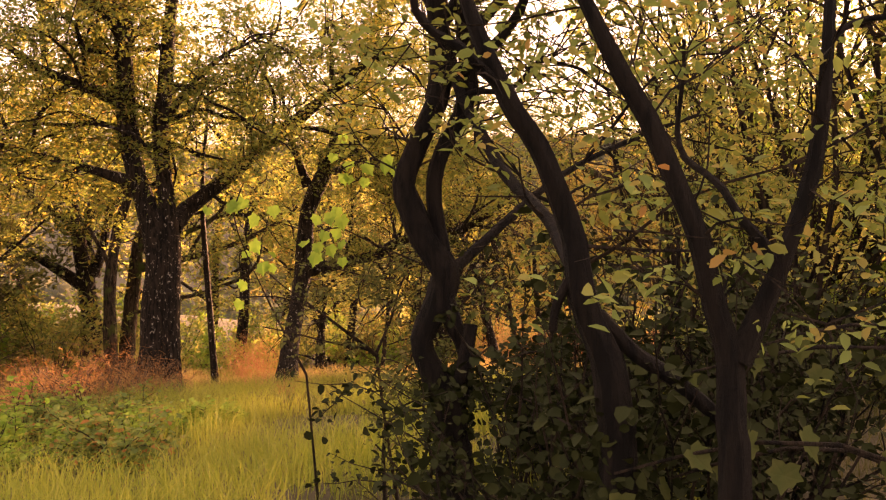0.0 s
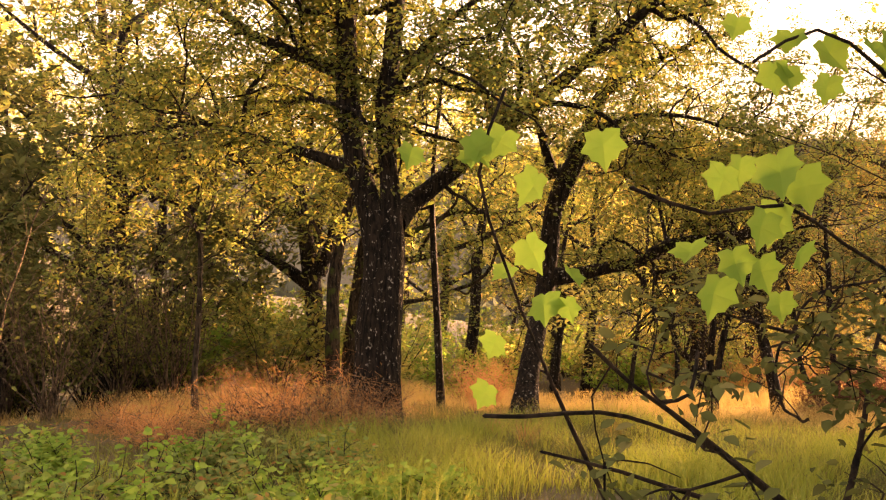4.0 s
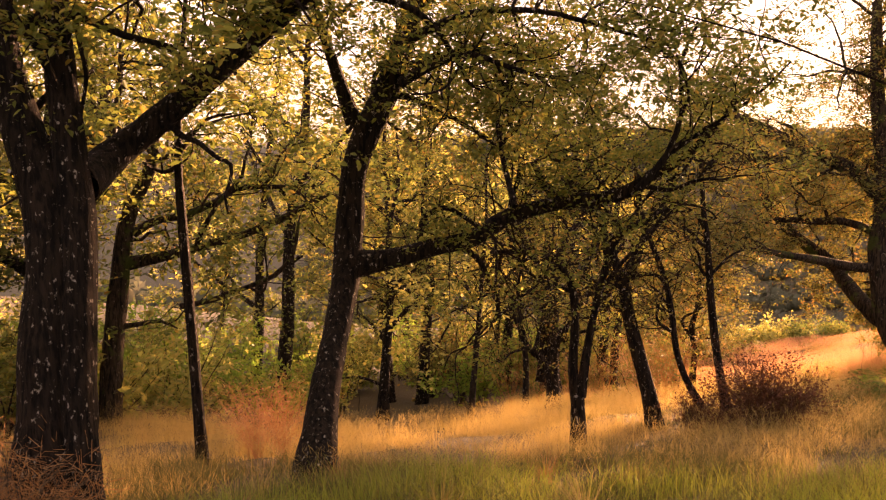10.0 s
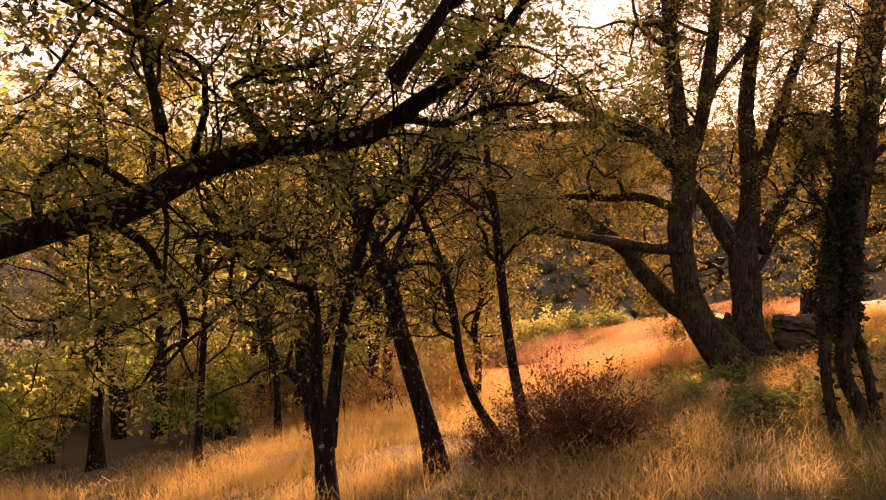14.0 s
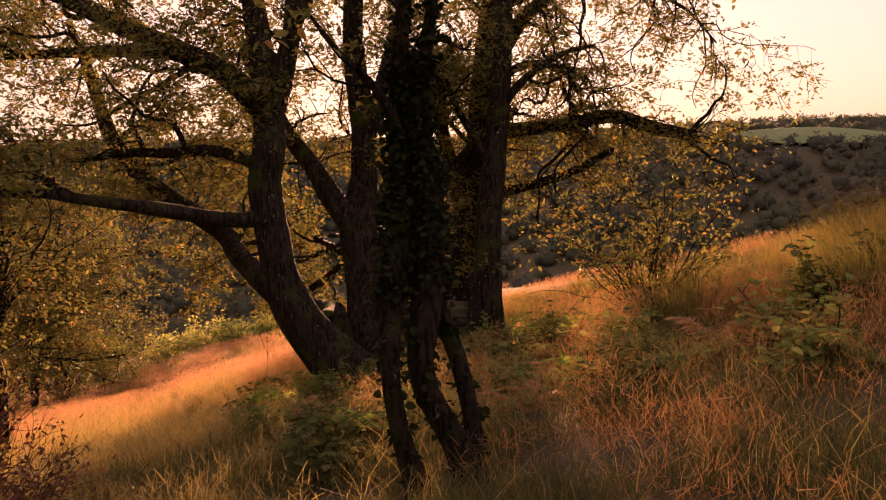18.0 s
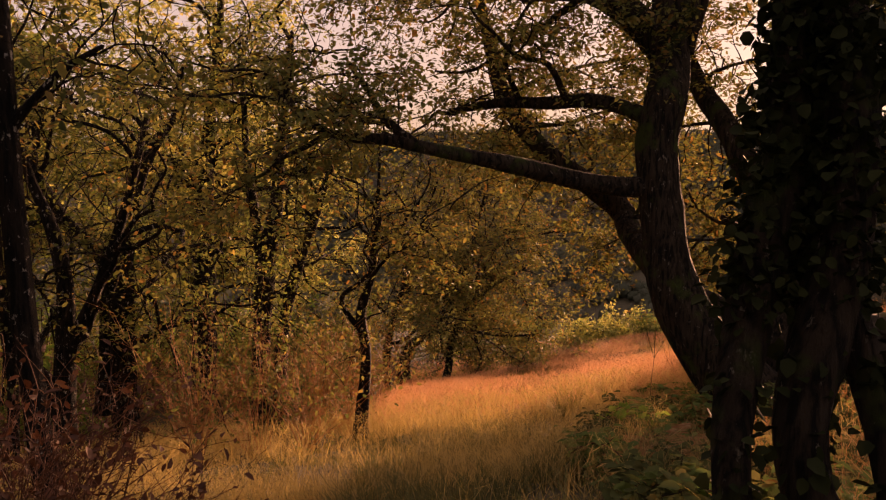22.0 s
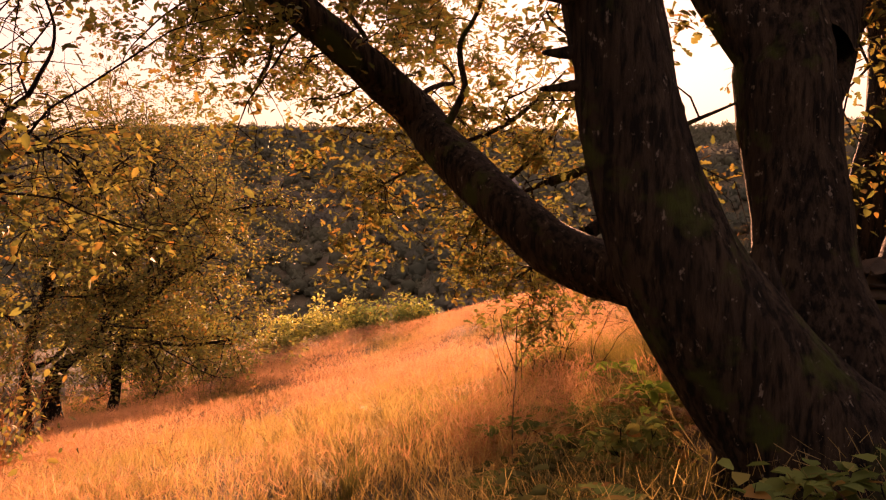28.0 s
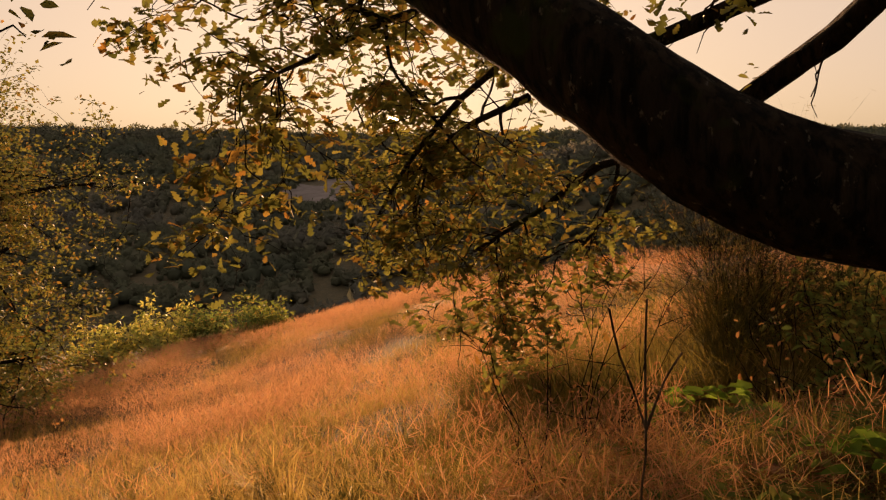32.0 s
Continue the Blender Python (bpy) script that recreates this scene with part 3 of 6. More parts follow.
limb(oak_b, "limb", (-8.87, 21.81, 0.23, 0.075), (-8.66, 21.98, 1.27, 0.070), (-8.63, 22.13, 2.53, 0.058), (-8.48, 22.31, 3.80, 0.041))
# oak_c
limb(oak_c, "trunk", (-2.53, 14.35, -2.47, 0.187), (-2.55, 14.66, -2.12, 0.152), (-2.54, 14.97, -1.72, 0.135), (-2.51, 15.36, -1.31, 0.127), (-2.47, 15.68, -0.86, 0.143), (-2.46, 15.88, -0.37, 0.145), (-2.41, 15.96, 0.21, 0.132), (-2.28, 16.02, 0.59, 0.138), (-2.10, 16.11, 0.97, 0.132), (-1.94, 16.12, 1.35, 0.118), (-1.80, 16.20, 1.79, 0.105), (-1.57, 16.29, 2.20, 0.093), (-1.36, 16.40, 2.80, 0.080), (-1.12, 16.58, 3.94, 0.051))
limb(oak_c, "limb", (-2.40, 16.01, 0.69, 0.077), (-2.50, 15.96, 1.00, 0.070), (-2.57, 15.85, 1.28, 0.057), (-2.67, 15.74, 1.65, 0.041), (-2.71, 15.63, 2.00, 0.028), (-2.76, 15.56, 2.59, 0.015))
limb(oak_c, "limb", (-2.41, 15.78, -0.73, 0.115), (-2.00, 15.80, -0.67, 0.095), (-1.57, 15.90, -0.57, 0.089), (-1.19, 15.92, -0.49, 0.085), (-0.83, 16.09, -0.28, 0.083), (-0.34, 16.07, -0.15, 0.075), (0.26, 16.00, -0.07, 0.065), (0.54, 15.95, 0.10, 0.058), (0.79, 15.75, 0.26, 0.047), (1.04, 15.56, 0.51, 0.035), (1.25, 15.38, 0.84, 0.022))
limb(oak_c, "limb", (-2.07, 16.13, 1.10, 0.064), (-1.68, 16.02, 1.21, 0.044), (-1.26, 15.72, 1.37, 0.030), (-0.79, 15.41, 1.28, 0.018))
limb(oak_c, "limb", (-1.70, 16.23, 1.92, 0.064), (-1.16, 16.11, 2.25, 0.050), (-0.51, 15.88, 2.54, 0.030), (0.06, 15.74, 2.66, 0.015))
limb(oak_c, "limb", (-0.34, 16.07, -0.14, 0.038), (-0.58, 16.27, 0.25, 0.032), (-0.26, 16.48, 0.37, 0.026), (0.06, 16.69, 0.43, 0.016))
limb(oak_c, "limb", (-1.74, 14.59, 0.99, 0.038), (-1.42, 14.42, 1.13, 0.031), (-1.12, 14.24, 1.19, 0.026), (-0.80, 14.04, 1.06, 0.020), (-0.46, 13.95, 0.97, 0.013), (-0.07, 13.98, 1.06, 0.008))
limb(oak_c, "limb", (-1.65, 14.64, 1.37, 0.038), (-1.16, 14.28, 1.51, 0.030), (-0.61, 14.00, 1.49, 0.023), (-0.09, 13.81, 1.33, 0.017), (0.37, 13.71, 1.17, 0.009))
limb(oak_c, "limb", (0.16, 13.68, 0.11, 0.030), (0.36, 13.62, 0.37, 0.024), (0.47, 13.66, 0.69, 0.020), (0.46, 13.70, 1.02, 0.015), (0.59, 13.75, 1.34, 0.009))
limb(oak_c, "limb", (-0.77, 14.21, -0.05, 0.025), (-0.89, 14.57, 0.42, 0.021), (-0.91, 14.61, 0.76, 0.017), (-0.80, 14.64, 0.97, 0.011))
limb(oak_c, "limb", (0.36, 13.62, 0.37, 0.018), (0.67, 13.56, 0.58, 0.014), (0.96, 13.50, 0.78, 0.011), (1.21, 13.54, 1.02, 0.007))
# slim_tree
limb(slim_tree, "trunk", (-3.94, 15.45, -2.86, 0.072), (-3.99, 15.52, -2.18, 0.059), (-4.04, 15.59, -1.53, 0.056), (-4.09, 15.65, -0.88, 0.052), (-4.14, 15.72, -0.23, 0.049), (-4.17, 15.77, 0.28, 0.042), (-4.16, 15.86, 1.06, 0.033), (-4.10, 15.96, 1.78, 0.026), (-4.07, 16.08, 2.75, 0.016))
limb(slim_tree, "limb", (-4.17, 15.77, 0.28, 0.026), (-4.32, 15.73, 0.22, 0.020), (-4.51, 15.71, 0.32, 0.013))
limb(slim_tree, "limb", (-4.16, 15.79, 0.41, 0.026), (-3.91, 15.88, 0.74, 0.020), (-3.65, 15.94, 0.80, 0.010))
# oak_d
limb(oak_d, "trunk", (-7.33, 20.48, -4.52, 0.185), (-7.26, 20.59, -3.64, 0.177), (-7.23, 20.69, -2.80, 0.168), (-7.09, 20.86, -1.47, 0.152), (-6.96, 20.97, -0.63, 0.126), (-6.62, 21.08, 0.11, 0.093), (-6.51, 21.15, 0.70, 0.067), (-6.31, 21.30, 1.86, 0.042))
limb(oak_d, "limb", (-7.01, 20.88, -1.39, 0.093), (-6.29, 20.93, -1.25, 0.084), (-5.62, 20.99, -1.09, 0.067), (-4.94, 21.05, -0.88, 0.059), (-4.35, 21.11, -0.63, 0.055), (-3.80, 21.18, -0.33, 0.042), (-3.42, 21.23, -0.02, 0.021))
limb(oak_d, "limb", (-6.88, 20.94, -0.89, 0.076), (-6.54, 20.98, -0.72, 0.059), (-6.03, 21.02, -0.61, 0.059), (-5.53, 21.07, -0.41, 0.055), (-5.19, 21.12, -0.20, 0.051), (-4.52, 21.15, -0.19, 0.034), (-3.76, 21.20, -0.17, 0.021))
limb(oak_d, "limb", (-6.13, 20.84, -2.07, 0.038), (-5.63, 20.88, -1.98, 0.042), (-5.04, 20.94, -1.77, 0.042), (-4.61, 20.98, -1.59, 0.042), (-4.32, 21.04, -1.26, 0.034), (-4.23, 21.10, -0.76, 0.021))
limb(oak_d, "limb", (-7.14, 20.75, -2.39, 0.046), (-6.81, 20.77, -2.35, 0.038), (-6.47, 20.80, -2.30, 0.029), (-6.18, 20.80, -2.42, 0.013))
# oak_e
limb(oak_e, "trunk", (-7.02, 19.24, -4.05, 0.168), (-7.13, 19.33, -3.25, 0.145), (-7.18, 19.42, -2.49, 0.137), (-7.18, 19.55, -1.43, 0.122), (-7.00, 19.70, -0.30, 0.107), (-6.82, 19.77, 0.23, 0.084), (-6.59, 19.87, 0.98, 0.053), (-6.51, 19.98, 1.89, 0.034))
limb(oak_e, "limb", (-7.15, 19.57, -1.28, 0.053), (-7.37, 19.61, -0.82, 0.046), (-7.67, 19.66, -0.29, 0.031))
# young_birch
limb(young_birch, "trunk", (-7.26, 14.23, -2.57, 0.053), (-7.28, 14.28, -2.08, 0.046), (-7.25, 14.37, -1.38, 0.042), (-7.24, 14.43, -0.81, 0.039), (-7.26, 14.50, -0.18, 0.035), (-7.42, 14.50, 0.14, 0.028), (-7.63, 14.48, 0.46, 0.025), (-7.71, 14.51, 0.88, 0.018), (-7.77, 14.55, 1.44, 0.014), (-7.83, 14.62, 2.15, 0.011))
limb(young_birch, "limb", (-7.26, 14.50, -0.18, 0.028), (-7.11, 14.58, 0.21, 0.021), (-7.07, 14.64, 0.66, 0.018), (-7.16, 14.66, 1.09, 0.011), (-7.10, 14.74, 1.65, 0.011))
# young_oak
limb(young_oak, "trunk", (-3.70, 26.00, -5.76, 0.148), (-3.63, 26.14, -4.56, 0.106), (-3.57, 26.24, -3.72, 0.095), (-3.51, 26.33, -2.88, 0.074), (-3.55, 26.44, -1.93, 0.063), (-3.49, 26.53, -1.20, 0.048), (-3.31, 26.62, -0.37, 0.032), (-3.34, 26.74, 0.68, 0.021))
limb(young_oak, "limb", (-3.58, 26.22, -3.87, 0.048), (-3.96, 26.29, -3.40, 0.037), (-4.38, 26.33, -3.18, 0.032), (-4.91, 26.34, -3.27, 0.021))
limb(young_oak, "limb", (-3.52, 26.26, -3.53, 0.048), (-3.11, 26.29, -3.10, 0.042), (-2.79, 26.30, -2.89, 0.032), (-2.31, 26.29, -2.80, 0.021))
limb(young_oak, "limb", (-3.66, 26.12, -4.79, 0.037), (-4.20, 26.16, -4.60, 0.026), (-5.00, 26.18, -4.69, 0.016))
limb(young_oak, "limb", (-3.52, 26.36, -2.67, 0.037), (-3.10, 26.38, -2.36, 0.032), (-2.61, 26.40, -2.00, 0.021))
limb(young_oak, "limb", (-3.53, 26.42, -2.14, 0.032), (-3.93, 26.48, -1.72, 0.026), (-4.34, 26.51, -1.61, 0.016))
# thin_tree
limb(thin_tree, "trunk", (-1.54, 21.78, -4.10, 0.063), (-1.47, 21.87, -3.27, 0.048), (-1.41, 21.94, -2.64, 0.044), (-1.38, 22.00, -2.17, 0.040), (-1.32, 22.08, -1.46, 0.036), (-1.27, 22.15, -0.83, 0.028), (-1.27, 22.26, 0.11, 0.016))
limb(thin_tree, "limb", (-1.39, 21.98, -2.33, 0.020), (-1.65, 22.04, -1.85, 0.016), (-1.88, 22.07, -1.69, 0.012))
# hawthorn
limb(hawthorn, "trunk", (-0.06, 17.11, -3.00, 0.101), (-0.06, 17.15, -2.68, 0.086), (-0.06, 17.17, -2.48, 0.081))
limb(hawthorn, "stem", (-0.07, 17.17, -2.53, 0.061), (-0.11, 17.21, -2.18, 0.056), (-0.09, 17.27, -1.68, 0.051), (-0.11, 17.31, -1.27, 0.046), (-0.21, 17.35, -1.02, 0.041), (-0.40, 17.37, -0.87, 0.035), (-0.66, 17.39, -0.80, 0.030), (-1.06, 17.41, -0.81, 0.023))
limb(hawthorn, "stem", (-0.03, 17.17, -2.48, 0.056), (0.08, 17.25, -1.78, 0.046), (0.19, 17.30, -1.28, 0.046), (0.30, 17.34, -0.88, 0.046), (0.37, 17.36, -0.68, 0.041), (0.57, 17.38, -0.51, 0.035), (0.92, 17.38, -0.36, 0.028), (1.23, 17.40, -0.09, 0.018), (1.44, 17.42, 0.21, 0.010))
limb(hawthorn, "limb", (0.29, 17.34, -0.93, 0.033), (0.21, 17.39, -0.47, 0.028), (0.07, 17.43, -0.22, 0.023), (-0.08, 17.48, 0.14, 0.013))
limb(hawthorn, "limb", (-0.11, 17.31, -1.27, 0.023), (-0.36, 17.34, -1.17, 0.020), (-0.61, 17.36, -1.06, 0.015), (-0.86, 17.42, -0.66, 0.010))
limb(hawthorn, "limb", (0.19, 17.30, -1.28, 0.025), (0.45, 17.33, -0.93, 0.023), (0.71, 17.35, -0.68, 0.018), (1.02, 17.38, -0.34, 0.013))
# coppice_tree
limb(coppice_tree, "trunk", (-0.04, 24.69, -4.56, 0.127), (-0.05, 24.79, -3.69, 0.107), (-0.04, 24.88, -2.91, 0.088), (-0.17, 24.95, -2.33, 0.068), (-0.45, 25.04, -1.64, 0.049), (-0.62, 25.15, -0.76, 0.029))
limb(coppice_tree, "stem", (-0.01, 24.69, -4.56, 0.107), (-0.25, 24.78, -3.88, 0.078), (-0.54, 24.82, -3.63, 0.059), (-0.77, 24.89, -3.04, 0.044), (-1.26, 24.93, -2.89, 0.024))
limb(coppice_tree, "stem", (-0.05, 24.79, -3.69, 0.068), (0.31, 24.86, -2.92, 0.059), (0.62, 24.95, -2.05, 0.049), (0.83, 25.05, -1.18, 0.029))
limb(coppice_tree, "stem", (-0.60, 24.69, -4.74, 0.068), (-0.59, 24.79, -3.87, 0.059), (-0.68, 24.86, -3.29, 0.049), (-0.75, 24.98, -2.31, 0.034))
# leaning_tree
limb(leaning_tree, "trunk", (1.11, 19.03, -3.40, 0.119), (1.02, 19.09, -2.93, 0.104), (0.87, 19.16, -2.36, 0.094), (0.75, 19.23, -1.86, 0.088), (0.70, 19.26, -1.55, 0.082), (0.56, 19.32, -1.11, 0.057), (0.43, 19.37, -0.73, 0.044), (0.25, 19.42, -0.35, 0.038), (0.08, 19.48, 0.09, 0.025), (-0.04, 19.56, 0.71, 0.016))
limb(leaning_tree, "limb", (0.70, 19.26, -1.58, 0.044), (0.80, 19.30, -1.18, 0.035), (1.00, 19.34, -0.81, 0.028), (1.32, 19.36, -0.50, 0.019), (1.58, 19.40, -0.07, 0.013))
limb(leaning_tree, "limb", (0.75, 19.23, -1.86, 0.031), (0.54, 19.25, -1.76, 0.028), (0.35, 19.29, -1.48, 0.022), (0.04, 19.32, -1.29, 0.013))
# crooked_sapling
limb(crooked_sapling, "trunk", (1.74, 18.93, -3.16, 0.056), (1.53, 18.99, -2.79, 0.047), (1.38, 19.04, -2.35, 0.044), (1.32, 19.10, -1.85, 0.044), (1.22, 19.17, -1.36, 0.040), (1.04, 19.23, -0.86, 0.034), (0.93, 19.28, -0.49, 0.025), (0.88, 19.35, 0.13, 0.016))
limb(crooked_sapling, "limb", (1.32, 19.10, -1.85, 0.019), (1.18, 19.14, -1.60, 0.016), (1.03, 19.16, -1.48, 0.009))
# straight_sapling
limb(straight_sapling, "trunk", (2.13, 19.31, -3.29, 0.071), (2.03, 19.38, -2.71, 0.058), (1.95, 19.46, -2.07, 0.055), (1.90, 19.53, -1.42, 0.052), (1.87, 19.59, -0.91, 0.045), (1.82, 19.65, -0.46, 0.036), (1.79, 19.75, 0.38, 0.026), (1.80, 19.85, 1.28, 0.016))
limb(straight_sapling, "limb", (1.90, 19.53, -1.42, 0.023), (2.13, 19.55, -1.17, 0.016), (2.33, 19.56, -1.05, 0.010))
limb(straight_sapling, "limb", (1.87, 19.60, -0.85, 0.023), (1.69, 19.65, -0.52, 0.019), (1.37, 19.67, -0.39, 0.013))
# ivy_oak
limb(ivy_oak, "trunk", (0.06, 3.46, -0.25, 0.084), (0.04, 3.49, 0.05, 0.075), (0.02, 3.51, 0.26, 0.069), (0.01, 3.52, 0.39, 0.062), (-0.07, 3.53, 0.53, 0.046), (-0.10, 3.54, 0.63, 0.044), (-0.05, 3.55, 0.74, 0.053), (-0.02, 3.57, 0.83, 0.060), (-0.01, 3.57, 0.90, 0.058), (-0.09, 3.58, 1.02, 0.053), (-0.14, 3.59, 1.14, 0.053), (-0.17, 3.59, 1.23, 0.046), (-0.14, 3.61, 1.33, 0.042), (-0.09, 3.62, 1.44, 0.042), (-0.04, 3.64, 1.55, 0.042), (-0.02, 3.66, 1.67, 0.046), (-0.03, 3.67, 1.78, 0.044), (-0.04, 3.69, 1.97, 0.041), (-0.05, 3.73, 2.39, 0.032))
limb(ivy_oak, "stem", (0.03, 3.52, 0.37, 0.039), (0.08, 3.55, 0.56, 0.035), (0.03, 3.55, 0.68, 0.037), (-0.02, 3.56, 0.81, 0.046))
limb(ivy_oak, "stem", (-0.02, 3.58, 0.97, 0.032), (-0.05, 3.60, 1.16, 0.030), (-0.04, 3.61, 1.30, 0.032), (0.01, 3.63, 1.42, 0.035), (0.06, 3.65, 1.51, 0.039), (0.08, 3.66, 1.64, 0.041), (0.08, 3.68, 1.78, 0.037), (0.05, 3.69, 1.97, 0.035), (0.03, 3.73, 2.30, 0.027))
limb(ivy_oak, "limb", (0.09, 3.50, 0.70, 0.022), (0.08, 3.49, 0.63, 0.029), (0.05, 3.47, 0.49, 0.026))
limb(ivy_oak, "limb", (0.01, 3.67, 1.74, 0.019), (0.04, 3.59, 1.61, 0.019), (0.07, 3.49, 1.53, 0.020), (0.13, 3.31, 1.41, 0.022), (0.19, 3.04, 1.29, 0.021), (0.24, 2.84, 1.23, 0.019), (0.28, 2.58, 1.18, 0.018), (0.29, 2.38, 1.13, 0.016), (0.29, 2.18, 1.10, 0.014), (0.28, 2.07, 1.08, 0.013))
limb(ivy_oak, "limb", (0.03, 3.68, 1.75, 0.022), (0.35, 3.90, 2.10, 0.018), (0.80, 4.20, 2.45, 0.014), (1.40, 4.60, 2.70, 0.008))
limb(ivy_oak, "limb", (-0.03, 3.70, 1.85, 0.022), (0.25, 4.30, 2.35, 0.018), (0.60, 5.20, 2.95, 0.010))
limb(ivy_oak, "limb", (0.02, 3.56, 0.90, 0.020), (0.50, 4.10, 1.25, 0.015), (1.00, 4.60, 1.45, 0.012), (1.50, 5.00, 1.60, 0.007))
# dark_oak
limb(dark_oak, "trunk", (0.38, 1.97, 0.65, 0.044), (0.37, 1.98, 0.81, 0.042), (0.35, 1.99, 0.92, 0.038), (0.31, 2.00, 1.01, 0.033), (0.29, 2.00, 1.08, 0.032), (0.28, 2.01, 1.17, 0.029), (0.26, 2.02, 1.23, 0.029), (0.23, 2.02, 1.31, 0.026), (0.20, 2.03, 1.38, 0.025), (0.15, 2.03, 1.45, 0.024), (0.12, 2.04, 1.51, 0.022), (0.08, 2.04, 1.59, 0.020), (0.02, 2.05, 1.75, 0.014))
limb(dark_oak, "stem", (0.63, 2.00, 0.76, 0.016), (0.50, 2.00, 0.87, 0.017), (0.42, 2.00, 0.92, 0.018), (0.37, 2.00, 0.97, 0.020), (0.33, 2.00, 1.01, 0.020))
limb(dark_oak, "limb", (0.27, 2.00, 1.09, 0.012), (0.24, 2.00, 1.04, 0.011), (0.23, 1.99, 0.98, 0.010))
# far_oak
limb(far_oak, "trunk", (0.53, 1.63, 0.72, 0.031), (0.52, 1.64, 0.87, 0.029), (0.52, 1.66, 0.99, 0.027), (0.49, 1.67, 1.09, 0.023), (0.46, 1.68, 1.21, 0.021), (0.42, 1.69, 1.31, 0.021), (0.37, 1.71, 1.43, 0.020), (0.32, 1.71, 1.51, 0.018), (0.28, 1.72, 1.59, 0.016), (0.23, 1.73, 1.69, 0.012))
limb(far_oak, "stem", (0.53, 1.66, 0.99, 0.024), (0.58, 1.67, 1.09, 0.019), (0.63, 1.68, 1.22, 0.017), (0.67, 1.70, 1.34, 0.016), (0.69, 1.71, 1.48, 0.013), (0.70, 1.73, 1.65, 0.010))
# great_oak
limb(great_oak, "trunk", (6.71, 23.35, -4.15, 0.391), (6.63, 23.40, -3.89, 0.328), (6.40, 23.50, -3.56, 0.279), (6.16, 23.60, -3.23, 0.257), (6.01, 23.67, -2.95, 0.235), (5.90, 23.74, -2.58, 0.208), (5.86, 23.80, -2.21, 0.199), (5.82, 23.85, -1.84, 0.192), (5.81, 23.90, -1.47, 0.192), (5.89, 23.92, -1.10, 0.194), (5.97, 24.13, -0.72, 0.180), (5.97, 24.40, 0.33, 0.144), (5.92, 24.51, 1.09, 0.131), (5.91, 24.62, 1.93, 0.114), (5.92, 24.74, 2.94, 0.085))
limb(great_oak, "stem", (7.20, 23.87, -3.84, 0.298), (7.14, 23.98, -3.57, 0.264), (7.14, 24.16, -3.23, 0.244), (7.16, 24.26, -2.90, 0.237), (7.19, 24.36, -2.57, 0.235), (7.17, 24.41, -2.19, 0.248), (7.25, 24.50, -1.85, 0.216), (7.35, 24.58, -1.50, 0.174), (7.39, 24.63, -1.07, 0.166), (7.34, 24.63, -0.46, 0.152), (7.32, 24.72, 0.25, 0.134), (7.43, 24.79, 1.13, 0.116), (7.61, 24.83, 2.02, 0.098), (7.76, 24.91, 3.08, 0.063))
limb(great_oak, "limb", (6.64, 23.95, -3.30, 0.146), (6.63, 24.24, -3.29, 0.150), (6.83, 24.59, -3.32, 0.161), (6.92, 24.94, -3.34, 0.169), (6.90, 25.24, -3.34, 0.179), (6.72, 25.46, -3.29, 0.173), (6.50, 25.65, -3.17, 0.168), (6.35, 25.88, -2.98, 0.162), (6.23, 26.20, -2.77, 0.157), (6.12, 26.58, -2.53, 0.152), (6.06, 26.93, -2.30, 0.148), (5.21, 26.62, -1.68, 0.115), (4.86, 26.91, -1.28, 0.112), (4.65, 27.11, -0.90, 0.108), (4.56, 27.23, -0.57, 0.098), (4.42, 27.34, 0.08, 0.076), (4.23, 27.46, 0.73, 0.049))
limb(great_oak, "bough", (7.75, 27.80, -1.94, 0.007), (7.23, 27.80, -2.37, 0.020), (6.68, 27.87, -2.59, 0.017), (6.27, 27.85, -2.79, 0.012), (5.96, 27.78, -2.92, 0.006))
limb(great_oak, "bough", (8.07, 28.06, -2.04, 0.007), (7.77, 28.27, -2.61, 0.020), (7.57, 28.59, -2.90, 0.021), (7.42, 28.98, -3.29, 0.016), (7.35, 29.31, -3.67, 0.008))
limb(great_oak, "bough", (7.78, 26.93, -3.10, 0.006), (7.87, 27.32, -3.23, 0.015), (7.91, 27.76, -3.30, 0.025), (7.90, 28.19, -3.54, 0.017), (7.68, 28.63, -3.84, 0.010))
limb(great_oak, "bough", (7.88, 27.55, -3.26, 0.009), (8.11, 27.85, -3.49, 0.016), (8.20, 28.11, -3.70, 0.012), (8.23, 28.31, -3.84, 0.008))
limb(great_oak, "bough", (7.79, 28.23, -2.91, 0.022), (7.67, 28.85, -3.13, 0.018), (7.62, 29.29, -3.51, 0.013), (7.75, 29.40, -3.87, 0.009))
limb(great_oak, "bough", (6.68, 27.87, -2.59, 0.016), (6.51, 28.10, -2.48, 0.013), (6.17, 28.30, -2.45, 0.010), (5.87, 28.48, -2.38, 0.006))
limb(great_oak, "limb", (5.75, 23.86, -1.90, 0.086), (5.40, 23.75, -1.88, 0.083), (5.09, 23.70, -1.83, 0.085), (4.75, 23.59, -1.75, 0.085), (4.42, 23.34, -1.67, 0.074), (4.13, 23.22, -1.61, 0.065), (3.86, 23.16, -1.56, 0.060), (3.61, 23.10, -1.50, 0.056), (3.37, 23.03, -1.45, 0.048), (3.16, 23.01, -1.44, 0.042), (2.98, 23.00, -1.41, 0.037), (2.86, 22.96, -1.36, 0.033), (2.67, 22.96, -1.22, 0.027), (2.46, 22.97, -1.02, 0.016))
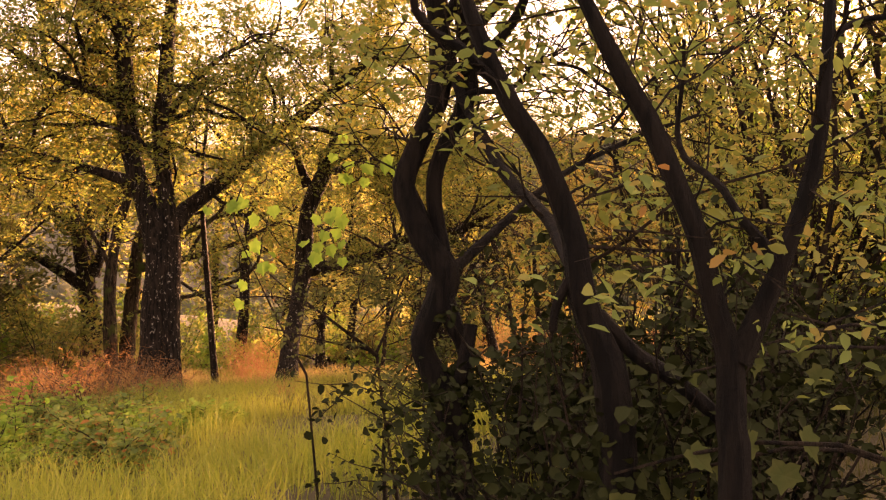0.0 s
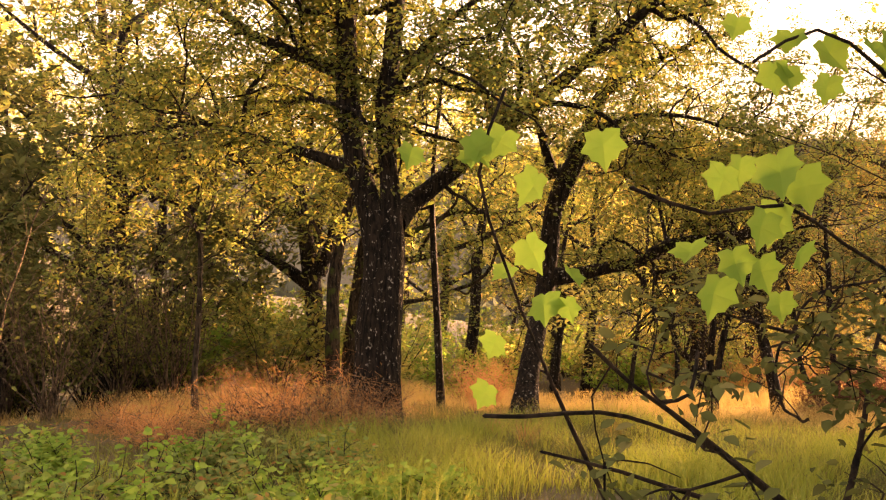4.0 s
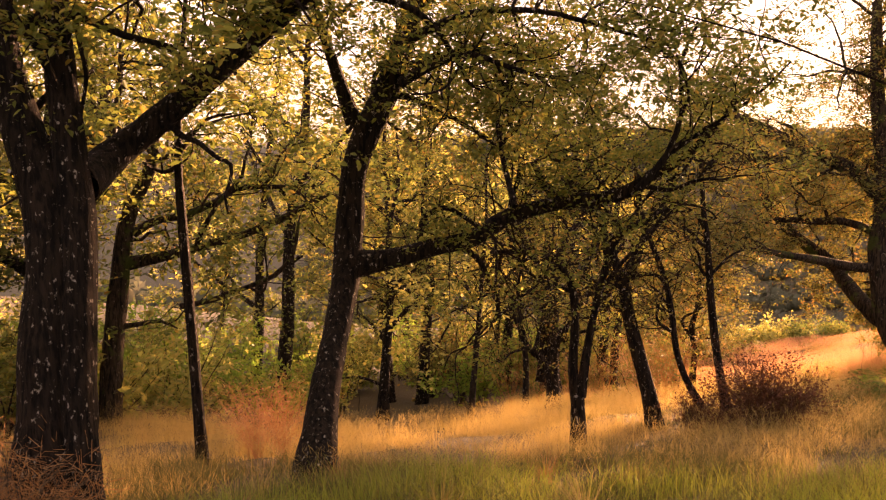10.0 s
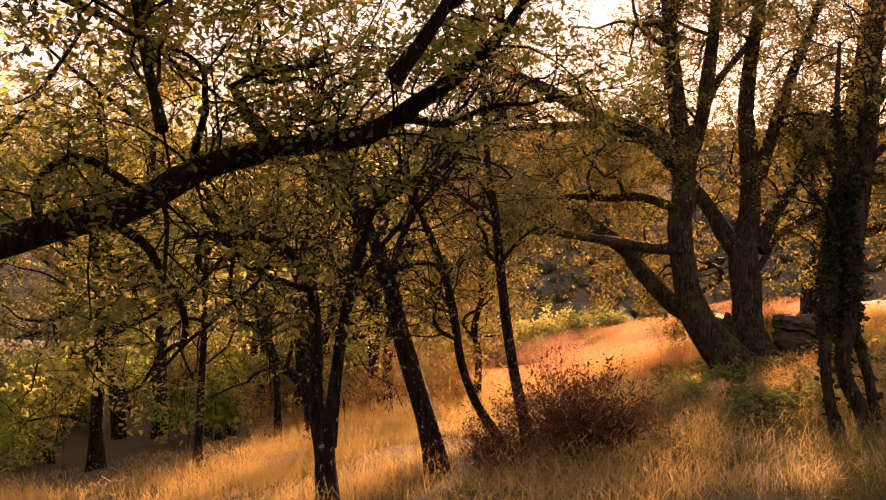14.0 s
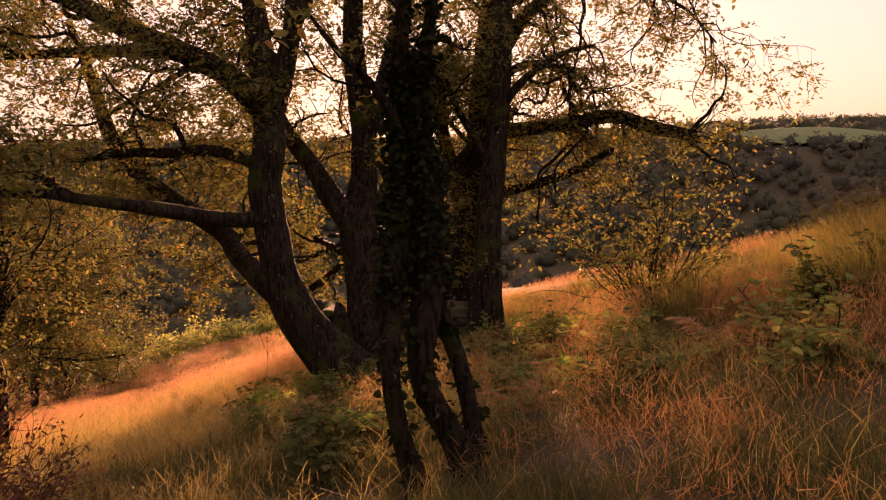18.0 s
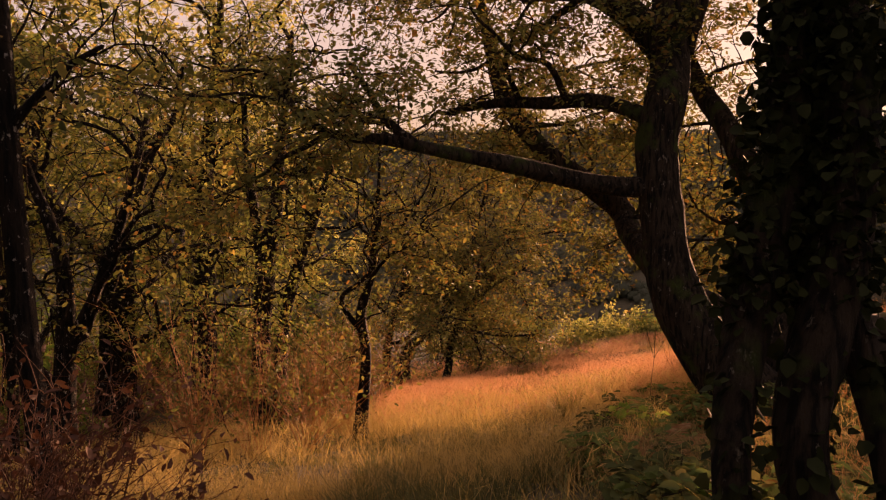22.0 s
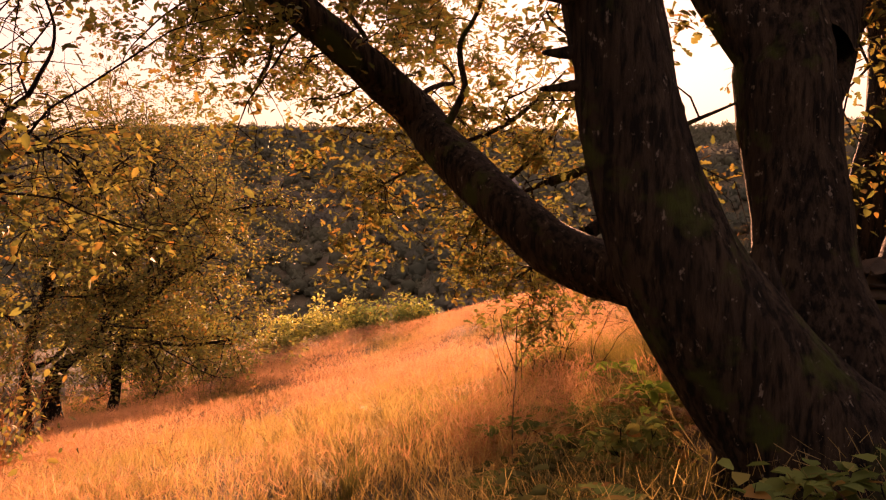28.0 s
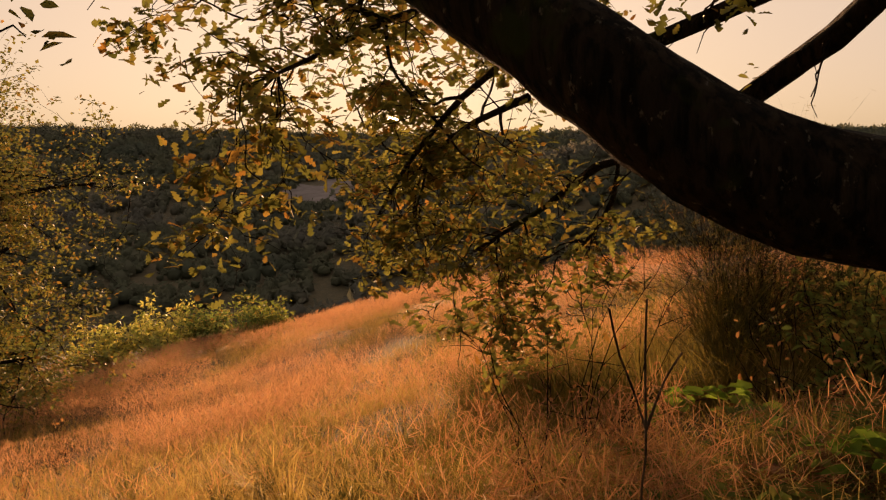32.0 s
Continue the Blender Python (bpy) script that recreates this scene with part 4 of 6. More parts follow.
limb(great_oak, "limb", (5.73, 23.94, -1.26, 0.071), (5.51, 24.15, -1.15, 0.068), (5.24, 24.35, -1.09, 0.070), (4.87, 24.45, -1.11, 0.066), (4.50, 24.68, -1.09, 0.055), (4.20, 24.88, -1.12, 0.044), (3.93, 24.94, -1.17, 0.028))
limb(great_oak, "limb", (5.75, 23.83, -2.16, 0.037), (5.64, 23.86, -2.17, 0.026), (5.55, 23.88, -2.17, 0.011))
limb(great_oak, "limb", (5.74, 23.82, -2.29, 0.034), (5.65, 23.84, -2.30, 0.022), (5.53, 23.87, -2.31, 0.009))
limb(great_oak, "limb", (7.10, 24.45, -2.06, 0.154), (6.93, 24.59, -1.80, 0.142), (6.80, 24.72, -1.50, 0.126), (6.69, 24.92, -1.23, 0.120), (6.61, 25.09, -1.06, 0.113), (6.51, 25.29, -0.79, 0.101), (6.37, 25.51, -0.35, 0.084), (6.16, 25.76, 0.20, 0.057))
limb(great_oak, "limb", (7.37, 24.38, -2.04, 0.124), (7.64, 24.49, -1.68, 0.109), (7.89, 24.60, -1.37, 0.102), (8.07, 24.58, -1.15, 0.089), (8.29, 24.70, -0.82, 0.081), (8.56, 24.83, -0.34, 0.064), (8.88, 24.95, 0.24, 0.037))
limb(great_oak, "limb", (7.38, 24.34, -2.36, 0.056), (7.58, 24.45, -2.18, 0.052), (7.85, 24.68, -1.94, 0.059), (8.18, 24.88, -1.78, 0.070), (8.66, 25.05, -1.61, 0.077), (9.22, 25.22, -1.30, 0.080), (9.70, 25.41, -0.97, 0.077), (10.31, 25.57, -0.63, 0.064))
limb(great_oak, "limb", (6.07, 24.12, -2.41, 0.016), (6.56, 24.47, -2.45, 0.013), (6.81, 24.61, -2.41, 0.011), (6.96, 24.45, -2.32, 0.006))
limb(great_oak, "limb", (3.64, 23.09, -1.51, 0.044), (3.36, 23.19, -1.28, 0.038), (3.25, 23.24, -1.07, 0.029), (3.06, 23.32, -0.81, 0.018))
limb(great_oak, "limb", (5.92, 24.16, -0.61, 0.142), (5.52, 24.36, -0.18, 0.134), (4.92, 24.63, 0.14, 0.126), (4.39, 24.86, 0.42, 0.113), (3.86, 25.09, 0.73, 0.096), (3.25, 25.36, 1.01, 0.075), (2.72, 25.59, 1.28, 0.046))
limb(great_oak, "limb", (5.07, 24.56, 0.05, 0.084), (4.44, 24.80, 0.08, 0.075), (3.81, 25.03, 0.07, 0.059), (3.26, 25.23, 0.04, 0.034))
limb(great_oak, "limb", (6.06, 24.25, -0.62, 0.135), (6.32, 24.24, 0.15, 0.118), (6.48, 24.30, 1.07, 0.106), (6.62, 24.37, 2.07, 0.085), (6.75, 24.43, 2.91, 0.051))
limb(great_oak, "limb", (7.45, 24.53, -0.91, 0.116), (7.72, 24.53, -0.08, 0.098), (8.01, 24.53, 0.76, 0.089), (8.32, 24.51, 1.55, 0.071), (8.63, 24.50, 2.42, 0.045))
limb(great_oak, "limb", (6.31, 24.25, 0.15, 0.076), (6.64, 24.34, 0.74, 0.064), (7.10, 24.37, 1.25, 0.052), (7.57, 24.41, 1.86, 0.035))
limb(great_oak, "limb", (7.16, 26.34, -3.17, 0.045), (7.47, 26.34, -2.99, 0.047), (7.54, 26.03, -2.79, 0.050), (7.40, 25.68, -2.61, 0.046), (7.19, 25.36, -2.47, 0.042), (6.95, 25.06, -2.38, 0.036), (6.70, 24.77, -2.26, 0.030))
limb(great_oak, "limb", (7.17, 26.97, -2.84, 0.030), (7.39, 26.71, -2.73, 0.036), (7.57, 26.48, -2.61, 0.041), (7.62, 26.17, -2.51, 0.042), (7.44, 25.69, -2.37, 0.038), (7.05, 25.17, -2.29, 0.030))
limb(great_oak, "bough", (4.86, 26.91, -1.28, 0.034), (5.45, 27.40, -1.25, 0.026), (6.20, 27.80, -1.05, 0.018), (7.10, 28.00, -0.95, 0.008))
limb(great_oak, "bough", (4.65, 27.11, -0.90, 0.034), (5.50, 27.90, -0.55, 0.026), (6.50, 28.50, -0.35, 0.016), (7.50, 28.70, -0.40, 0.008))
limb(great_oak, "bough", (5.45, 27.40, -1.25, 0.018), (5.60, 27.90, -1.55, 0.014), (5.65, 28.40, -1.85, 0.009), (5.60, 28.80, -2.10, 0.005))
limb(great_oak, "bough", (4.86, 26.91, -1.28, 0.022), (4.70, 27.60, -1.35, 0.016), (4.75, 28.30, -1.60, 0.010), (4.85, 28.90, -1.90, 0.005))
limb(great_oak, "bough", (6.20, 27.80, -1.05, 0.014), (6.60, 28.30, -1.35, 0.011), (7.00, 28.80, -1.60, 0.007), (7.30, 29.20, -1.90, 0.004))
# thorn_shrub
limb(thorn_shrub, "stem", (-0.25, 4.50, -0.40, 0.010), (-0.30, 4.42, 0.00, 0.008), (-0.34, 4.37, 0.40, 0.007))
limb(thorn_shrub, "stem", (-0.30, 4.42, 0.00, 0.006), (-0.12, 4.34, 0.18, 0.005), (0.00, 4.20, 0.30, 0.007), (0.22, 4.10, 0.50, 0.004))
limb(thorn_shrub, "stem", (-0.31, 4.41, 0.10, 0.006), (-0.16, 4.48, 0.36, 0.005), (0.02, 4.60, 0.52, 0.007), (0.26, 4.70, 0.78, 0.004))
limb(thorn_shrub, "stem", (-0.30, 4.42, 0.02, 0.009), (-0.10, 4.05, 0.20, 0.006), (0.02, 3.80, 0.32, 0.004))
limb(thorn_shrub, "stem", (-0.33, 4.27, 0.40, 0.010), (-0.47, 4.10, 0.56, 0.007), (-0.57, 3.98, 0.67, 0.005), (-0.64, 3.92, 0.74, 0.004), (-0.69, 3.86, 0.79, 0.003), (-0.74, 3.81, 0.85, 0.003))
limb(thorn_shrub, "stem", (-0.57, 3.98, 0.67, 0.004), (-0.66, 3.91, 0.72, 0.003), (-0.73, 3.85, 0.75, 0.003), (-0.82, 3.77, 0.76, 0.003), (-0.87, 3.76, 0.76, 0.003))
limb(thorn_shrub, "stem", (-0.34, 4.37, 0.39, 0.007), (-0.28, 4.51, 0.52, 0.006), (-0.24, 4.64, 0.67, 0.005), (-0.20, 4.76, 0.74, 0.004))
limb(thorn_shrub, "stem", (-0.27, 4.74, 0.70, 0.005), (-0.40, 4.60, 0.73, 0.004), (-0.52, 4.47, 0.78, 0.003), (-0.60, 4.36, 0.82, 0.003))
limb(thorn_shrub, "stem", (-0.36, 4.47, 0.38, 0.007), (-0.57, 4.42, 0.43, 0.005), (-0.73, 4.39, 0.48, 0.004), (-0.88, 4.35, 0.52, 0.003))
limb(thorn_shrub, "stem", (-0.65, 3.92, 0.75, 0.003), (-0.61, 3.98, 0.75, 0.003), (-0.60, 4.04, 0.80, 0.003))
# maple_spray
limb(maple_spray, "shoot", (-0.10, 4.70, -0.45, 0.006), (-0.05, 4.67, 0.05, 0.005), (-0.14, 4.65, 0.45, 0.004), (-0.12, 4.62, 0.84, 0.004), (-0.15, 4.61, 1.11, 0.003))
limb(maple_spray, "shoot", (-0.66, 4.60, -0.50, 0.007), (-0.71, 4.57, 0.23, 0.006))
limb(maple_spray, "shoot", (-0.15, 4.62, 0.80, 0.005), (-0.19, 4.46, 0.84, 0.004))
limb(maple_spray, "stem", (-0.71, 4.57, 0.23, 0.006), (-0.84, 4.52, 0.52, 0.005), (-0.91, 4.42, 0.73, 0.003), (-0.94, 4.28, 0.89, 0.003), (-0.98, 4.23, 1.06, 0.003), (-0.94, 4.26, 1.21, 0.003))
limb(maple_spray, "stem", (-0.19, 4.46, 0.84, 0.004), (-0.37, 4.22, 0.95, 0.003), (-0.48, 4.10, 1.02, 0.003), (-0.59, 4.02, 1.01, 0.003), (-0.70, 3.94, 1.05, 0.003))
limb(maple_spray, "stem", (-0.15, 4.61, 1.11, 0.004), (-0.28, 4.49, 1.25, 0.004), (-0.41, 4.36, 1.31, 0.003), (-0.52, 4.27, 1.25, 0.003))
# fallen_branch
limb(fallen_branch, "stem", (-10.50, 21.09, -2.70, 0.029), (-10.35, 21.09, -3.01, 0.041), (-9.98, 21.15, -3.28, 0.046), (-9.53, 21.26, -3.30, 0.052), (-9.20, 21.37, -3.05, 0.070))
# wild_stalk
limb(wild_stalk, "stem", (6.18, 25.53, -4.29, 0.004), (6.20, 25.55, -4.05, 0.003), (6.22, 25.56, -3.90, 0.003), (6.17, 25.61, -3.71, 0.003), (6.15, 25.63, -3.59, 0.003))
limb(wild_stalk, "stem", (6.22, 25.56, -3.90, 0.004), (6.28, 25.56, -3.78, 0.003), (6.33, 25.55, -3.71, 0.003))
limb(wild_stalk, "stem", (6.22, 25.56, -3.91, 0.003), (6.23, 25.58, -3.71, 0.003), (6.25, 25.60, -3.57, 0.003))
# back_oak
limb(back_oak, "trunk", (8.89, 25.10, -3.58, 0.296), (9.00, 25.10, -3.12, 0.245), (9.13, 25.10, -2.61, 0.226), (9.28, 25.11, -1.94, 0.206), (9.40, 25.15, -1.19, 0.194), (9.51, 25.18, -0.52, 0.187), (9.61, 25.22, 0.16, 0.181), (9.77, 25.24, 0.99, 0.168), (9.94, 25.28, 2.00, 0.142), (10.17, 25.36, 3.51, 0.090))
limb(back_oak, "limb", (9.78, 25.12, 0.15, 0.109), (10.12, 25.01, 0.64, 0.103), (10.49, 24.86, 0.97, 0.090), (10.97, 24.66, 1.37, 0.065), (11.47, 24.47, 1.94, 0.039))
limb(back_oak, "limb", (9.48, 25.13, -0.98, 0.116), (9.95, 24.74, -0.94, 0.102), (10.39, 24.22, -0.89, 0.094), (10.66, 23.65, -0.81, 0.097), (10.96, 23.17, -0.99, 0.090), (11.16, 22.61, -1.12, 0.075))
limb(back_oak, "limb", (9.34, 25.08, -1.90, 0.084), (9.81, 24.56, -1.75, 0.076), (10.18, 23.95, -1.55, 0.062), (10.45, 23.40, -1.26, 0.042))
limb(back_oak, "limb", (9.55, 25.18, -0.39, 0.078), (9.80, 24.93, -0.12, 0.064), (10.10, 24.64, -0.02, 0.057), (10.30, 24.21, -0.21, 0.043), (10.33, 23.86, -0.52, 0.024))
limb(back_oak, "limb", (9.76, 25.22, 0.83, 0.084), (10.18, 24.43, 0.97, 0.062), (10.60, 23.31, 0.89, 0.041), (10.79, 22.42, 0.48, 0.022), (10.84, 21.89, -0.01, 0.011))
# side_oak
limb(side_oak, "trunk", (9.29, 25.90, -3.43, 0.178), (9.34, 25.95, -2.88, 0.150), (9.48, 25.99, -2.33, 0.139), (9.51, 26.04, -1.78, 0.128), (9.42, 26.13, -1.28, 0.111), (9.36, 26.21, -0.73, 0.083), (9.33, 26.30, -0.01, 0.061))
limb(side_oak, "limb", (9.51, 26.04, -1.83, 0.067), (9.76, 26.00, -1.61, 0.056), (9.99, 25.98, -1.28, 0.039))
# near_oak
limb(near_oak, "trunk", (8.70, 23.82, -3.85, 0.225), (8.72, 23.84, -3.20, 0.190), (8.76, 23.87, -2.60, 0.178), (8.82, 23.90, -2.00, 0.168), (8.93, 23.93, -1.40, 0.158), (9.02, 23.97, -0.80, 0.146), (9.14, 24.02, 0.00, 0.130), (9.25, 24.10, 1.00, 0.105), (9.42, 24.20, 2.20, 0.070))
limb(near_oak, "limb", (8.93, 23.93, -1.40, 0.075), (8.78, 24.15, -1.05, 0.060), (8.66, 24.45, -0.60, 0.045), (8.60, 24.70, 0.00, 0.025))
limb(near_oak, "limb", (9.02, 23.97, -0.70, 0.070), (9.35, 23.80, -0.30, 0.055), (9.75, 23.55, 0.00, 0.040), (10.15, 23.35, 0.10, 0.022))
# ivy_twin
limb(ivy_twin, "trunk", (4.96, 17.62, -3.00, 0.120), (4.93, 17.65, -2.82, 0.085), (4.86, 17.70, -2.62, 0.072), (4.77, 17.76, -2.42, 0.070), (4.75, 17.80, -2.24, 0.072), (4.80, 17.84, -2.06, 0.078), (4.87, 17.90, -1.85, 0.086), (4.91, 17.95, -1.60, 0.084), (4.93, 17.99, -1.33, 0.074), (4.91, 18.02, -1.12, 0.060), (4.91, 18.04, -0.81, 0.042), (4.98, 18.02, -0.50, 0.036), (5.03, 18.00, -0.05, 0.028), (5.11, 18.00, 0.50, 0.016))
limb(ivy_twin, "stem", (4.97, 17.60, -2.90, 0.060), (5.00, 17.72, -2.55, 0.050), (4.98, 17.82, -2.25, 0.050), (4.90, 17.88, -1.95, 0.055))
limb(ivy_twin, "stem", (4.66, 17.70, -2.88, 0.067), (4.60, 17.71, -2.69, 0.055), (4.56, 17.72, -2.48, 0.052), (4.56, 17.78, -2.26, 0.055), (4.62, 17.88, -2.02, 0.065), (4.70, 17.97, -1.75, 0.074), (4.77, 18.02, -1.47, 0.072), (4.79, 18.06, -1.20, 0.060), (4.81, 18.08, -0.87, 0.044), (4.85, 18.08, -0.40, 0.036), (4.81, 18.10, 0.10, 0.028), (4.83, 18.12, 0.70, 0.016))
limb(ivy_twin, "limb", (4.79, 18.05, -1.00, 0.030), (4.63, 18.00, -0.78, 0.024), (4.46, 18.02, -0.62, 0.018), (4.31, 18.08, -0.40, 0.010))
# young_ash
limb(young_ash, "trunk", (2.89, 25.95, -4.79, 0.080), (2.96, 26.04, -3.96, 0.062), (2.90, 26.10, -3.47, 0.062), (3.02, 26.14, -3.05, 0.049), (3.06, 26.18, -2.68, 0.043), (3.09, 26.22, -2.31, 0.031), (3.12, 26.26, -2.01, 0.022), (3.15, 26.32, -1.45, 0.012))
limb(young_ash, "limb", (3.02, 26.14, -3.05, 0.022), (3.23, 26.17, -2.80, 0.018), (3.48, 26.18, -2.68, 0.012))
limb(young_ash, "limb", (3.07, 26.19, -2.62, 0.018), (2.87, 26.22, -2.43, 0.015), (2.68, 26.23, -2.31, 0.009))
# twin_oak
limb(twin_oak, "trunk", (0.05, 26.28, -4.99, 0.171), (0.01, 26.34, -4.45, 0.146), (-0.00, 26.40, -3.95, 0.159), (-0.03, 26.47, -3.32, 0.165), (-0.07, 26.51, -3.00, 0.184), (-0.33, 26.55, -2.69, 0.089), (-0.65, 26.58, -2.43, 0.083), (-0.90, 26.63, -2.05, 0.070), (-1.15, 26.69, -1.61, 0.044))
limb(twin_oak, "stem", (-0.04, 26.50, -3.07, 0.140), (0.11, 26.58, -2.31, 0.102), (0.24, 26.64, -1.81, 0.083), (0.44, 26.68, -1.43, 0.063), (0.66, 26.71, -1.12, 0.038), (0.76, 26.77, -0.55, 0.025))
limb(twin_oak, "stem", (-0.26, 26.32, -4.71, 0.095), (-0.21, 26.39, -4.07, 0.083), (-0.19, 26.46, -3.44, 0.083), (-0.12, 26.50, -3.07, 0.083))
limb(twin_oak, "limb", (0.22, 26.41, -3.83, 0.051), (0.60, 26.42, -3.64, 0.038), (1.05, 26.43, -3.55, 0.025), (1.43, 26.44, -3.33, 0.013))
# mid_oak
limb(mid_oak, "trunk", (0.07, 29.89, -5.12, 0.205), (0.08, 29.99, -4.28, 0.188), (0.09, 30.08, -3.43, 0.171), (0.09, 30.16, -2.75, 0.154), (0.14, 30.25, -1.90, 0.120), (0.23, 30.36, -0.88, 0.094), (0.36, 30.47, 0.05, 0.068), (0.40, 30.59, 1.16, 0.043))
limb(mid_oak, "limb", (0.07, 30.19, -2.49, 0.085), (-0.14, 30.24, -2.07, 0.077), (-0.38, 30.28, -1.72, 0.064), (-0.69, 30.30, -1.65, 0.038), (-1.07, 30.34, -1.29, 0.021))
limb(mid_oak, "limb", (0.14, 30.25, -1.90, 0.068), (0.42, 30.28, -1.56, 0.056), (0.60, 30.34, -1.05, 0.038), (0.82, 30.41, -0.37, 0.021))
# forked_oak
limb(forked_oak, "trunk", (1.35, 28.26, -5.96, 0.153), (1.26, 28.37, -5.05, 0.122), (1.30, 28.50, -3.84, 0.130), (1.34, 28.57, -3.23, 0.145), (1.50, 28.66, -2.40, 0.099), (1.58, 28.76, -1.49, 0.069), (1.67, 28.84, -0.73, 0.053), (1.75, 28.94, 0.10, 0.034))
limb(forked_oak, "stem", (1.51, 28.29, -5.66, 0.107), (1.59, 28.46, -4.15, 0.084), (1.80, 28.56, -3.24, 0.084), (2.03, 28.62, -2.63, 0.065), (2.28, 28.70, -1.88, 0.046), (2.66, 28.77, -1.27, 0.023))
limb(forked_oak, "stem", (1.32, 28.57, -3.23, 0.092), (1.21, 28.65, -2.55, 0.076), (1.09, 28.74, -1.72, 0.061), (1.06, 28.83, -0.96, 0.042), (0.99, 28.93, -0.05, 0.023))
limb(forked_oak, "limb", (-0.38, 28.59, -3.30, 0.034), (0.27, 28.60, -3.15, 0.031), (0.88, 28.61, -2.93, 0.019))
# edge_oak
limb(edge_oak, "trunk", (2.91, 41.06, -8.66, 0.201), (2.85, 41.20, -7.78, 0.178), (3.08, 41.18, -7.19, 0.142), (3.56, 41.05, -6.85, 0.107), (4.04, 40.96, -6.15, 0.083), (4.55, 40.92, -4.98, 0.059), (4.94, 40.92, -3.80, 0.041), (5.23, 40.98, -2.51, 0.024))
limb(edge_oak, "stem", (3.98, 40.70, -8.32, 0.118), (4.13, 40.73, -7.68, 0.107), (4.20, 40.79, -6.97, 0.095), (4.60, 40.75, -6.15, 0.071), (5.30, 40.57, -5.45, 0.047), (6.21, 40.30, -4.88, 0.030))
limb(edge_oak, "stem", (2.36, 41.27, -8.60, 0.130), (2.36, 41.41, -7.54, 0.118), (2.59, 41.48, -6.36, 0.095), (3.11, 41.46, -4.96, 0.071), (3.52, 41.49, -3.55, 0.047), (3.91, 41.50, -2.38, 0.024))
limb(edge_oak, "limb", (3.56, 41.05, -6.85, 0.059), (4.35, 40.78, -6.62, 0.047), (5.45, 40.35, -6.75, 0.036), (6.56, 39.94, -6.65, 0.024))
limb(edge_oak, "limb", (4.55, 40.92, -4.98, 0.047), (5.58, 40.62, -4.28, 0.036), (6.71, 40.24, -3.94, 0.030), (7.60, 39.91, -3.84, 0.018))

grow(oak_a, 300, 1.0, 54000, 0.056, "oval", OAK_LEAF, 0.45, low=-0.2)
grow(oak_a, 130, 1.2, 22000, 0.056, "oval", OAK_LEAF, 0.5, low=1.6, boughs=10)
grow(oak_b, 120, 1.4, 9000, 0.10, "oval", GOLD_LEAF, 0.4)
grow(oak_c, 360, 0.9, 60000, 0.045, "oval", OAK_LEAF, 0.5, low=-1.2, keep=1.6)
grow(slim_tree, 30, 0.8, 1500, 0.08, "oval", OAK_LEAF, 0.5)
grow(oak_d, 90, 1.2, 7000, 0.09, "oval", OAK_LEAF, 0.4)
grow(oak_e, 50, 1.2, 4000, 0.09, "oval", OAK_LEAF, 0.5)
grow(young_birch, 34, 0.9, 500, 0.06, "oval", GOLD_LEAF, 0.35)
grow(young_oak, 110, 1.1, 7975, 0.060, "oval", OAK_LEAF, 0.3)
grow(thin_tree, 26, 1.0, 1500, 0.09, "oval", GOLD_LEAF, 0.35)
grow(hawthorn, 150, 1.0, 2175, 0.040, "oval", OAK_BROWN, 0.45, low=-2.0)
grow(coppice_tree, 110, 1.1, 3190, 0.056, "oval", OAK_BROWN, 0.3)
grow(leaning_tree, 100, 0.9, 1377, 0.044, "oval", OAK_BROWN, 0.45)
grow(crooked_sapling, 34, 0.8, 1232, 0.048, "oval", OAK_BROWN, 0.3)
grow(straight_sapling, 60, 0.8, 2900, 0.052, "oval", OAK_BROWN, 0.25)
grow(ivy_oak, 190, 0.66, 9500, 0.038, "oval", OAK_LEAF, 0.6, low=1.05, keep=0.45, thin=0.006, boughs=14, names=("trunk", "limb"))
grow(dark_oak, 6, 0.35, 60, 0.028, "oval", BRAMBLE_LEAF, 0.35, low=1.3, keep=0.1, thin=0.003, sub=1)
grow(far_oak, 34, 0.4, 800, 0.028, "oval", BRAMBLE_LEAF, 0.25, low=0.9, keep=0.1, thin=0.003, sub=1)
grow(great_oak, 430, 0.95, 60000, 0.056, "oval", OAK_BROWN, 0.5, up=0.12, sag=0.11, low=-2.2, keep=1.4, names=("limb",))
grow(great_oak, 110, 0.9, 12000, 0.055, "oval", OAK_BROWN, 0.55, up=0.2, low=0.7, names=("trunk", "stem"), boughs=12)
grow(back_oak, 210, 0.9, 15000, 0.058, "oval", OAK_BROWN, 0.6, up=0.0, sag=0.16, low=-1.3, names=("limb",))
grow(back_oak, 60, 0.9, 5000, 0.058, "oval", OAK_BROWN, 0.6, low=0.4, names=("trunk",), boughs=6)
grow(near_oak, 60, 0.8, 4200, 0.055, "oval", OAK_BROWN, 0.5, low=-0.5)
grow(side_oak, 60, 0.8, 4200, 0.06, "oval", OAK_BROWN, 0.5, low=-1.0)
grow(great_oak, 420, 0.48, 20000, 0.062, "oak", OAK_BROWN, 0.0, up=0.0, sag=0.07, spread=0.08, names=("bough",), thin=0.006, keep=1.2)
grow(great_oak, 190, 0.7, 11000, 0.058, "oak", OAK_BROWN, 0.3, up=0.0, sag=0.1, names=("limb",), low=-2.7, top=0.2, thin=0.007, keep=1.3)
grow(great_oak, 70, 0.6, 200, 0.045, "oval", OAK_BROWN, 0.5, up=-0.2, sag=0.2, names=("limb",), thin=0.008, keep=1.7)
grow(thorn_shrub, 96, 0.26, 3400, 0.027, "oval", THORN_LEAF, 0.05, up=0.2, spread=0.03, thin=0.004, keep=0.12, sub=3, names=("stem",))
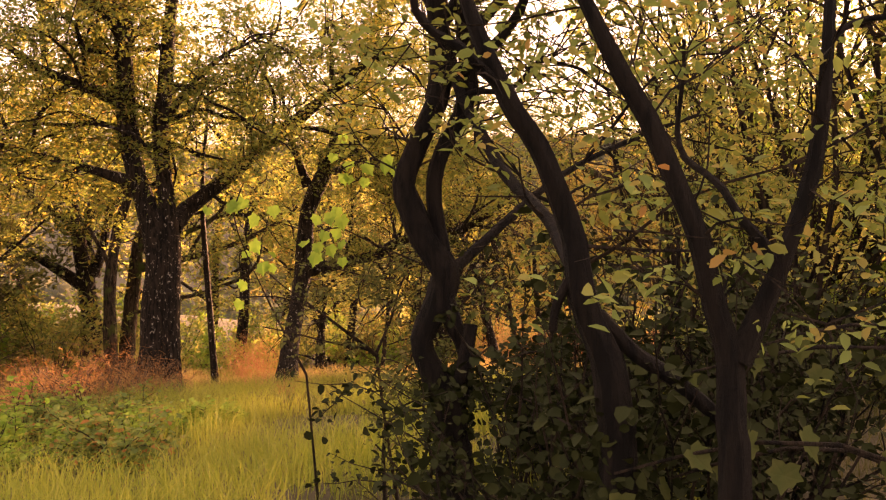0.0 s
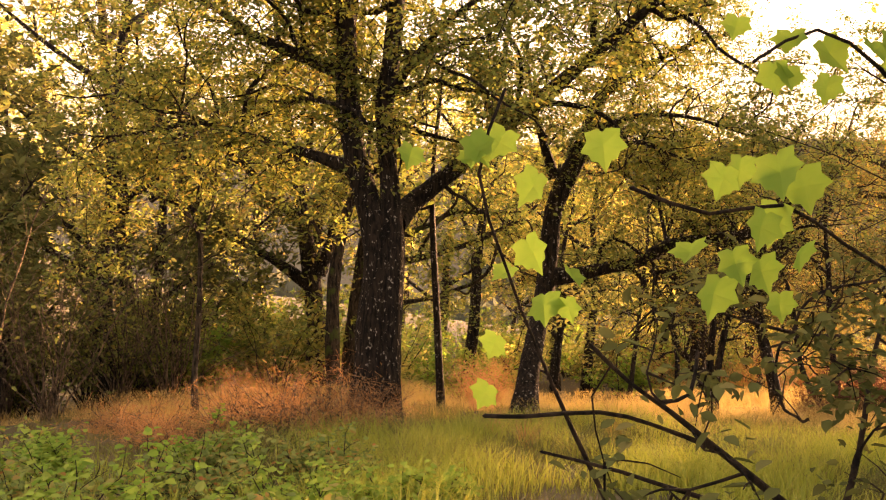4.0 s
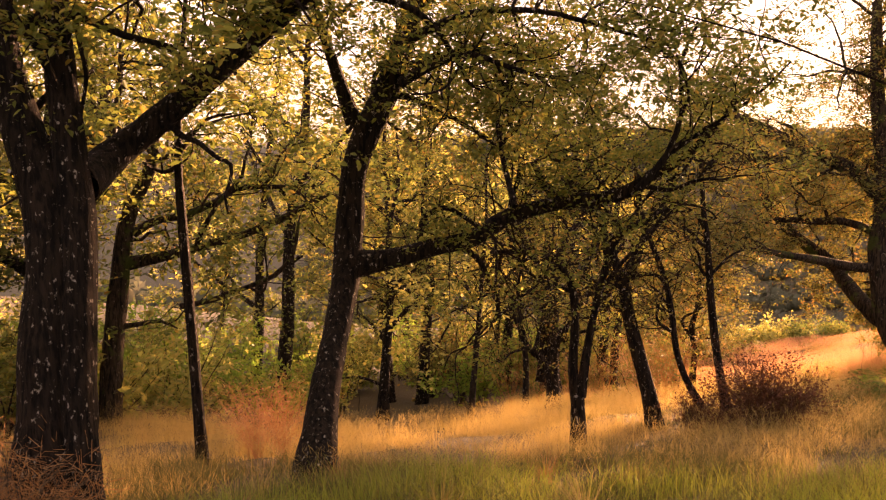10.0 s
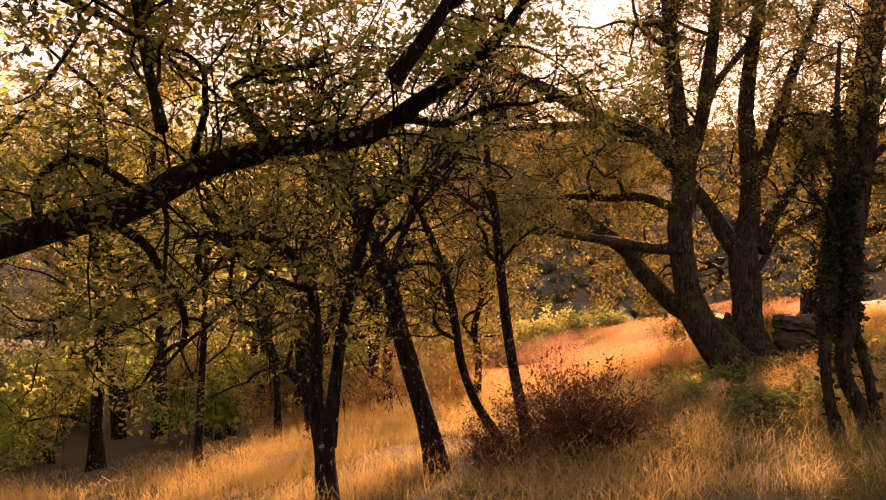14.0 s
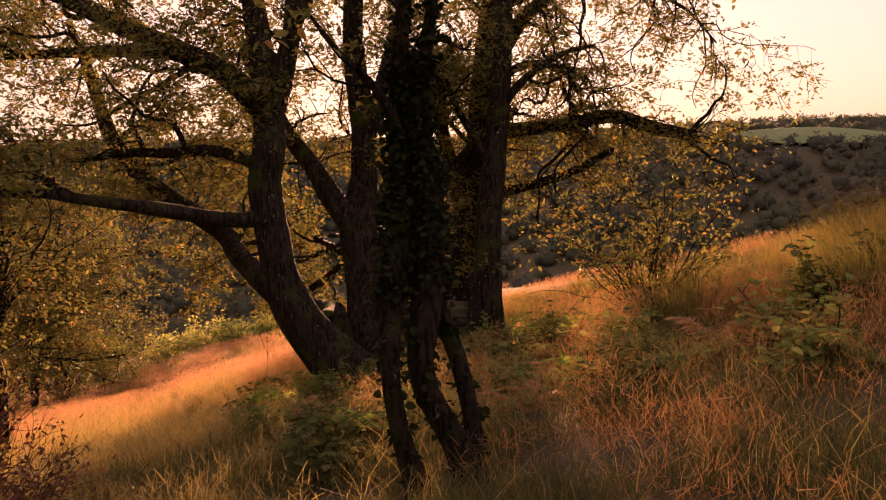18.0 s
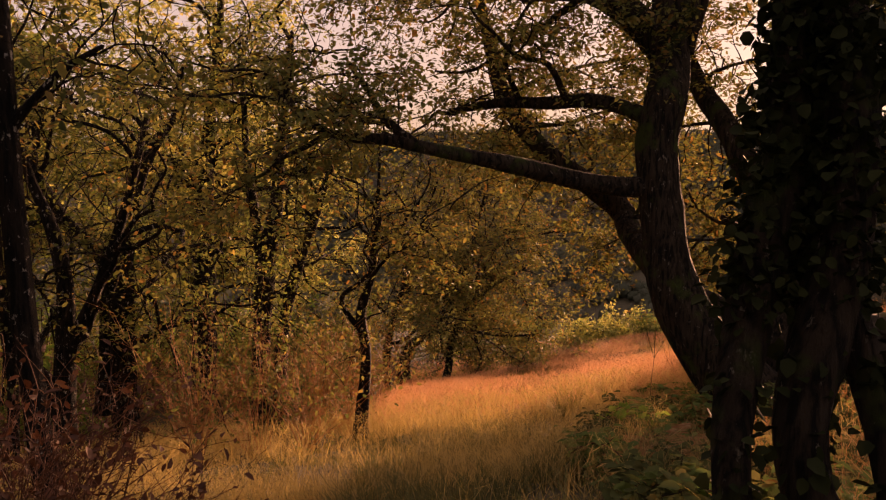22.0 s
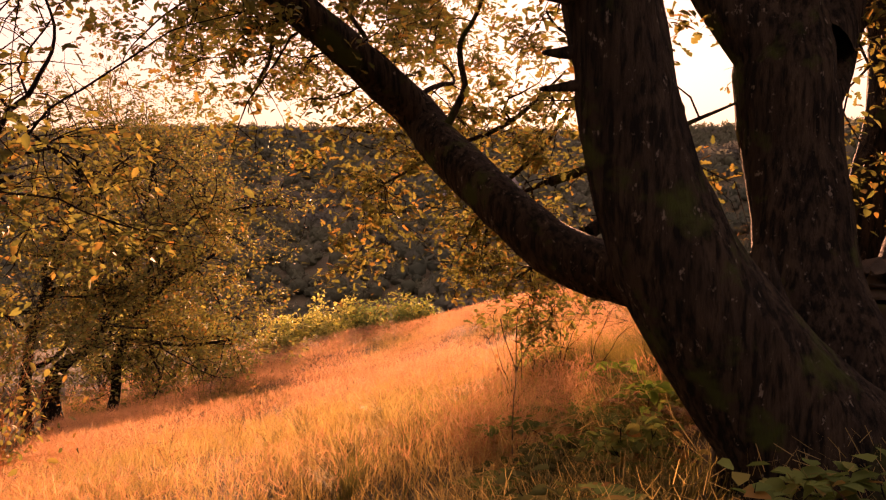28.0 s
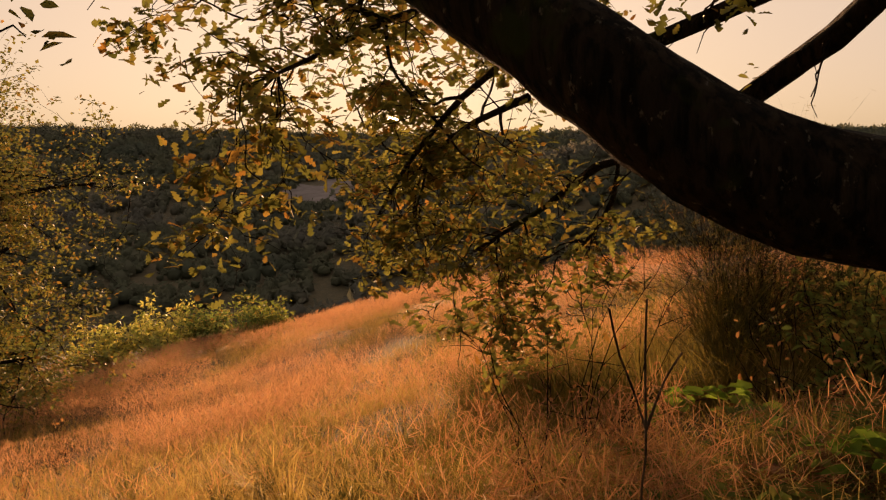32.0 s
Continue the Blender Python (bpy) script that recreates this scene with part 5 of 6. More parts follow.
grow(ivy_twin, 26, 0.8, 700, 0.06, "oval", OAK_BROWN, 0.75)
grow(young_ash, 60, 0.9, 3770, 0.056, "oval", OAK_BROWN, 0.25)
grow(twin_oak, 130, 1.1, 9425, 0.052, "oval", OAK_LEAF, 0.45)
grow(mid_oak, 90, 1.2, 10875, 0.072, "oval", GOLD_LEAF, 0.4)
grow(forked_oak, 150, 1.1, 9425, 0.048, "oval", OAK_LEAF, 0.4)
grow(edge_oak, 380, 1.7, 74000, 0.068, "card", OAK_BROWN, 0.15, up=0.2, spread=0.25)


def ivy(tr, n, size, low, high, thick, names=("trunk", "stem")):
    """Leaves that hug the stems between two heights."""
    rng = tr["rng"]
    pts = []
    for nm, p in tr["paths"]:
        if nm in names:
            k = p[(p[:, 2] > low) & (p[:, 2] < high)]
            if len(k):
                pts.append(k)
    pts = np.vstack(pts)
    k = pts[rng.integers(0, len(pts), n)]
    d = rng.normal(size=(n, 3))
    d /= np.linalg.norm(d, axis=1)[:, None]
    c = k[:, :3] + d * (k[:, 3:4] * 1.02 + np.minimum(np.abs(rng.normal(size=(n, 1))), 1.5) * thick)
    v, f = leaves(c, size, "round", rng, 0.5)
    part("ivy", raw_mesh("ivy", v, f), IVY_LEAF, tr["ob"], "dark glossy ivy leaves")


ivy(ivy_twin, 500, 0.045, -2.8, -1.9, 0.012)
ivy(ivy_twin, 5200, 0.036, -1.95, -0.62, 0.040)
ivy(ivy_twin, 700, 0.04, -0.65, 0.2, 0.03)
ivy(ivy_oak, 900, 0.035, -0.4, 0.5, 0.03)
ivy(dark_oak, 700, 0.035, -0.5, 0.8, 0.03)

# ---- background wood and shrubs ----


def wood_tree(x, y, h, seed, mat, leaf_n, size, label):
    rng = np.random.default_rng(seed)
    z = gz(x, y)
    tr = tree("woodland_tree", x, y, label, BARK, seed, "dense wood")
    lean = rng.normal(size=2) * 0.08
    r = 0.05 + 0.012 * h
    limb(tr, "trunk", *[(x + lean[0] * h * s + rng.normal() * 0.1, y + lean[1] * h * s + rng.normal() * 0.1, z + h * s, r * (1.02 - 0.85 * s)) for s in (0, 0.2, 0.4, 0.6, 0.8, 1)])
    for _ in range(int(rng.integers(4, 7))):
        s = 0.2 + 0.6 * rng.random()
        a = rng.random() * 6.28
        L = h * (0.2 + 0.22 * rng.random()) * (1.2 - 0.6 * s)
        x0, y0, z0 = x + lean[0] * h * s, y + lean[1] * h * s, z + h * s
        limb(tr, "limb", *[(x0 + math.cos(a) * L * q, y0 + math.sin(a) * L * q, z0 + L * (0.55 * q + 0.2 * q * q), r * 0.42 * (1 - 0.75 * q)) for q in (0, 0.35, 0.7, 1)])
    grow(tr, 60, h * 0.17, leaf_n, size, "tuft", mat, 0.25, spread=h * 0.035, sub=3, boughs=0)


rng = np.random.default_rng(77)
WOOD = [GOLD_LEAF, GOLD_LEAF, OAK_LEAF, OAK_BROWN]
placed = []
for _ in range(900):
    if len(placed) >= 27:
        break
    x, y = rng.uniform(-34, 3), rng.uniform(15, 52)
    edge = -9.5 if y < 27 else (-2.5 if y < 34 else 1.0)
    if x > edge or any((x - a) ** 2 + (y - b) ** 2 < 9 for a, b in placed):
        continue
    placed.append((x, y))
for x, y in [(-3.2, 30.5), (-5.8, 33), (-1.0, 34), (-6.5, 27.5), (-11, 17.5), (-13, 13), (-14, 9.5), (-9.8, 25), (-16, 15), (-12.5, 21)]:
    placed.append((x, y))
# added trees whose dark leaves stand in for the thicket's shade
for i, (x, y) in enumerate([(-13, 17), (-11.5, 15), (-15, 20), (-12, 22.5), (-16, 17), (-10.8, 19)]):
    wood_tree(x, y, 5.5 + i % 3, 280 + i, THORN_LEAF, 3600, 0.15, "bushy thicket tree, its shade put into dark leaves")
for i, (x, y) in enumerate(placed):
    wood_tree(x, y, rng.uniform(8.0, 12.5) if x < -6 else rng.uniform(6.0, 9.5), 300 + i, WOOD[i % 4], 3100, 0.15,
              ("yellowing broadleaf tree of the dense wood", "golden-green tree among the woodland", "green oak in the dim wood", "brown-leaved oak in the dense wood")[i % 4])


def shrub(name, label, x, y, h, r, stems, leaf_n, size, mat, seed, shape="oval", bark=None, group="", category="shrub", rise=1.0, z=None, sub=3, thick=1.0, flat=0.0, free=0.0):
    """Many stems fanning from one foot, with side twigs and leaves."""
    g = np.random.default_rng(seed)
    z = gz(x, y) - 0.03 if z is None else z
    ob = thing(name, (x, y, z), label, category, group)
    tubes, spots = [], []
    for _ in range(stems):
        a, o = g.random() * 6.28, g.random() ** 0.5
        d = np.array([math.cos(a) * o * r / h, math.sin(a) * o * r / h, rise])
        d /= np.linalg.norm(d)
        st = twig_path(g, np.array([x + g.normal() * 0.06 * r, y + g.normal() * 0.06 * r, z]), d, h * (0.65 + 0.5 * g.random()), (0.006 + 0.006 * h * g.random()) * thick, 7, 0.16, 0.02)
        v, f, cap = tube(st, 3)
        tubes.append((v, f))
        for _ in range(sub):
            k = g.integers(2, 8)
            d2 = st[k, :3] - st[k - 1, :3]
            d2 = d2 / np.linalg.norm(d2) + g.normal(size=3) * 0.6
            s2 = twig_path(g, st[k, :3], d2 / np.linalg.norm(d2), h * (0.15 + 0.25 * g.random()), 0.004 * thick, 3, 0.25)
            v, f, cap = tube(s2, 3)
            tubes.append((v, f))
            spots.append(s2[:, :3])
        spots.append(st[3:, :3])
    v, f = join(tubes)
    tagged(part("branchwork", raw_mesh("branchwork", v, f), bark or TWIG, ob), kind="stuff")
    if leaf_n:
        spots = np.vstack(spots)
        c = spots[g.integers(0, len(spots), leaf_n)] + g.normal(size=(leaf_n, 3)) * size * 0.7
        c = c[off_way(c, free)] if free else c
        v, f = leaves(c, size, shape, g, flat=flat)
        part("foliage", raw_mesh("foliage", v, f), mat, ob)
    return ob


# understorey that closes the wood
for i in range(66):
    x, y = rng.uniform(-18, 1.5), rng.uniform(19, 40)
    if x > np.interp(y, [19, 22, 24, 27, 30, 36], [-9.5, -7, -3.5, -1.2, -0.5, 1.5]):
        x -= 9
    shrub("undergrowth_shrub", "leafy green undergrowth shrub below the trees", x, y, rng.uniform(1.4, 2.8), rng.uniform(1.0, 1.8), 16, 900, 0.13, (GOLD_LEAF, OAK_LEAF, GREEN_LEAF)[i % 3], 600 + i, "tuft", group="undergrowth")
for i in range(18):
    x, y = rng.uniform(-3.5, 2.0), rng.uniform(29.5, 38)
    shrub("edge_shrub", "olive-brown shrub below the wood edge", x, y, rng.uniform(1.2, 2.4), rng.uniform(0.8, 1.4), 18, 1300, 0.08, (OAK_BROWN, GREEN_LEAF, OAK_LEAF)[i % 3], 650 + i, "oval", group="wood edge shrubs")
for i in range(16):
    x, y = rng.uniform(-15, -8), rng.uniform(8, 17)
    shrub("bare_thicket_shrub", "leafless tangled shrub of grey-brown twigs", x, y, rng.uniform(2.2, 3.6), rng.uniform(1.0, 1.6), 24, 700, 0.06, THORN_LEAF, 700 + i, "oval", DEAD, "bare thicket", sub=6)
# alternate shrubs take THORN_LEAF, which paints the wood's shade as leaf colour
for i in range(18):
    x, y = rng.uniform(-18, -9.5), rng.uniform(15.5, 22.5)
    shrub("shaded_shrub", "brown-green woodland shrub, every other one darkened in colour for shade", x, y, rng.uniform(1.6, 3.0), rng.uniform(1.0, 1.6), 20, 1500, 0.085, (THORN_LEAF, OAK_LEAF)[i % 2], 740 + i, "oval", group="shaded undergrowth")
# hedge beside the start of the path: tall behind the oaks, low between them
hedge = np.random.default_rng(79)
for i in range(48):
    y = hedge.uniform(6.5, 10.8)
    tall = i % 5 < 3
    x = 1.45 + (y - 6.5) * 0.22 + hedge.random() ** 1.3 * 4.6
    h = hedge.uniform(3.0, 6.0) if tall else hedge.uniform(0.7, 1.4)
    if tall and abs(x + 0.4 - 0.53 * (y - 4.3)) < 0.65:
        continue  # gap through which the sun comes
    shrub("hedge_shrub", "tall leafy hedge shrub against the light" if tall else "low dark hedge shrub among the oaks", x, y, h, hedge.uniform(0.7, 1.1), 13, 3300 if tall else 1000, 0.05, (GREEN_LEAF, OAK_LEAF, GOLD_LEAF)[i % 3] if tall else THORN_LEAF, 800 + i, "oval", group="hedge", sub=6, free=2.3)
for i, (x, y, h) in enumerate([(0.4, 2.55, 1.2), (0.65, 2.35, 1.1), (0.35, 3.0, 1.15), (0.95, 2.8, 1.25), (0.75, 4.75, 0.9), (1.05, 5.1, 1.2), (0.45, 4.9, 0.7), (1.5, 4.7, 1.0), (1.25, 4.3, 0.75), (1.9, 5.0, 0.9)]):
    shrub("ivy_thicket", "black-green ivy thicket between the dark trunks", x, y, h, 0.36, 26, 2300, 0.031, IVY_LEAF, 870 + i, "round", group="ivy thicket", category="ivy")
edge = np.random.default_rng(83)
for i in range(20):
    x, y = edge.uniform(-5, 2.6), edge.uniform(36, 47)
    shrub("edge_shrub", "olive-brown shrub below the wood edge", x, y, edge.uniform(1.6, 2.8), edge.uniform(1.0, 1.6), 18, 1500, 0.085, (OAK_BROWN, OAK_LEAF)[i % 2], 680 + i, "card", group="wood edge shrubs")
for i in range(8):
    y = hedge.uniform(8.0, 9.8)
    x = 2.4 + hedge.random() * 4.5
    shrub("hedge_shrub", "tall leafy hedge shrub against the light", x, y, hedge.uniform(5.5, 7.5), hedge.uniform(0.8, 1.3), 13, 3600, 0.05, (OAK_LEAF, GREEN_LEAF, GOLD_LEAF)[i % 3], 1700 + i, "oval", group="hedge", sub=6, free=2.3)
# bushes at the meadow's far edge
for i, (x, y, h, r) in enumerate([(9.6, 44, 1.3, 1.3), (10.8, 44.6, 1.1, 1.1), (12.2, 45.2, 1.0, 1.0), (8.2, 44, 1.0, 1.0), (6.4, 43.4, 1.7, 1.3), (5.0, 43.2, 2.5, 1.7), (3.9, 44.6, 2.8, 1.7)]):
    shrub("field_edge_bush", "pale yellow-green bush at the lower edge of the meadow", x, y, h, r, 30, 1900, 0.10, (GOLD_LEAF, BRAMBLE_LEAF, OAK_LEAF)[i % 3], 900 + i, "tuft", group="bushes at the meadow edge")
shrub("hillside_bush", "brown-green twiggy bush beside the oaks", 9.2, 21.2, 1.5, 1.1, 40, 2600, 0.055, OAK_BROWN, 950, sub=6)
for i, (x, y, h, r) in enumerate([(8.5, 27.3, 1.15, 0.5), (8.95, 27.6, 1.3, 0.55), (9.6, 27.9, 1.1, 0.6)]):
    shrub("broom_bush", "tall feathery brown broom bush in dry grass", x, y, h, r, 200, 3000, 0.045, (GRASS_GOLD, GRASS_GOLD, RUST)[i], 951 + i, "sliver", (GRASS_DULL, TWIG, TWIG)[i], "broom bushes", "bush", 1.0, sub=6, thick=0.22)
# darker leaves on every other scrub imitate the deep shade below the limb
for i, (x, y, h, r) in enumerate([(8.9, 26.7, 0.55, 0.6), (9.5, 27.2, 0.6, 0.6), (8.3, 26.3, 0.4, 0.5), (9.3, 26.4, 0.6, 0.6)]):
    shrub("shady_scrub", "leafy scrub below the oak limb, every other one darkened for shade", x, y, h, r, 26, 900, 0.045, (BRAMBLE_LEAF, THORN_LEAF)[i % 2], 960 + i, "oval", group="shady scrub", sub=5)

# ---- brambles, bracken and grass ----


def sow(n, boxes, rng):
    """n random places in boxes (x0, y0, x1, y1), by their area."""
    b = np.array(boxes, float)
    w = (b[:, 2] - b[:, 0]) * (b[:, 3] - b[:, 1])
    k = rng.choice(len(b), n, p=w / w.sum())
    return b[k, 0] + rng.random(n) * (b[k, 2] - b[k, 0]), b[k, 1] + rng.random(n) * (b[k, 3] - b[k, 1])


def grass(name, label, x, y, h, width, mat, seed, lean=0.35, kind="stuff", lift=0.0, bent=True):
    g = np.random.default_rng(seed)
    n = len(x)
    z = ground(x, y) - 0.03 + lift
    a = g.random(n) * 6.283
    hh = h * (0.45 + 0.75 * g.random(n))
    side = np.stack([np.cos(a), np.sin(a), np.zeros(n)], 1) * (width * (0.6 + 0.8 * g.random(n)))[:, None]
    b = g.random(n) * 6.283
    ln = np.stack([np.cos(b), np.sin(b), np.zeros(n)], 1) * (hh * lean * g.random(n))[:, None]
    p = np.stack([x, y, z], 1)
    upv = np.array([0, 0, 1.0])[None] * hh[:, None]
    m, t = p + ln * 0.3 + upv * 0.55, p + ln + upv * 0.97
    v = np.stack([p - side, p + side, m + side * 0.75, m - side * 0.75, t + side * 0.12, t - side * 0.12], 1).reshape(-1, 3)
    f = (np.arange(n) * 6)[:, None, None] + np.array([(0, 1, 2, 3), (3, 2, 4, 5)])[None]
    if not bent:
        v = np.stack([p - side, p + side, t + side * 0.15, t - side * 0.15], 1).reshape(-1, 3)
        f = (np.arange(n) * 4)[:, None, None] + np.array([(0, 1, 2, 3)])[None]
    ob = part(name, raw_mesh(name, v, f.reshape(-1, 4)), mat)
    return tagged(ob, label, "grass", kind=kind)


def clumped(n, boxes, seed, scale=0.9, cut=0.0):
    g = np.random.default_rng(seed)
    x, y = sow(n * 2, boxes, g)
    w = np.sin(x * 1.9 / scale + 1.3 * np.sin(y * 1.1)) * np.sin(y * 1.6 / scale + 1.1 * np.sin(x * 0.9 + seed)) + 0.6 * g.random(len(x))
    k = np.argsort(-w)[:n]
    return x[k], y[k]


def patchy(n, boxes, seed, scale=1.0):
    """Places in few dense patches, with bare room between them."""
    g = np.random.default_rng(seed)
    x, y = sow(n * 4, boxes, g)
    w = np.sin(x * 2.3 / scale + 1.7 * np.sin(y * 1.3 + seed)) * np.sin(y * 2.1 / scale + 1.4 * np.sin(x * 1.2)) + 0.25 * g.random(len(x))
    k = np.argsort(-w)[:n]
    return x[k], y[k]


def clear(x, y, keep=0.45):
    """Leaves the camera's way free."""
    px = np.interp(y, [0, 2.6, 5.5, 9.1, 13.4, 18, 23.8], [0, -0.6, -0.83, -0.45, 2.6, 3.8, 4.6])
    k = (np.abs(x - px) > keep) | (y > 25.5)
    return x[k], y[k]


def haze(name, label, x, y, lo, hi, size, mat, seed):
    """Fine seed heads, as many tiny flecks at the grass tops."""
    g = np.random.default_rng(seed)
    z = ground(x, y) + lo + (hi - lo) * g.random(len(x)) ** 0.8
    v, f = leaves(np.stack([x, y, z], 1), size, "sliver", g, -0.9)
    return tagged(part(name, raw_mesh(name, v, f), mat), label, "grass", kind="stuff")


x, y = clumped(80000, [(-9, 0.3, 6, 14), (0, 12, 9, 26)], 21, 0.5)
grass("short_grass", "short dull green turf under the taller grass", x, y, 0.15, 0.004, GRASS_DULL, 22, 0.8, bent=False)
x, y = clumped(45000, [(-5, 0.6, 1.2, 11), (-3, 9, 2.5, 14)], 1)
grass("green_grass", "lush green grass along the start of the path", x, y, 0.32, 0.0032, GRASS_GREEN, 2, 1.0)
x, y = clumped(70000, [(-10, 13.2, 4, 22), (-1, 20, 7, 30)], 3)
grass("dry_grass", "knee-high straw-coloured dry grass between the trees", x, y, 0.27, 0.003, GRASS_DRY, 4, 1.3, bent=False)
x, y = clumped(34000, [(-5, 9, 3.2, 15.5)], 41, 0.7)
grass("dull_grass", "dull olive grass tufts under the oaks", x, y, 0.24, 0.0035, GRASS_DULL, 42, 1.3)
x, y = clumped(60000, [(-10, 14, 4, 22), (-1, 20, 7, 30)], 23)
haze("straw_seed_heads", "straw-coloured seed heads above the dry grass", x, y, 0.10, 0.36, 0.075, GRASS_DRY, 24)
x, y = clumped(70000, [(2.5, 26, 15, 45)], 5)
k = ~((x > 7.2 + 0.25 * np.sin(y * 5)) & (y < 28.4))
x, y = x[k], y[k]
grass("meadow_grass", "dense dry meadow grass glowing in low sun", x, y, 0.30, 0.0024, GRASS_MEADOW, 6, 1.3, bent=False)
x, y = sow(36000, [(3, 25.2, 12.5, 35)], np.random.default_rng(71))
grass("meadow_grass", "short bleached undergrowth of the meadow", x, y, 0.17, 0.003, GRASS_MEADOW, 72, 1.5, bent=False)
x, y = clumped(230000, [(3, 25.5, 15, 45)], 7, 1.6)
k = ~((x > 7.2 + 0.25 * np.sin(y * 5)) & (y < 28.4))
x, y = x[k], y[k]
haze("red_seed_heads", "hazy reddish seed heads over the meadow", x, y, 0.12, 0.46, 0.07, GRASS_RED, 8)
x, y = patchy(17000, [(5.2, 16.2, 10.8, 22)], 9, 1.0)
haze("red_seed_heads", "reddish feathery seed heads on the slope", x, y, 0.08, 0.50, 0.06, RUST, 25)
x, y = clumped(9000, [(4.6, 14.5, 9.5, 18.6)], 29, 0.7)
haze("rusty_seed_heads", "thin rusty seed heads in dull grass", x, y, 0.06, 0.30, 0.07, RUST, 30)
x, y = clumped(80000, [(3.2, 13, 11, 24.8)], 11, 0.6)
grass("green_grass", "dull green tufts on the slope beside the oaks", x, y, 0.22, 0.004, GRASS_DULL, 12, 1.4, bent=False)
x, y = clumped(7000, [(3.4, 13.5, 11, 24.5)], 31, 0.6)
grass("straw_grass", "thin pale bents among the slope's green tufts", x, y, 0.30, 0.0022, GRASS_DRY, 32, 1.6)
x, y = clumped(20000, [(8.6, 16.5, 14, 21.5)], 13)
grass("tall_grass", "tall olive-gold grass on the mound", x, y, 0.62, 0.004, GRASS_GOLD, 14, 0.7)

x, y = clumped(34000, [(9, 20.5, 16.5, 27.5)], 51, 0.8)
grass("ridge_grass", "olive and straw grass over the mound's crest", x, y, 0.36, 0.005, GRASS_DULL, 52, 1.0, bent=False)
x, y = clumped(22000, [(9, 20.5, 16.5, 27.5)], 53, 0.9)
haze("rusty_seed_heads", "rusty seed heads over the mound's crest", x, y, 0.1, 0.42, 0.08, RUST, 54)

# duller than the meadow grass: the limb's shade is put into its colour
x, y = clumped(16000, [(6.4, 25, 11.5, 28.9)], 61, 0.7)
grass("dull_grass", "olive grass below the limb, toned down in colour for shade", x, y, 0.26, 0.0035, GRASS_GOLD, 62, 1.4)

x, y = clumped(26000, [(8.2, 25.4, 12.5, 30)], 63, 0.7)
grass("golden_grass", "knee-high olive-gold grass beyond the oak limb", x, y, 0.42, 0.0035, GRASS_GOLD, 64, 1.1)

# ---- valley woods and far hill ----
g = np.random.default_rng(5)
bm = bmesh.new()
bmesh.ops.create_icosphere(bm, subdivisions=1, radius=1.0)
sv = np.array([v.co[:] for v in bm.verts])
sf = np.array([[v.index for v in f.verts] for f in bm.faces])
bm.free()
n = 11000
uu, vv = g.uniform(70, 830, n), g.uniform(-1, 1, n)
vv *= 40 + uu * 0.62
cx, cy = uu * 0.40 + vv * 0.916, uu * 0.916 - vv * 0.40
bare = ((cx - 190) * 0.55 + (cy - 452) * 0.835) ** 2 / 46 ** 2 + ((cx - 190) * 0.835 - (cy - 452) * 0.55) ** 2 / 20 ** 2
keep = ((cx - 334) ** 2 + (cy - 294) ** 2 > 44 ** 2) & (bare > 1 - 0.35 * g.random(n))
cx, cy, uu = cx[keep], cy[keep], uu[keep]
n = len(cx)
rad = (1.4 + 2.0 * g.random(n)) * (0.8 + uu / 900)
lump = 1 + 0.15 * g.normal(size=(n, len(sv)))
ctr = np.stack([cx, cy, ground(cx, cy) + rad * 0.6], 1)
v = ctr[:, None] + 0.72 * rad[:, None, None] * lump[..., None] * sv[None] * np.array([1.15, 1.15, 1.0])
f = (np.arange(n) * len(sv))[:, None, None] + sf[None]
per = 9
tip = np.repeat(np.arange(n), per)
dirs = g.normal(size=(n * per, 3))
dirs[:, 2] = np.abs(dirs[:, 2])
dirs /= np.linalg.norm(dirs, axis=1)[:, None]
tv, tf = leaves(ctr[tip] + dirs * rad[tip, None] * np.array([0.95, 0.95, 0.85]), rad[tip] * 0.62, "tuft", g, -0.3, 0.35)
sprigs = part("valley_treetops", raw_mesh("valley_treetops", tv, tf), CANOPY)
tagged(sprigs, "ragged treetops of the valley woods, haze put into their colour", "woods", kind="stuff")
woods = part("valley_woods", raw_mesh("valley_woods", v.reshape(-1, 3), f.reshape(-1, 3), True), CANOPY)
tagged(woods, "grey-green woods across the valley, paled in colour for haze", "woods", kind="stuff")

# ---- brambles, bracken, stalks and litter ----
BRAMBLES = [(-2.4, 6.4, 0.5, 0.8), (-3.3, 6.3, 0.55, 0.9), (-4.4, 7.2, 0.5, 0.9), (-2.9, 7.6, 0.55, 0.9), (-3.9, 8.3, 0.55, 0.9), (-5.2, 8.0, 0.5, 0.9),
            (-3.1, 8.9, 0.45, 0.8), (-4.5, 9.6, 0.45, 0.8), (-5.9, 9.0, 0.5, 0.9), (-2.2, 8.0, 0.35, 0.6), (-3.6, 5.4, 0.5, 0.8)]
for i, (x, y, h, r) in enumerate(BRAMBLES):
    shrub("bramble", "low green bramble mound with toothed leaves", x, y, h, r, 34, 2300, 0.045, (BRAMBLE_LEAF, GREEN_LEAF)[i % 2], 1100 + i, "round", group="bramble patch", category="bramble", rise=0.7, flat=0.8)
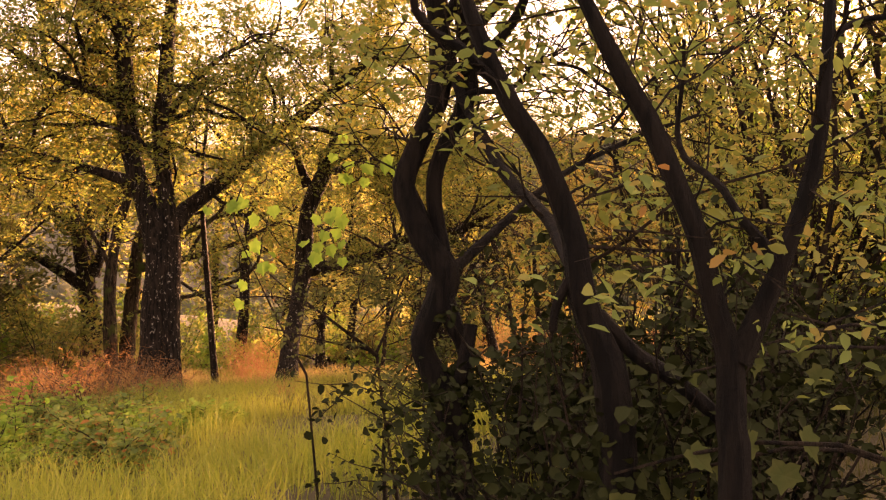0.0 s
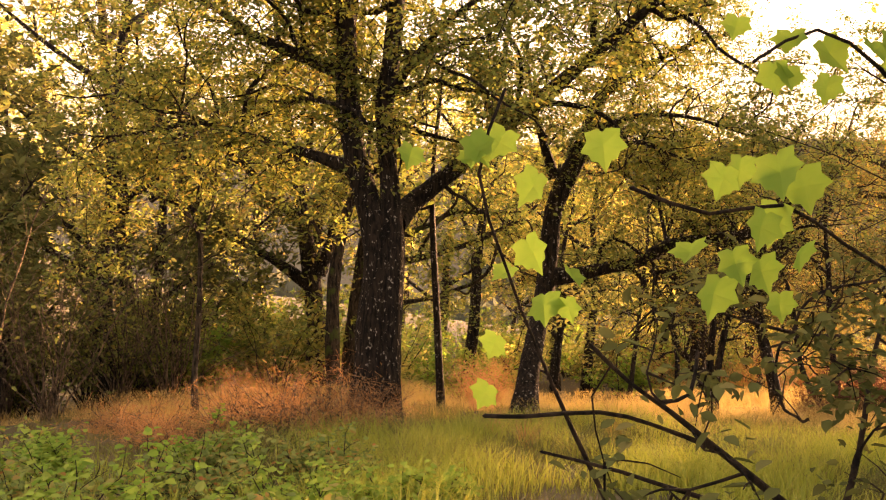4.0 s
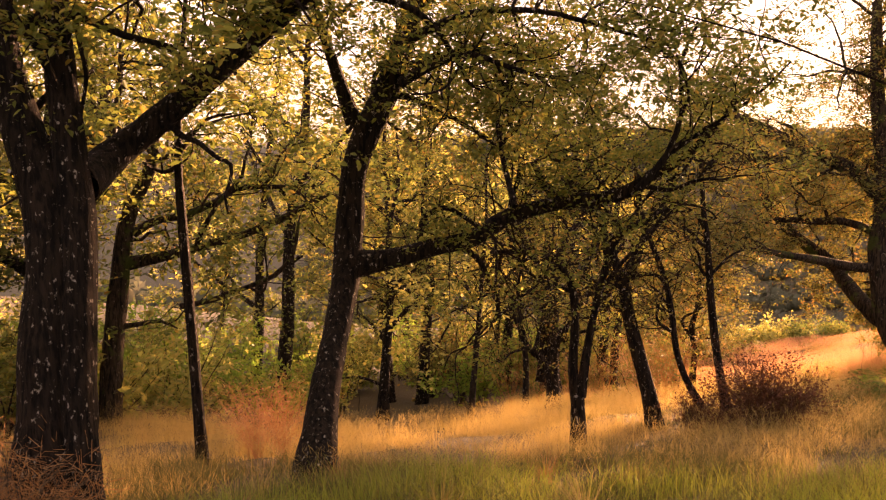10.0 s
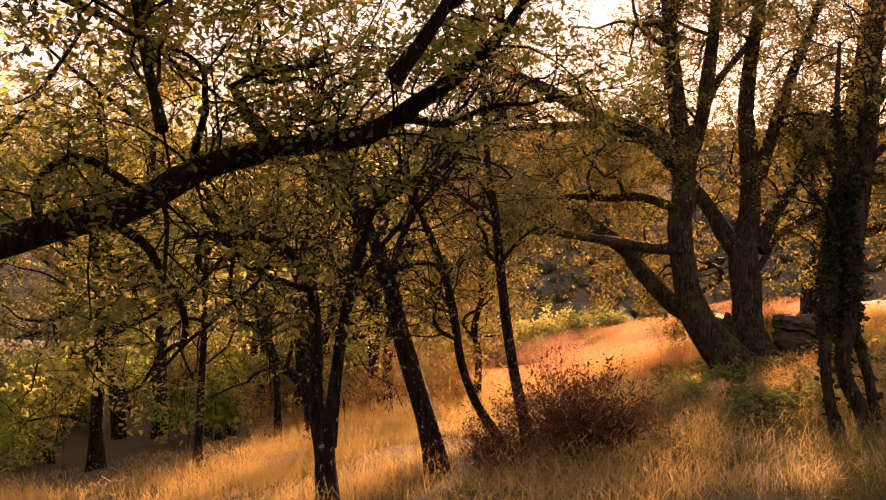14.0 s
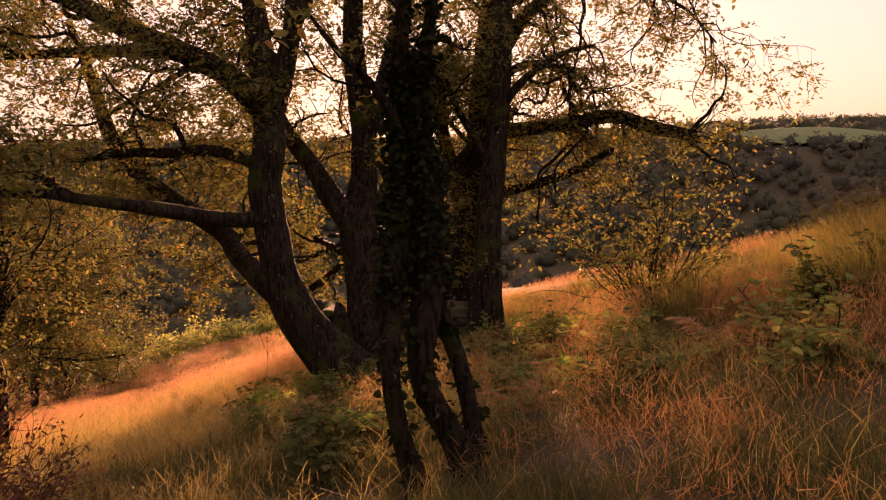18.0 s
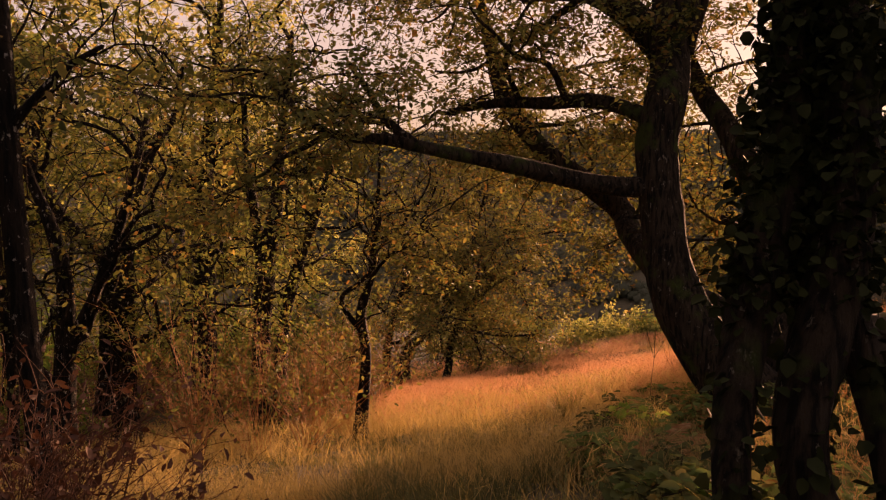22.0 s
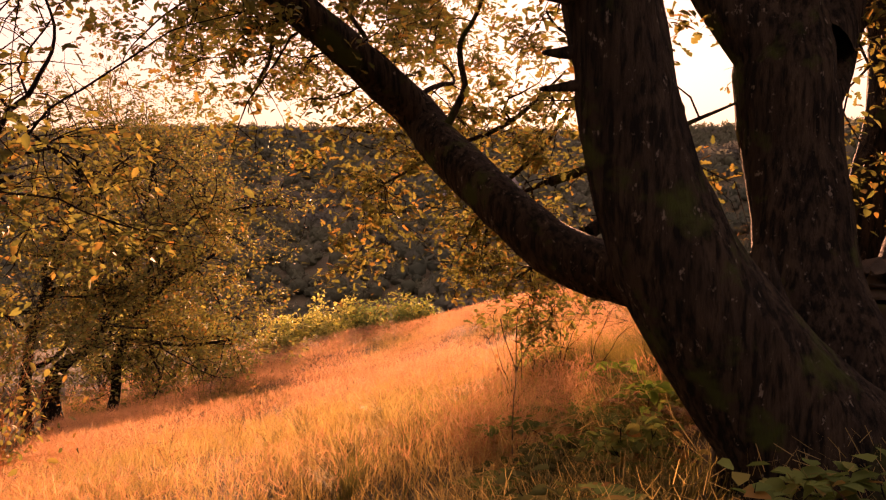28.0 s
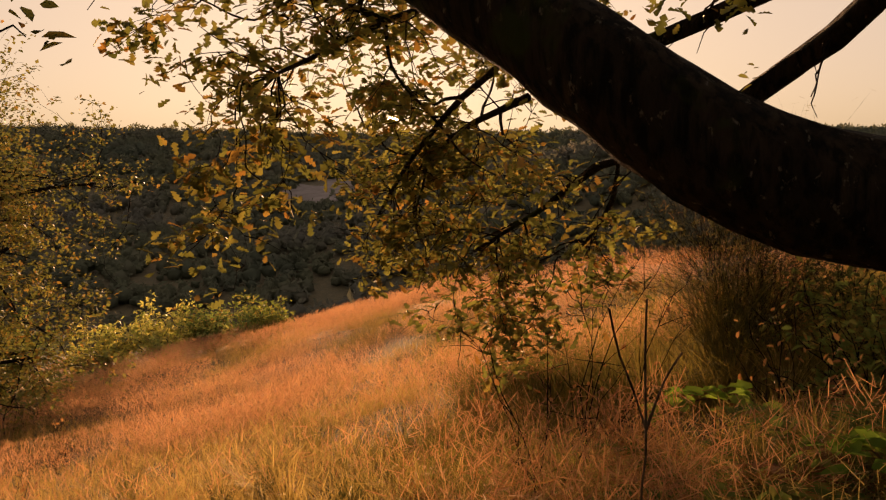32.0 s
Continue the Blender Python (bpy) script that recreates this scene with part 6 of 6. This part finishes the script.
for i, (x, y, h, r) in enumerate([(5.2, 22.9, 0.3, 0.6), (5.9, 22.6, 0.35, 0.6), (5.6, 23.6, 0.32, 0.6), (6.1, 24.9, 0.3, 0.5), (6.6, 24.8, 0.32, 0.5), (7.7, 22.9, 0.45, 0.7), (8.5, 23.3, 0.5, 0.7), (5.0, 19.6, 0.4, 0.6), (5.3, 20.5, 0.45, 0.7), (4.9, 21.2, 0.35, 0.6), (4.7, 18.9, 0.35, 0.5), (5.5, 19.1, 0.35, 0.5), (6.0, 20.4, 0.4, 0.6), (7.0, 18.6, 0.4, 0.6), (8.0, 18.2, 0.5, 0.7), (8.8, 18.2, 0.6, 0.7), (9.4, 19.0, 0.6, 0.7), (8.6, 20.6, 0.45, 0.6), (6.2, 18.0, 0.35, 0.5), (7.3, 17.2, 0.4, 0.6), (8.3, 21.6, 0.5, 0.7), (7.6, 19.6, 0.4, 0.5), (6.3, 22.3, 0.4, 0.6), (7.0, 22.6, 0.45, 0.6), (7.6, 22.3, 0.4, 0.6), (8.1, 23.7, 0.4, 0.5), (7.3, 23.4, 0.35, 0.5), (6.6, 21.4, 0.4, 0.6), (7.7, 21.5, 0.45, 0.6), (6.9, 20.2, 0.45, 0.7), (7.8, 20.8, 0.45, 0.6), (6.3, 19.2, 0.35, 0.6)]):
    shrub("bramble", "trailing bramble with dark and reddish leaves below the oak", x, y, h, r, 22, 800, 0.068, (BRAMBLE_LEAF, THORN_LEAF)[i % 5 in (0, 2, 3)], 1140 + i, "round", group="brambles below the oaks", category="bramble", rise=0.6, flat=0.9)
for i, (x, y, h, r) in enumerate([(-3.9, 12.0, 0.7, 0.6), (-4.3, 11.9, 0.8, 0.9), (-4.9, 12.1, 0.9, 0.9), (-5.4, 11.9, 0.75, 1.0), (-4.0, 11.5, 0.5, 0.7), (-6.3, 11.7, 0.5, 1.0), (-5.5, 12.9, 0.55, 0.9), (-7.2, 12.2, 0.5, 0.9), (-5.8, 10.9, 0.4, 0.8)]):
    shrub("bracken_heap", "collapsed heap of rust-brown bracken and dry stems", x, y, h, r, 70, 2600, 0.10, RUST, 1170 + i, "sliver", DEAD, "bracken heaps", "bracken", 0.5, sub=4)
for i, (x, y, h, r) in enumerate([(-3.2, 15.85, 0.9, 0.5), (-3.55, 16.0, 0.85, 0.5), (-8.2, 17.2, 0.8, 0.4), (-7.4, 16.6, 0.6, 0.4), (6.9, 26.2, 0.45, 0.35), (6.2, 26.0, 0.4, 0.35), (5.1, 21.0, 0.35, 0.4)]):
    shrub("bracken", "upright orange-red dead bracken clump", x, y, h, r, 44, 2000, 0.07, RUST, 1190 + i, "sliver", RUST, "dead bracken", "bracken", 1.0, sub=5, thick=0.28)
shrub("rusty_bush", "dense dark reddish-brown twiggy bush below saplings", 2.35, 18.2, 0.95, 1.0, 320, 5000, 0.035, RUST_DARK, 1200, "oval", RUST_DARK, sub=6, thick=0.5)
shrub("rusty_bush", "dense dark reddish-brown twiggy bush below saplings", 1.6, 18.5, 0.5, 0.6, 140, 1500, 0.035, RUST_DARK, 1201, "oval", RUST_DARK, sub=6, thick=0.5)
for i, (x, y) in enumerate([(1.2, 27.3), (0.4, 27.6), (-0.3, 27.0), (2.0, 27.6), (1.9, 29.4), (0.9, 26.4), (-0.9, 25.6), (2.4, 24.9), (2.3, 25.6), (2.7, 26.9), (2.0, 24.3), (2.5, 28.1), (2.9, 29.6), (1.6, 23.6), (2.6, 31.0)]):
    shrub("reddish_scrub", "thin reddish twiggy scrub at the wood edge", x, y, 1.5, 0.6, 26, 420, 0.05, OAK_BROWN, 1210 + i, "oval", RUST, "reddish scrub", "shrub", sub=5, thick=0.5)
for i, (x, y, h) in enumerate([(6.1, 34.4, 0.75), (5.95, 34.1, 0.5), (4.4, 29.4, 0.35), (7.4, 27.15, 0.95), (7.9, 26.4, 0.6), (6.8, 26.8, 0.7), (7.2, 22.4, 0.5), (5.2, 30.5, 0.4)]):
    shrub("dry_stalk", "dry brown branching weed stalk standing in grass", x, y, h, h * 0.3, 6, 60, 0.03, RUST, 1230 + i, "oval", TWIG, "dry stalks", "plant", 1.0, sub=5, thick=0.55)
for i, (x, y, h) in enumerate([(6.3, 22.2, 0.35), (6.7, 21.9, 0.4), (7.3, 22.1, 0.35), (5.9, 21.6, 0.3), (6.9, 25.7, 0.3), (7.15, 25.75, 0.35), (7.0, 23.0, 0.35)]):
    shrub("leafy_weed", "small green leafy weed", x, y, h, 0.18, 9, 60, 0.05, BRAMBLE_LEAF, 1250 + i, "round", GRASS_GREEN, "leafy weeds", "plant", 1.0, thick=0.5)
for i, (x, y, h, r) in enumerate([(6.6, 21.8, 0.4, 0.3), (7.0, 21.5, 0.35, 0.3), (7.5, 21.9, 0.35, 0.3)]):
    shrub("grass_tussock", "bleached dry grass tussock", x, y, h, r, 160, 300, 0.06, GRASS_DRY, 1270 + i, "sliver", GRASS_DRY, "tussocks", "grass", 1.0, sub=0, thick=0.25)
for i, (x, y) in enumerate([(2.1, 23.2), (2.4, 22.4), (1.8, 22.0), (-5.7, 11.2)]):
    shrub("fallen_twigs", "tangle of fallen dead twigs on the grass", x, y, 0.3, 0.6, 12, 0, 0.03, RUST, 1280 + i, "oval", DEAD, "fallen twigs", "branch", 0.35, sub=5, thick=0.8)
for i, (x, y, h) in enumerate([(9.6, 18.6, 0.8), (10.4, 19.4, 0.9), (11.4, 20.2, 0.9), (9.0, 19.6, 0.6)]):
    shrub("broom_clump", "olive-gold broom clump on the mound", x, y, h, 0.8, 160, 1500, 0.05, GRASS_GOLD, 1290 + i, "sliver", GRASS_GOLD, "broom on the mound", "bush", 1.0, sub=5, thick=0.35)


def maple_leaf():
    """A five-lobed leaf blade, one unit long."""
    half = [(0.10, -0.03), (0.40, 0.0), (0.37, 0.2), (0.54, 0.44), (0.36, 0.52), (0.29, 0.68), (0.15, 0.72), (0.0, 1.0)]
    pts = [(0.0, 0.06)] + half + [(-x, y) for x, y in half[-2::-1]]
    bm = bmesh.new()
    vs = [bm.verts.new((x, y, -0.10 * y * y - 0.22 * abs(x))) for x, y in pts]
    hub = bm.verts.new((0, 0.38, 0.03))
    for a, b in zip(vs, vs[1:] + vs[:1]):
        bm.faces.new((hub, a, b))
    me = bpy.data.meshes.new("leaf")
    bm.to_mesh(me)
    bm.free()
    me.materials.append(GREEN_LEAF)
    return me


blade = maple_leaf()
g = np.random.default_rng(41)
for kind, p in maple_spray["paths"]:
    if kind != "stem":
        continue
    for i in np.linspace(len(p) * 0.4, len(p) - 1, 12).astype(int):
        ob = new("leaf", blade)
        ob.parent = maple_spray["ob"]
        ob.matrix_parent_inverse = Matrix.Translation(-Vector(maple_spray["ob"].location))
        off = Vector(g.normal(size=3) * 0.06)
        ob.matrix_basis = Matrix.Translation(Vector(p[i, :3]) + off) @ pose(0, 0, 0, g.uniform(-150, -60), g.uniform(-35, 35), g.uniform(-50, 50)) @ Matrix.Scale(g.uniform(0.05, 0.08), 4)

# broad-leaved shoots close beside the start
g = np.random.default_rng(47)
broad = blade.copy()
broad.materials.clear()
broad.materials.append(THORN_LEAF)
for y, z, x0, x1 in [(1.92, 0.70, 0.98, 0.36), (2.0, 0.66, 1.02, 0.5), (2.33, 0.82, 1.3, 0.62), (2.42, 0.86, 1.35, 0.8)]:
    shoot = tree("broad_leaved_shoot", x0 + 0.1, y, "arching shoot with large grey-green drooping leaves", TWIG, 48, "shoots beside the start", "sapling")
    limb(shoot, "stem", (x0 + 0.1, y, gz(x0 + 0.1, y) - 0.05, 0.008), (x0 + 0.06, y, z - 0.25, 0.007), (x0, y, z, 0.006), ((x0 + x1) / 2, y, z + 0.05, 0.005), (x1, y, z - 0.02, 0.003))
    p = shoot["paths"][0][1]
    for i in np.linspace(len(p) * 0.45, len(p) - 1, 8).astype(int):
        ob = new("leaf", broad)
        ob.parent = shoot["ob"]
        ob.matrix_parent_inverse = Matrix.Translation(-Vector(shoot["ob"].location))
        ob.matrix_basis = Matrix.Translation(Vector(p[i, :3]) + Vector(g.normal(size=3) * 0.03)) @ pose(0, 0, 0, g.uniform(-130, -70), g.uniform(-25, 25), g.uniform(-60, 60)) @ Matrix.Scale(g.uniform(0.06, 0.085), 4)

# ---- ferns, herbs, tussocks and bramble canes ----


def frond_mesh(length, pairs, mat, seed):
    """One arching fern frond: a midrib with tapering leaflets on both sides."""
    g = np.random.default_rng(seed)
    s = np.linspace(0, 1, 14)
    rib = np.stack([length * s * 0.9, np.zeros(14), length * (0.75 * s - 0.72 * s * s), 0.004 * (1.1 - s)], 1)
    v, f, _ = tube(rib, 3)
    items = [(v, f)]
    for k in range(pairs):
        t = 0.22 + 0.76 * k / (pairs - 1)
        c = np.array([np.interp(t, s, rib[:, j]) for j in range(3)])
        w = length * 0.30 * (1 - t) ** 0.7 * min(1.0, (t - 0.1) * 5) * g.uniform(0.8, 1.1) + 0.012
        for sd in (-1, 1):
            tip = c + np.array([w * 0.35, sd * w, -w * g.uniform(0.05, 0.35)])
            mid = (c + tip) / 2 + np.array([0, 0, w * 0.06])
            b = np.array([length * 0.013, 0, 0])
            items.append((np.array([c - b * 0.6, c + b * 0.6, mid + b, tip, mid - b]), np.array([(0, 1, 2, 4), (4, 2, 3, 3)])))
    v, f = join(items)
    me = raw_mesh("frond", v, f)
    me.materials.append(mat)
    return me


FRONDS = [frond_mesh(L, 24, m, 60 + i) for i, (L, m) in enumerate([(0.5, BRAMBLE_LEAF), (0.5, RUST), (0.6, BRAMBLE_LEAF), (0.4, RUST)])]


def fern(x, y, n, seed, dead):
    g = np.random.default_rng(seed)
    ob = thing("fern", (x, y, gz(x, y)), "withered rust-red bracken fern" if dead else "green bracken fern turning brown at its tips", "fern", "ferns")
    for k in range(n):
        me = FRONDS[int(g.integers(2)) * 2 + (1 if dead else 0)]
        fr = new("frond", me)
        fr.parent = ob
        fr.matrix_basis = pose(0, 0, -0.02, g.uniform(-15, 15), g.uniform(-32, 4), 360 * k / n + g.uniform(-25, 25)) @ Matrix.Scale(g.uniform(0.7, 1.15), 4)


for i, (x, y) in enumerate([(6.75, 25.35), (7.15, 25.55), (6.45, 25.75), (7.5, 25.9), (7.9, 26.1), (6.95, 26.0), (8.2, 25.7), (7.3, 25.15), (5.9, 25.0), (6.3, 24.75), (5.6, 22.9), (5.2, 22.4),
                            (5.4, 21.7), (6.2, 21.2), (6.9, 19.6), (7.5, 20.4), (8.2, 22.9), (7.9, 23.3), (8.9, 22.6), (6.1, 18.9), (5.6, 18.6), (7.9, 18.9), (8.7, 19.6), (5.0, 20.0)]):
    fern(x, y, 6 + i % 4, 1400 + i, i % 5 in (1, 2, 4))


def herb(x, y, h, seed, label, mat=BRAMBLE_LEAF):
    """An upright stem set all round with narrow leaves."""
    g = np.random.default_rng(seed)
    z = gz(x, y) - 0.02
    ob = thing("leafy_herb", (x, y, z), label, "plant", "herbs below the oak")
    st = twig_path(g, np.array([x, y, z]), np.array([g.normal() * 0.1, g.normal() * 0.1, 1.0]), h, 0.004, 8, 0.06)
    v, f, _ = tube(st, 4)
    part("stem", raw_mesh("stem", v, f), GRASS_DULL, ob)
    pts = []
    for q in np.linspace(0.15, 1, int(h * 75)):
        pts.append([np.interp(q, np.linspace(0, 1, 9), st[:, j]) for j in range(3)])
    v, f = leaves(np.array(pts), 0.055, "oval", g, 0.15, 0.25, 0.7)
    part("foliage", raw_mesh("foliage", v, f), mat, ob)


for i, (x, y, h) in enumerate([(6.05, 22.7, 0.42), (6.2, 22.55, 0.5), (6.35, 22.8, 0.38), (6.5, 22.5, 0.46), (6.75, 22.65, 0.4), (5.8, 22.4, 0.4), (7.8, 22.9, 0.5), (8.0, 23.3, 0.55), (8.3, 23.1, 0.6), (8.5, 23.5, 0.6), (7.5, 22.7, 0.45),
                               (8.7, 22.9, 0.5), (7.2, 25.4, 0.35), (7.6, 25.5, 0.4), (8.0, 25.9, 0.5), (6.0, 22.2, 0.35), (5.5, 20.9, 0.35), (6.6, 20.8, 0.4), (7.2, 19.3, 0.4), (6.4, 18.4, 0.35)]):
    herb(x, y, h, 1450 + i, "upright green herb with many narrow leaves")


def tussock(x, y, h, blades, seed, mat, label):
    """Long blades arching out from one foot."""
    g = np.random.default_rng(seed)
    z = gz(x, y) - 0.02
    ob = thing("grass_tussock", (x, y, z), label, "grass", "tussocks")
    s = np.linspace(0, 1, 6)[None, :, None]
    a = g.random(blades) * 6.283
    out = np.stack([np.cos(a), np.sin(a), np.zeros(blades)], 1)
    side = np.stack([-np.sin(a), np.cos(a), np.zeros(blades)], 1) * 0.0034
    hh = h * g.uniform(0.6, 1.15, blades)
    reach = hh * g.uniform(0.15, 0.9, blades)
    base = np.array([x, y, z]) + out * 0.06 * g.random(blades)[:, None]
    c = base[:, None] + out[:, None] * (reach[:, None, None] * s ** 1.8) + np.array([0, 0, 1.0]) * (hh[:, None, None] * (s - 0.35 * s ** 2.5))
    w = side[:, None] * (1.05 - s)
    v = np.stack([c - w, c + w], 2).reshape(-1, 3)
    o = (np.arange(blades) * 12)[:, None] + np.arange(5)[None] * 2
    f = np.stack([o, o + 1, o + 3, o + 2], -1).reshape(-1, 4)
    tagged(part("tuft", raw_mesh("tuft", v, f), mat, ob), kind="stuff")


spread = np.random.default_rng(91)
SPOTS = [(6.7, 22.3), (7.1, 22.0), (7.5, 22.4), (7.3, 21.6), (8.0, 22.1), (6.9, 21.2)]
SPOTS += [(spread.uniform(5.0, 10.5), spread.uniform(15.8, 21.5)) for _ in range(46)]
SPOTS += [(spread.uniform(5.2, 8.8), spread.uniform(25.6, 29.5)) for _ in range(30)]
SPOTS += [(spread.uniform(-4.5, 2.5), spread.uniform(10.5, 15.5)) for _ in range(26)]
for i, (x, y) in enumerate(SPOTS):
    if abs(x - np.interp(y, [9.1, 13.4, 18], [-0.45, 2.6, 3.8])) < 0.9 and y < 16:
        continue
    tussock(x, y, spread.uniform(0.3, 0.6), 95, 1500 + i, (GRASS_DRY, GRASS_DULL, GRASS_GOLD, RUST)[i % 4],
            ("bleached dry grass tussock with arching blades", "dull green grass tussock with arching blades", "olive-gold grass tussock with arching blades", "rusty grass tussock with arching blades")[i % 4])


def cane(x, y, reach, turn, seed):
    """An arching bramble cane with leaves in threes."""
    g = np.random.default_rng(seed)
    z = gz(x, y)
    ob = thing("bramble_cane", (x, y, z), "arching bramble cane with large toothed green leaves", "bramble", "bramble canes")
    d = np.array([math.cos(turn), math.sin(turn)])
    s = np.linspace(0, 1, 9)
    st = np.stack([x + d[0] * reach * s, y + d[1] * reach * s, np.maximum(z + reach * (1.1 * s - 1.0 * s * s), ground(x + d[0] * reach * s, y + d[1] * reach * s) + 0.05), 0.005 - 0.003 * s], 1)
    v, f, _ = tube(smooth_path(st, 0.08), 5)
    part("stem", raw_mesh("stem", v, f), RUST_DARK, ob)
    pts = []
    for k in range(1, 9):
        for _ in range(2):
            c = st[k, :3] + np.array([g.normal() * 0.05, g.normal() * 0.05, 0.03])
            pts += [c + np.array([g.normal() * 0.03, g.normal() * 0.03, 0.01]) for _ in range(3)]
    v, f = leaves(np.array(pts), 0.085, "round", g, 0.2, 0.2, 0.85)
    part("foliage", raw_mesh("foliage", v, f), (BRAMBLE_LEAF, GREEN_LEAF, BRAMBLE_LEAF)[seed % 3], ob)


for i, (x, y) in enumerate([(6.2, 25.3), (6.5, 25.45), (6.8, 25.6), (6.9, 25.2), (7.1, 25.7), (7.4, 25.6), (7.6, 26.1), (5.95, 25.1), (6.4, 25.0), (5.7, 23.0), (5.4, 22.6), (5.9, 22.4), (5.2, 21.8), (5.3, 21.2), (5.0, 20.6),
                            (8.2, 23.6), (8.6, 23.2), (8.4, 22.6), (7.9, 22.6), (8.9, 23.4), (9.1, 24.0), (4.9, 19.6), (5.2, 19.2), (5.8, 19.9), (6.6, 19.0), (7.4, 18.4), (8.3, 18.9), (8.0, 20.0), (6.9, 20.7), (9.0, 20.2)]):
    cane(x, y, 0.45 + 0.09 * (i % 4), 2.4 * i, 1600 + i)

# ---- stone block and stump ----


def rough_block(size, seed, cuts=5, amount=0.03):
    g = np.random.default_rng(seed)
    bm = bmesh.new()
    bmesh.ops.create_cube(bm, size=1.0)
    bmesh.ops.subdivide_edges(bm, edges=bm.edges[:], cuts=cuts, use_grid_fill=True)
    for v in bm.verts:
        c = Vector((v.co.x * size[0], v.co.y * size[1], v.co.z * size[2]))
        c -= v.co.normalized() * 0.10 * min(size) * max(0.0, v.co.length - 0.55) * 3
        v.co = c + Vector(g.normal(size=3) * amount * 0.5) + noise.noise_vector(c * 4) * amount
    for f in bm.faces:
        f.smooth = True
    return bm


block = thing("stone_wall_stub", (8.25, 24.4, gz(8.25, 24.4)), "mossy broken stone wall stub beside the oak", "stone")
for i, (dx, dz, w, h) in enumerate([(0, 0.05, 0.95, 0.38), (0.02, 0.40, 0.9, 0.34), (-0.02, 0.64, 0.86, 0.16)]):
    st = part("stone", rough_block((w, 0.6, h), 5 + i, 7, 0.05), STONE, block)
    st.matrix_basis = pose(8.25 + dx, 24.4, gz(8.25, 24.4) + dz + 0.04, 0, 3 * (i - 1), -24)
    st.matrix_parent_inverse = Matrix.Translation(-Vector(block.location))
x, y = 6.68, 23.95
st = thing("tree_stump", (x, y, gz(x, y)), "dark rounded mossy stump between the oak stems", "stump")
bm = bmesh.new()
bmesh.ops.create_uvsphere(bm, u_segments=20, v_segments=12, radius=1.0)
for v in bm.verts:
    v.co = Vector((v.co.x * 0.19, v.co.y * 0.2, v.co.z * 1.0)) * (1 + 0.10 * noise.noise(v.co * 2.3)) + Vector((x, y, gz(x, y) + 0.1))
part("stump_body", bm, BARK_MOSS, st)

# ---- hill pasture and its trees across the valley ----
hx, hy = np.meshgrid(np.linspace(255, 420, 40), np.linspace(205, 330, 30), indexing="ij")
k = ((hx - 334) ** 2 + (hy - 294) ** 2) < 46 ** 2
ii, jj = np.meshgrid(np.arange(39), np.arange(29), indexing="ij")
q = (ii * 30 + jj).ravel()
fq = np.stack([q, q + 30, q + 31, q + 1], -1)
fq = fq[k.ravel()[fq].all(1)]
field = part("hill_pasture", raw_mesh("hill_pasture", np.stack([hx, hy, ground(hx, hy) + 0.25], -1).reshape(-1, 3), fq, True), PASTURE)
hx, hy = np.meshgrid(np.linspace(-1, 1, 24), np.linspace(-1, 1, 12), indexing="ij")
k = (hx ** 2 + hy ** 2).ravel() < 1.0
hx, hy = 190 + hx * 50 * 0.55 + hy * 24 * 0.835, 452 + hx * 50 * 0.835 - hy * 24 * 0.55
ii, jj = np.meshgrid(np.arange(23), np.arange(11), indexing="ij")
q = (ii * 12 + jj).ravel()
fq2 = np.stack([q, q + 1, q + 13, q + 12], -1)
fq2 = fq2[k[fq2].all(1)]
heath = part("heath_clearing", raw_mesh("heath_clearing", np.stack([hx, hy, ground(hx, hy) + 0.5], -1).reshape(-1, 3), fq2, True), HEATH)
tagged(heath, "pale pinkish-brown heath clearing on the far slope", "field", kind="structure")
tagged(field, "pale green pasture on the hill across the valley", "field", kind="structure")

# ---- the low sun itself, far beyond the hills ----
bm = bmesh.new()
bmesh.ops.create_uvsphere(bm, u_segments=24, v_segments=12, radius=24.0)
m, nt, b = material("sun_fire")
b.inputs["Emission Color"].default_value, b.inputs["Emission Strength"].default_value = (1.0, 0.80, 0.42, 1), 40.0
disc = part("sun_disc", bm, m)
disc.location = Vector((math.sin(SUN_AZ), math.cos(SUN_AZ), 0.020)) * 4200
tagged(disc, "glowing low evening sun disc over the hills", "sun", kind="structure")
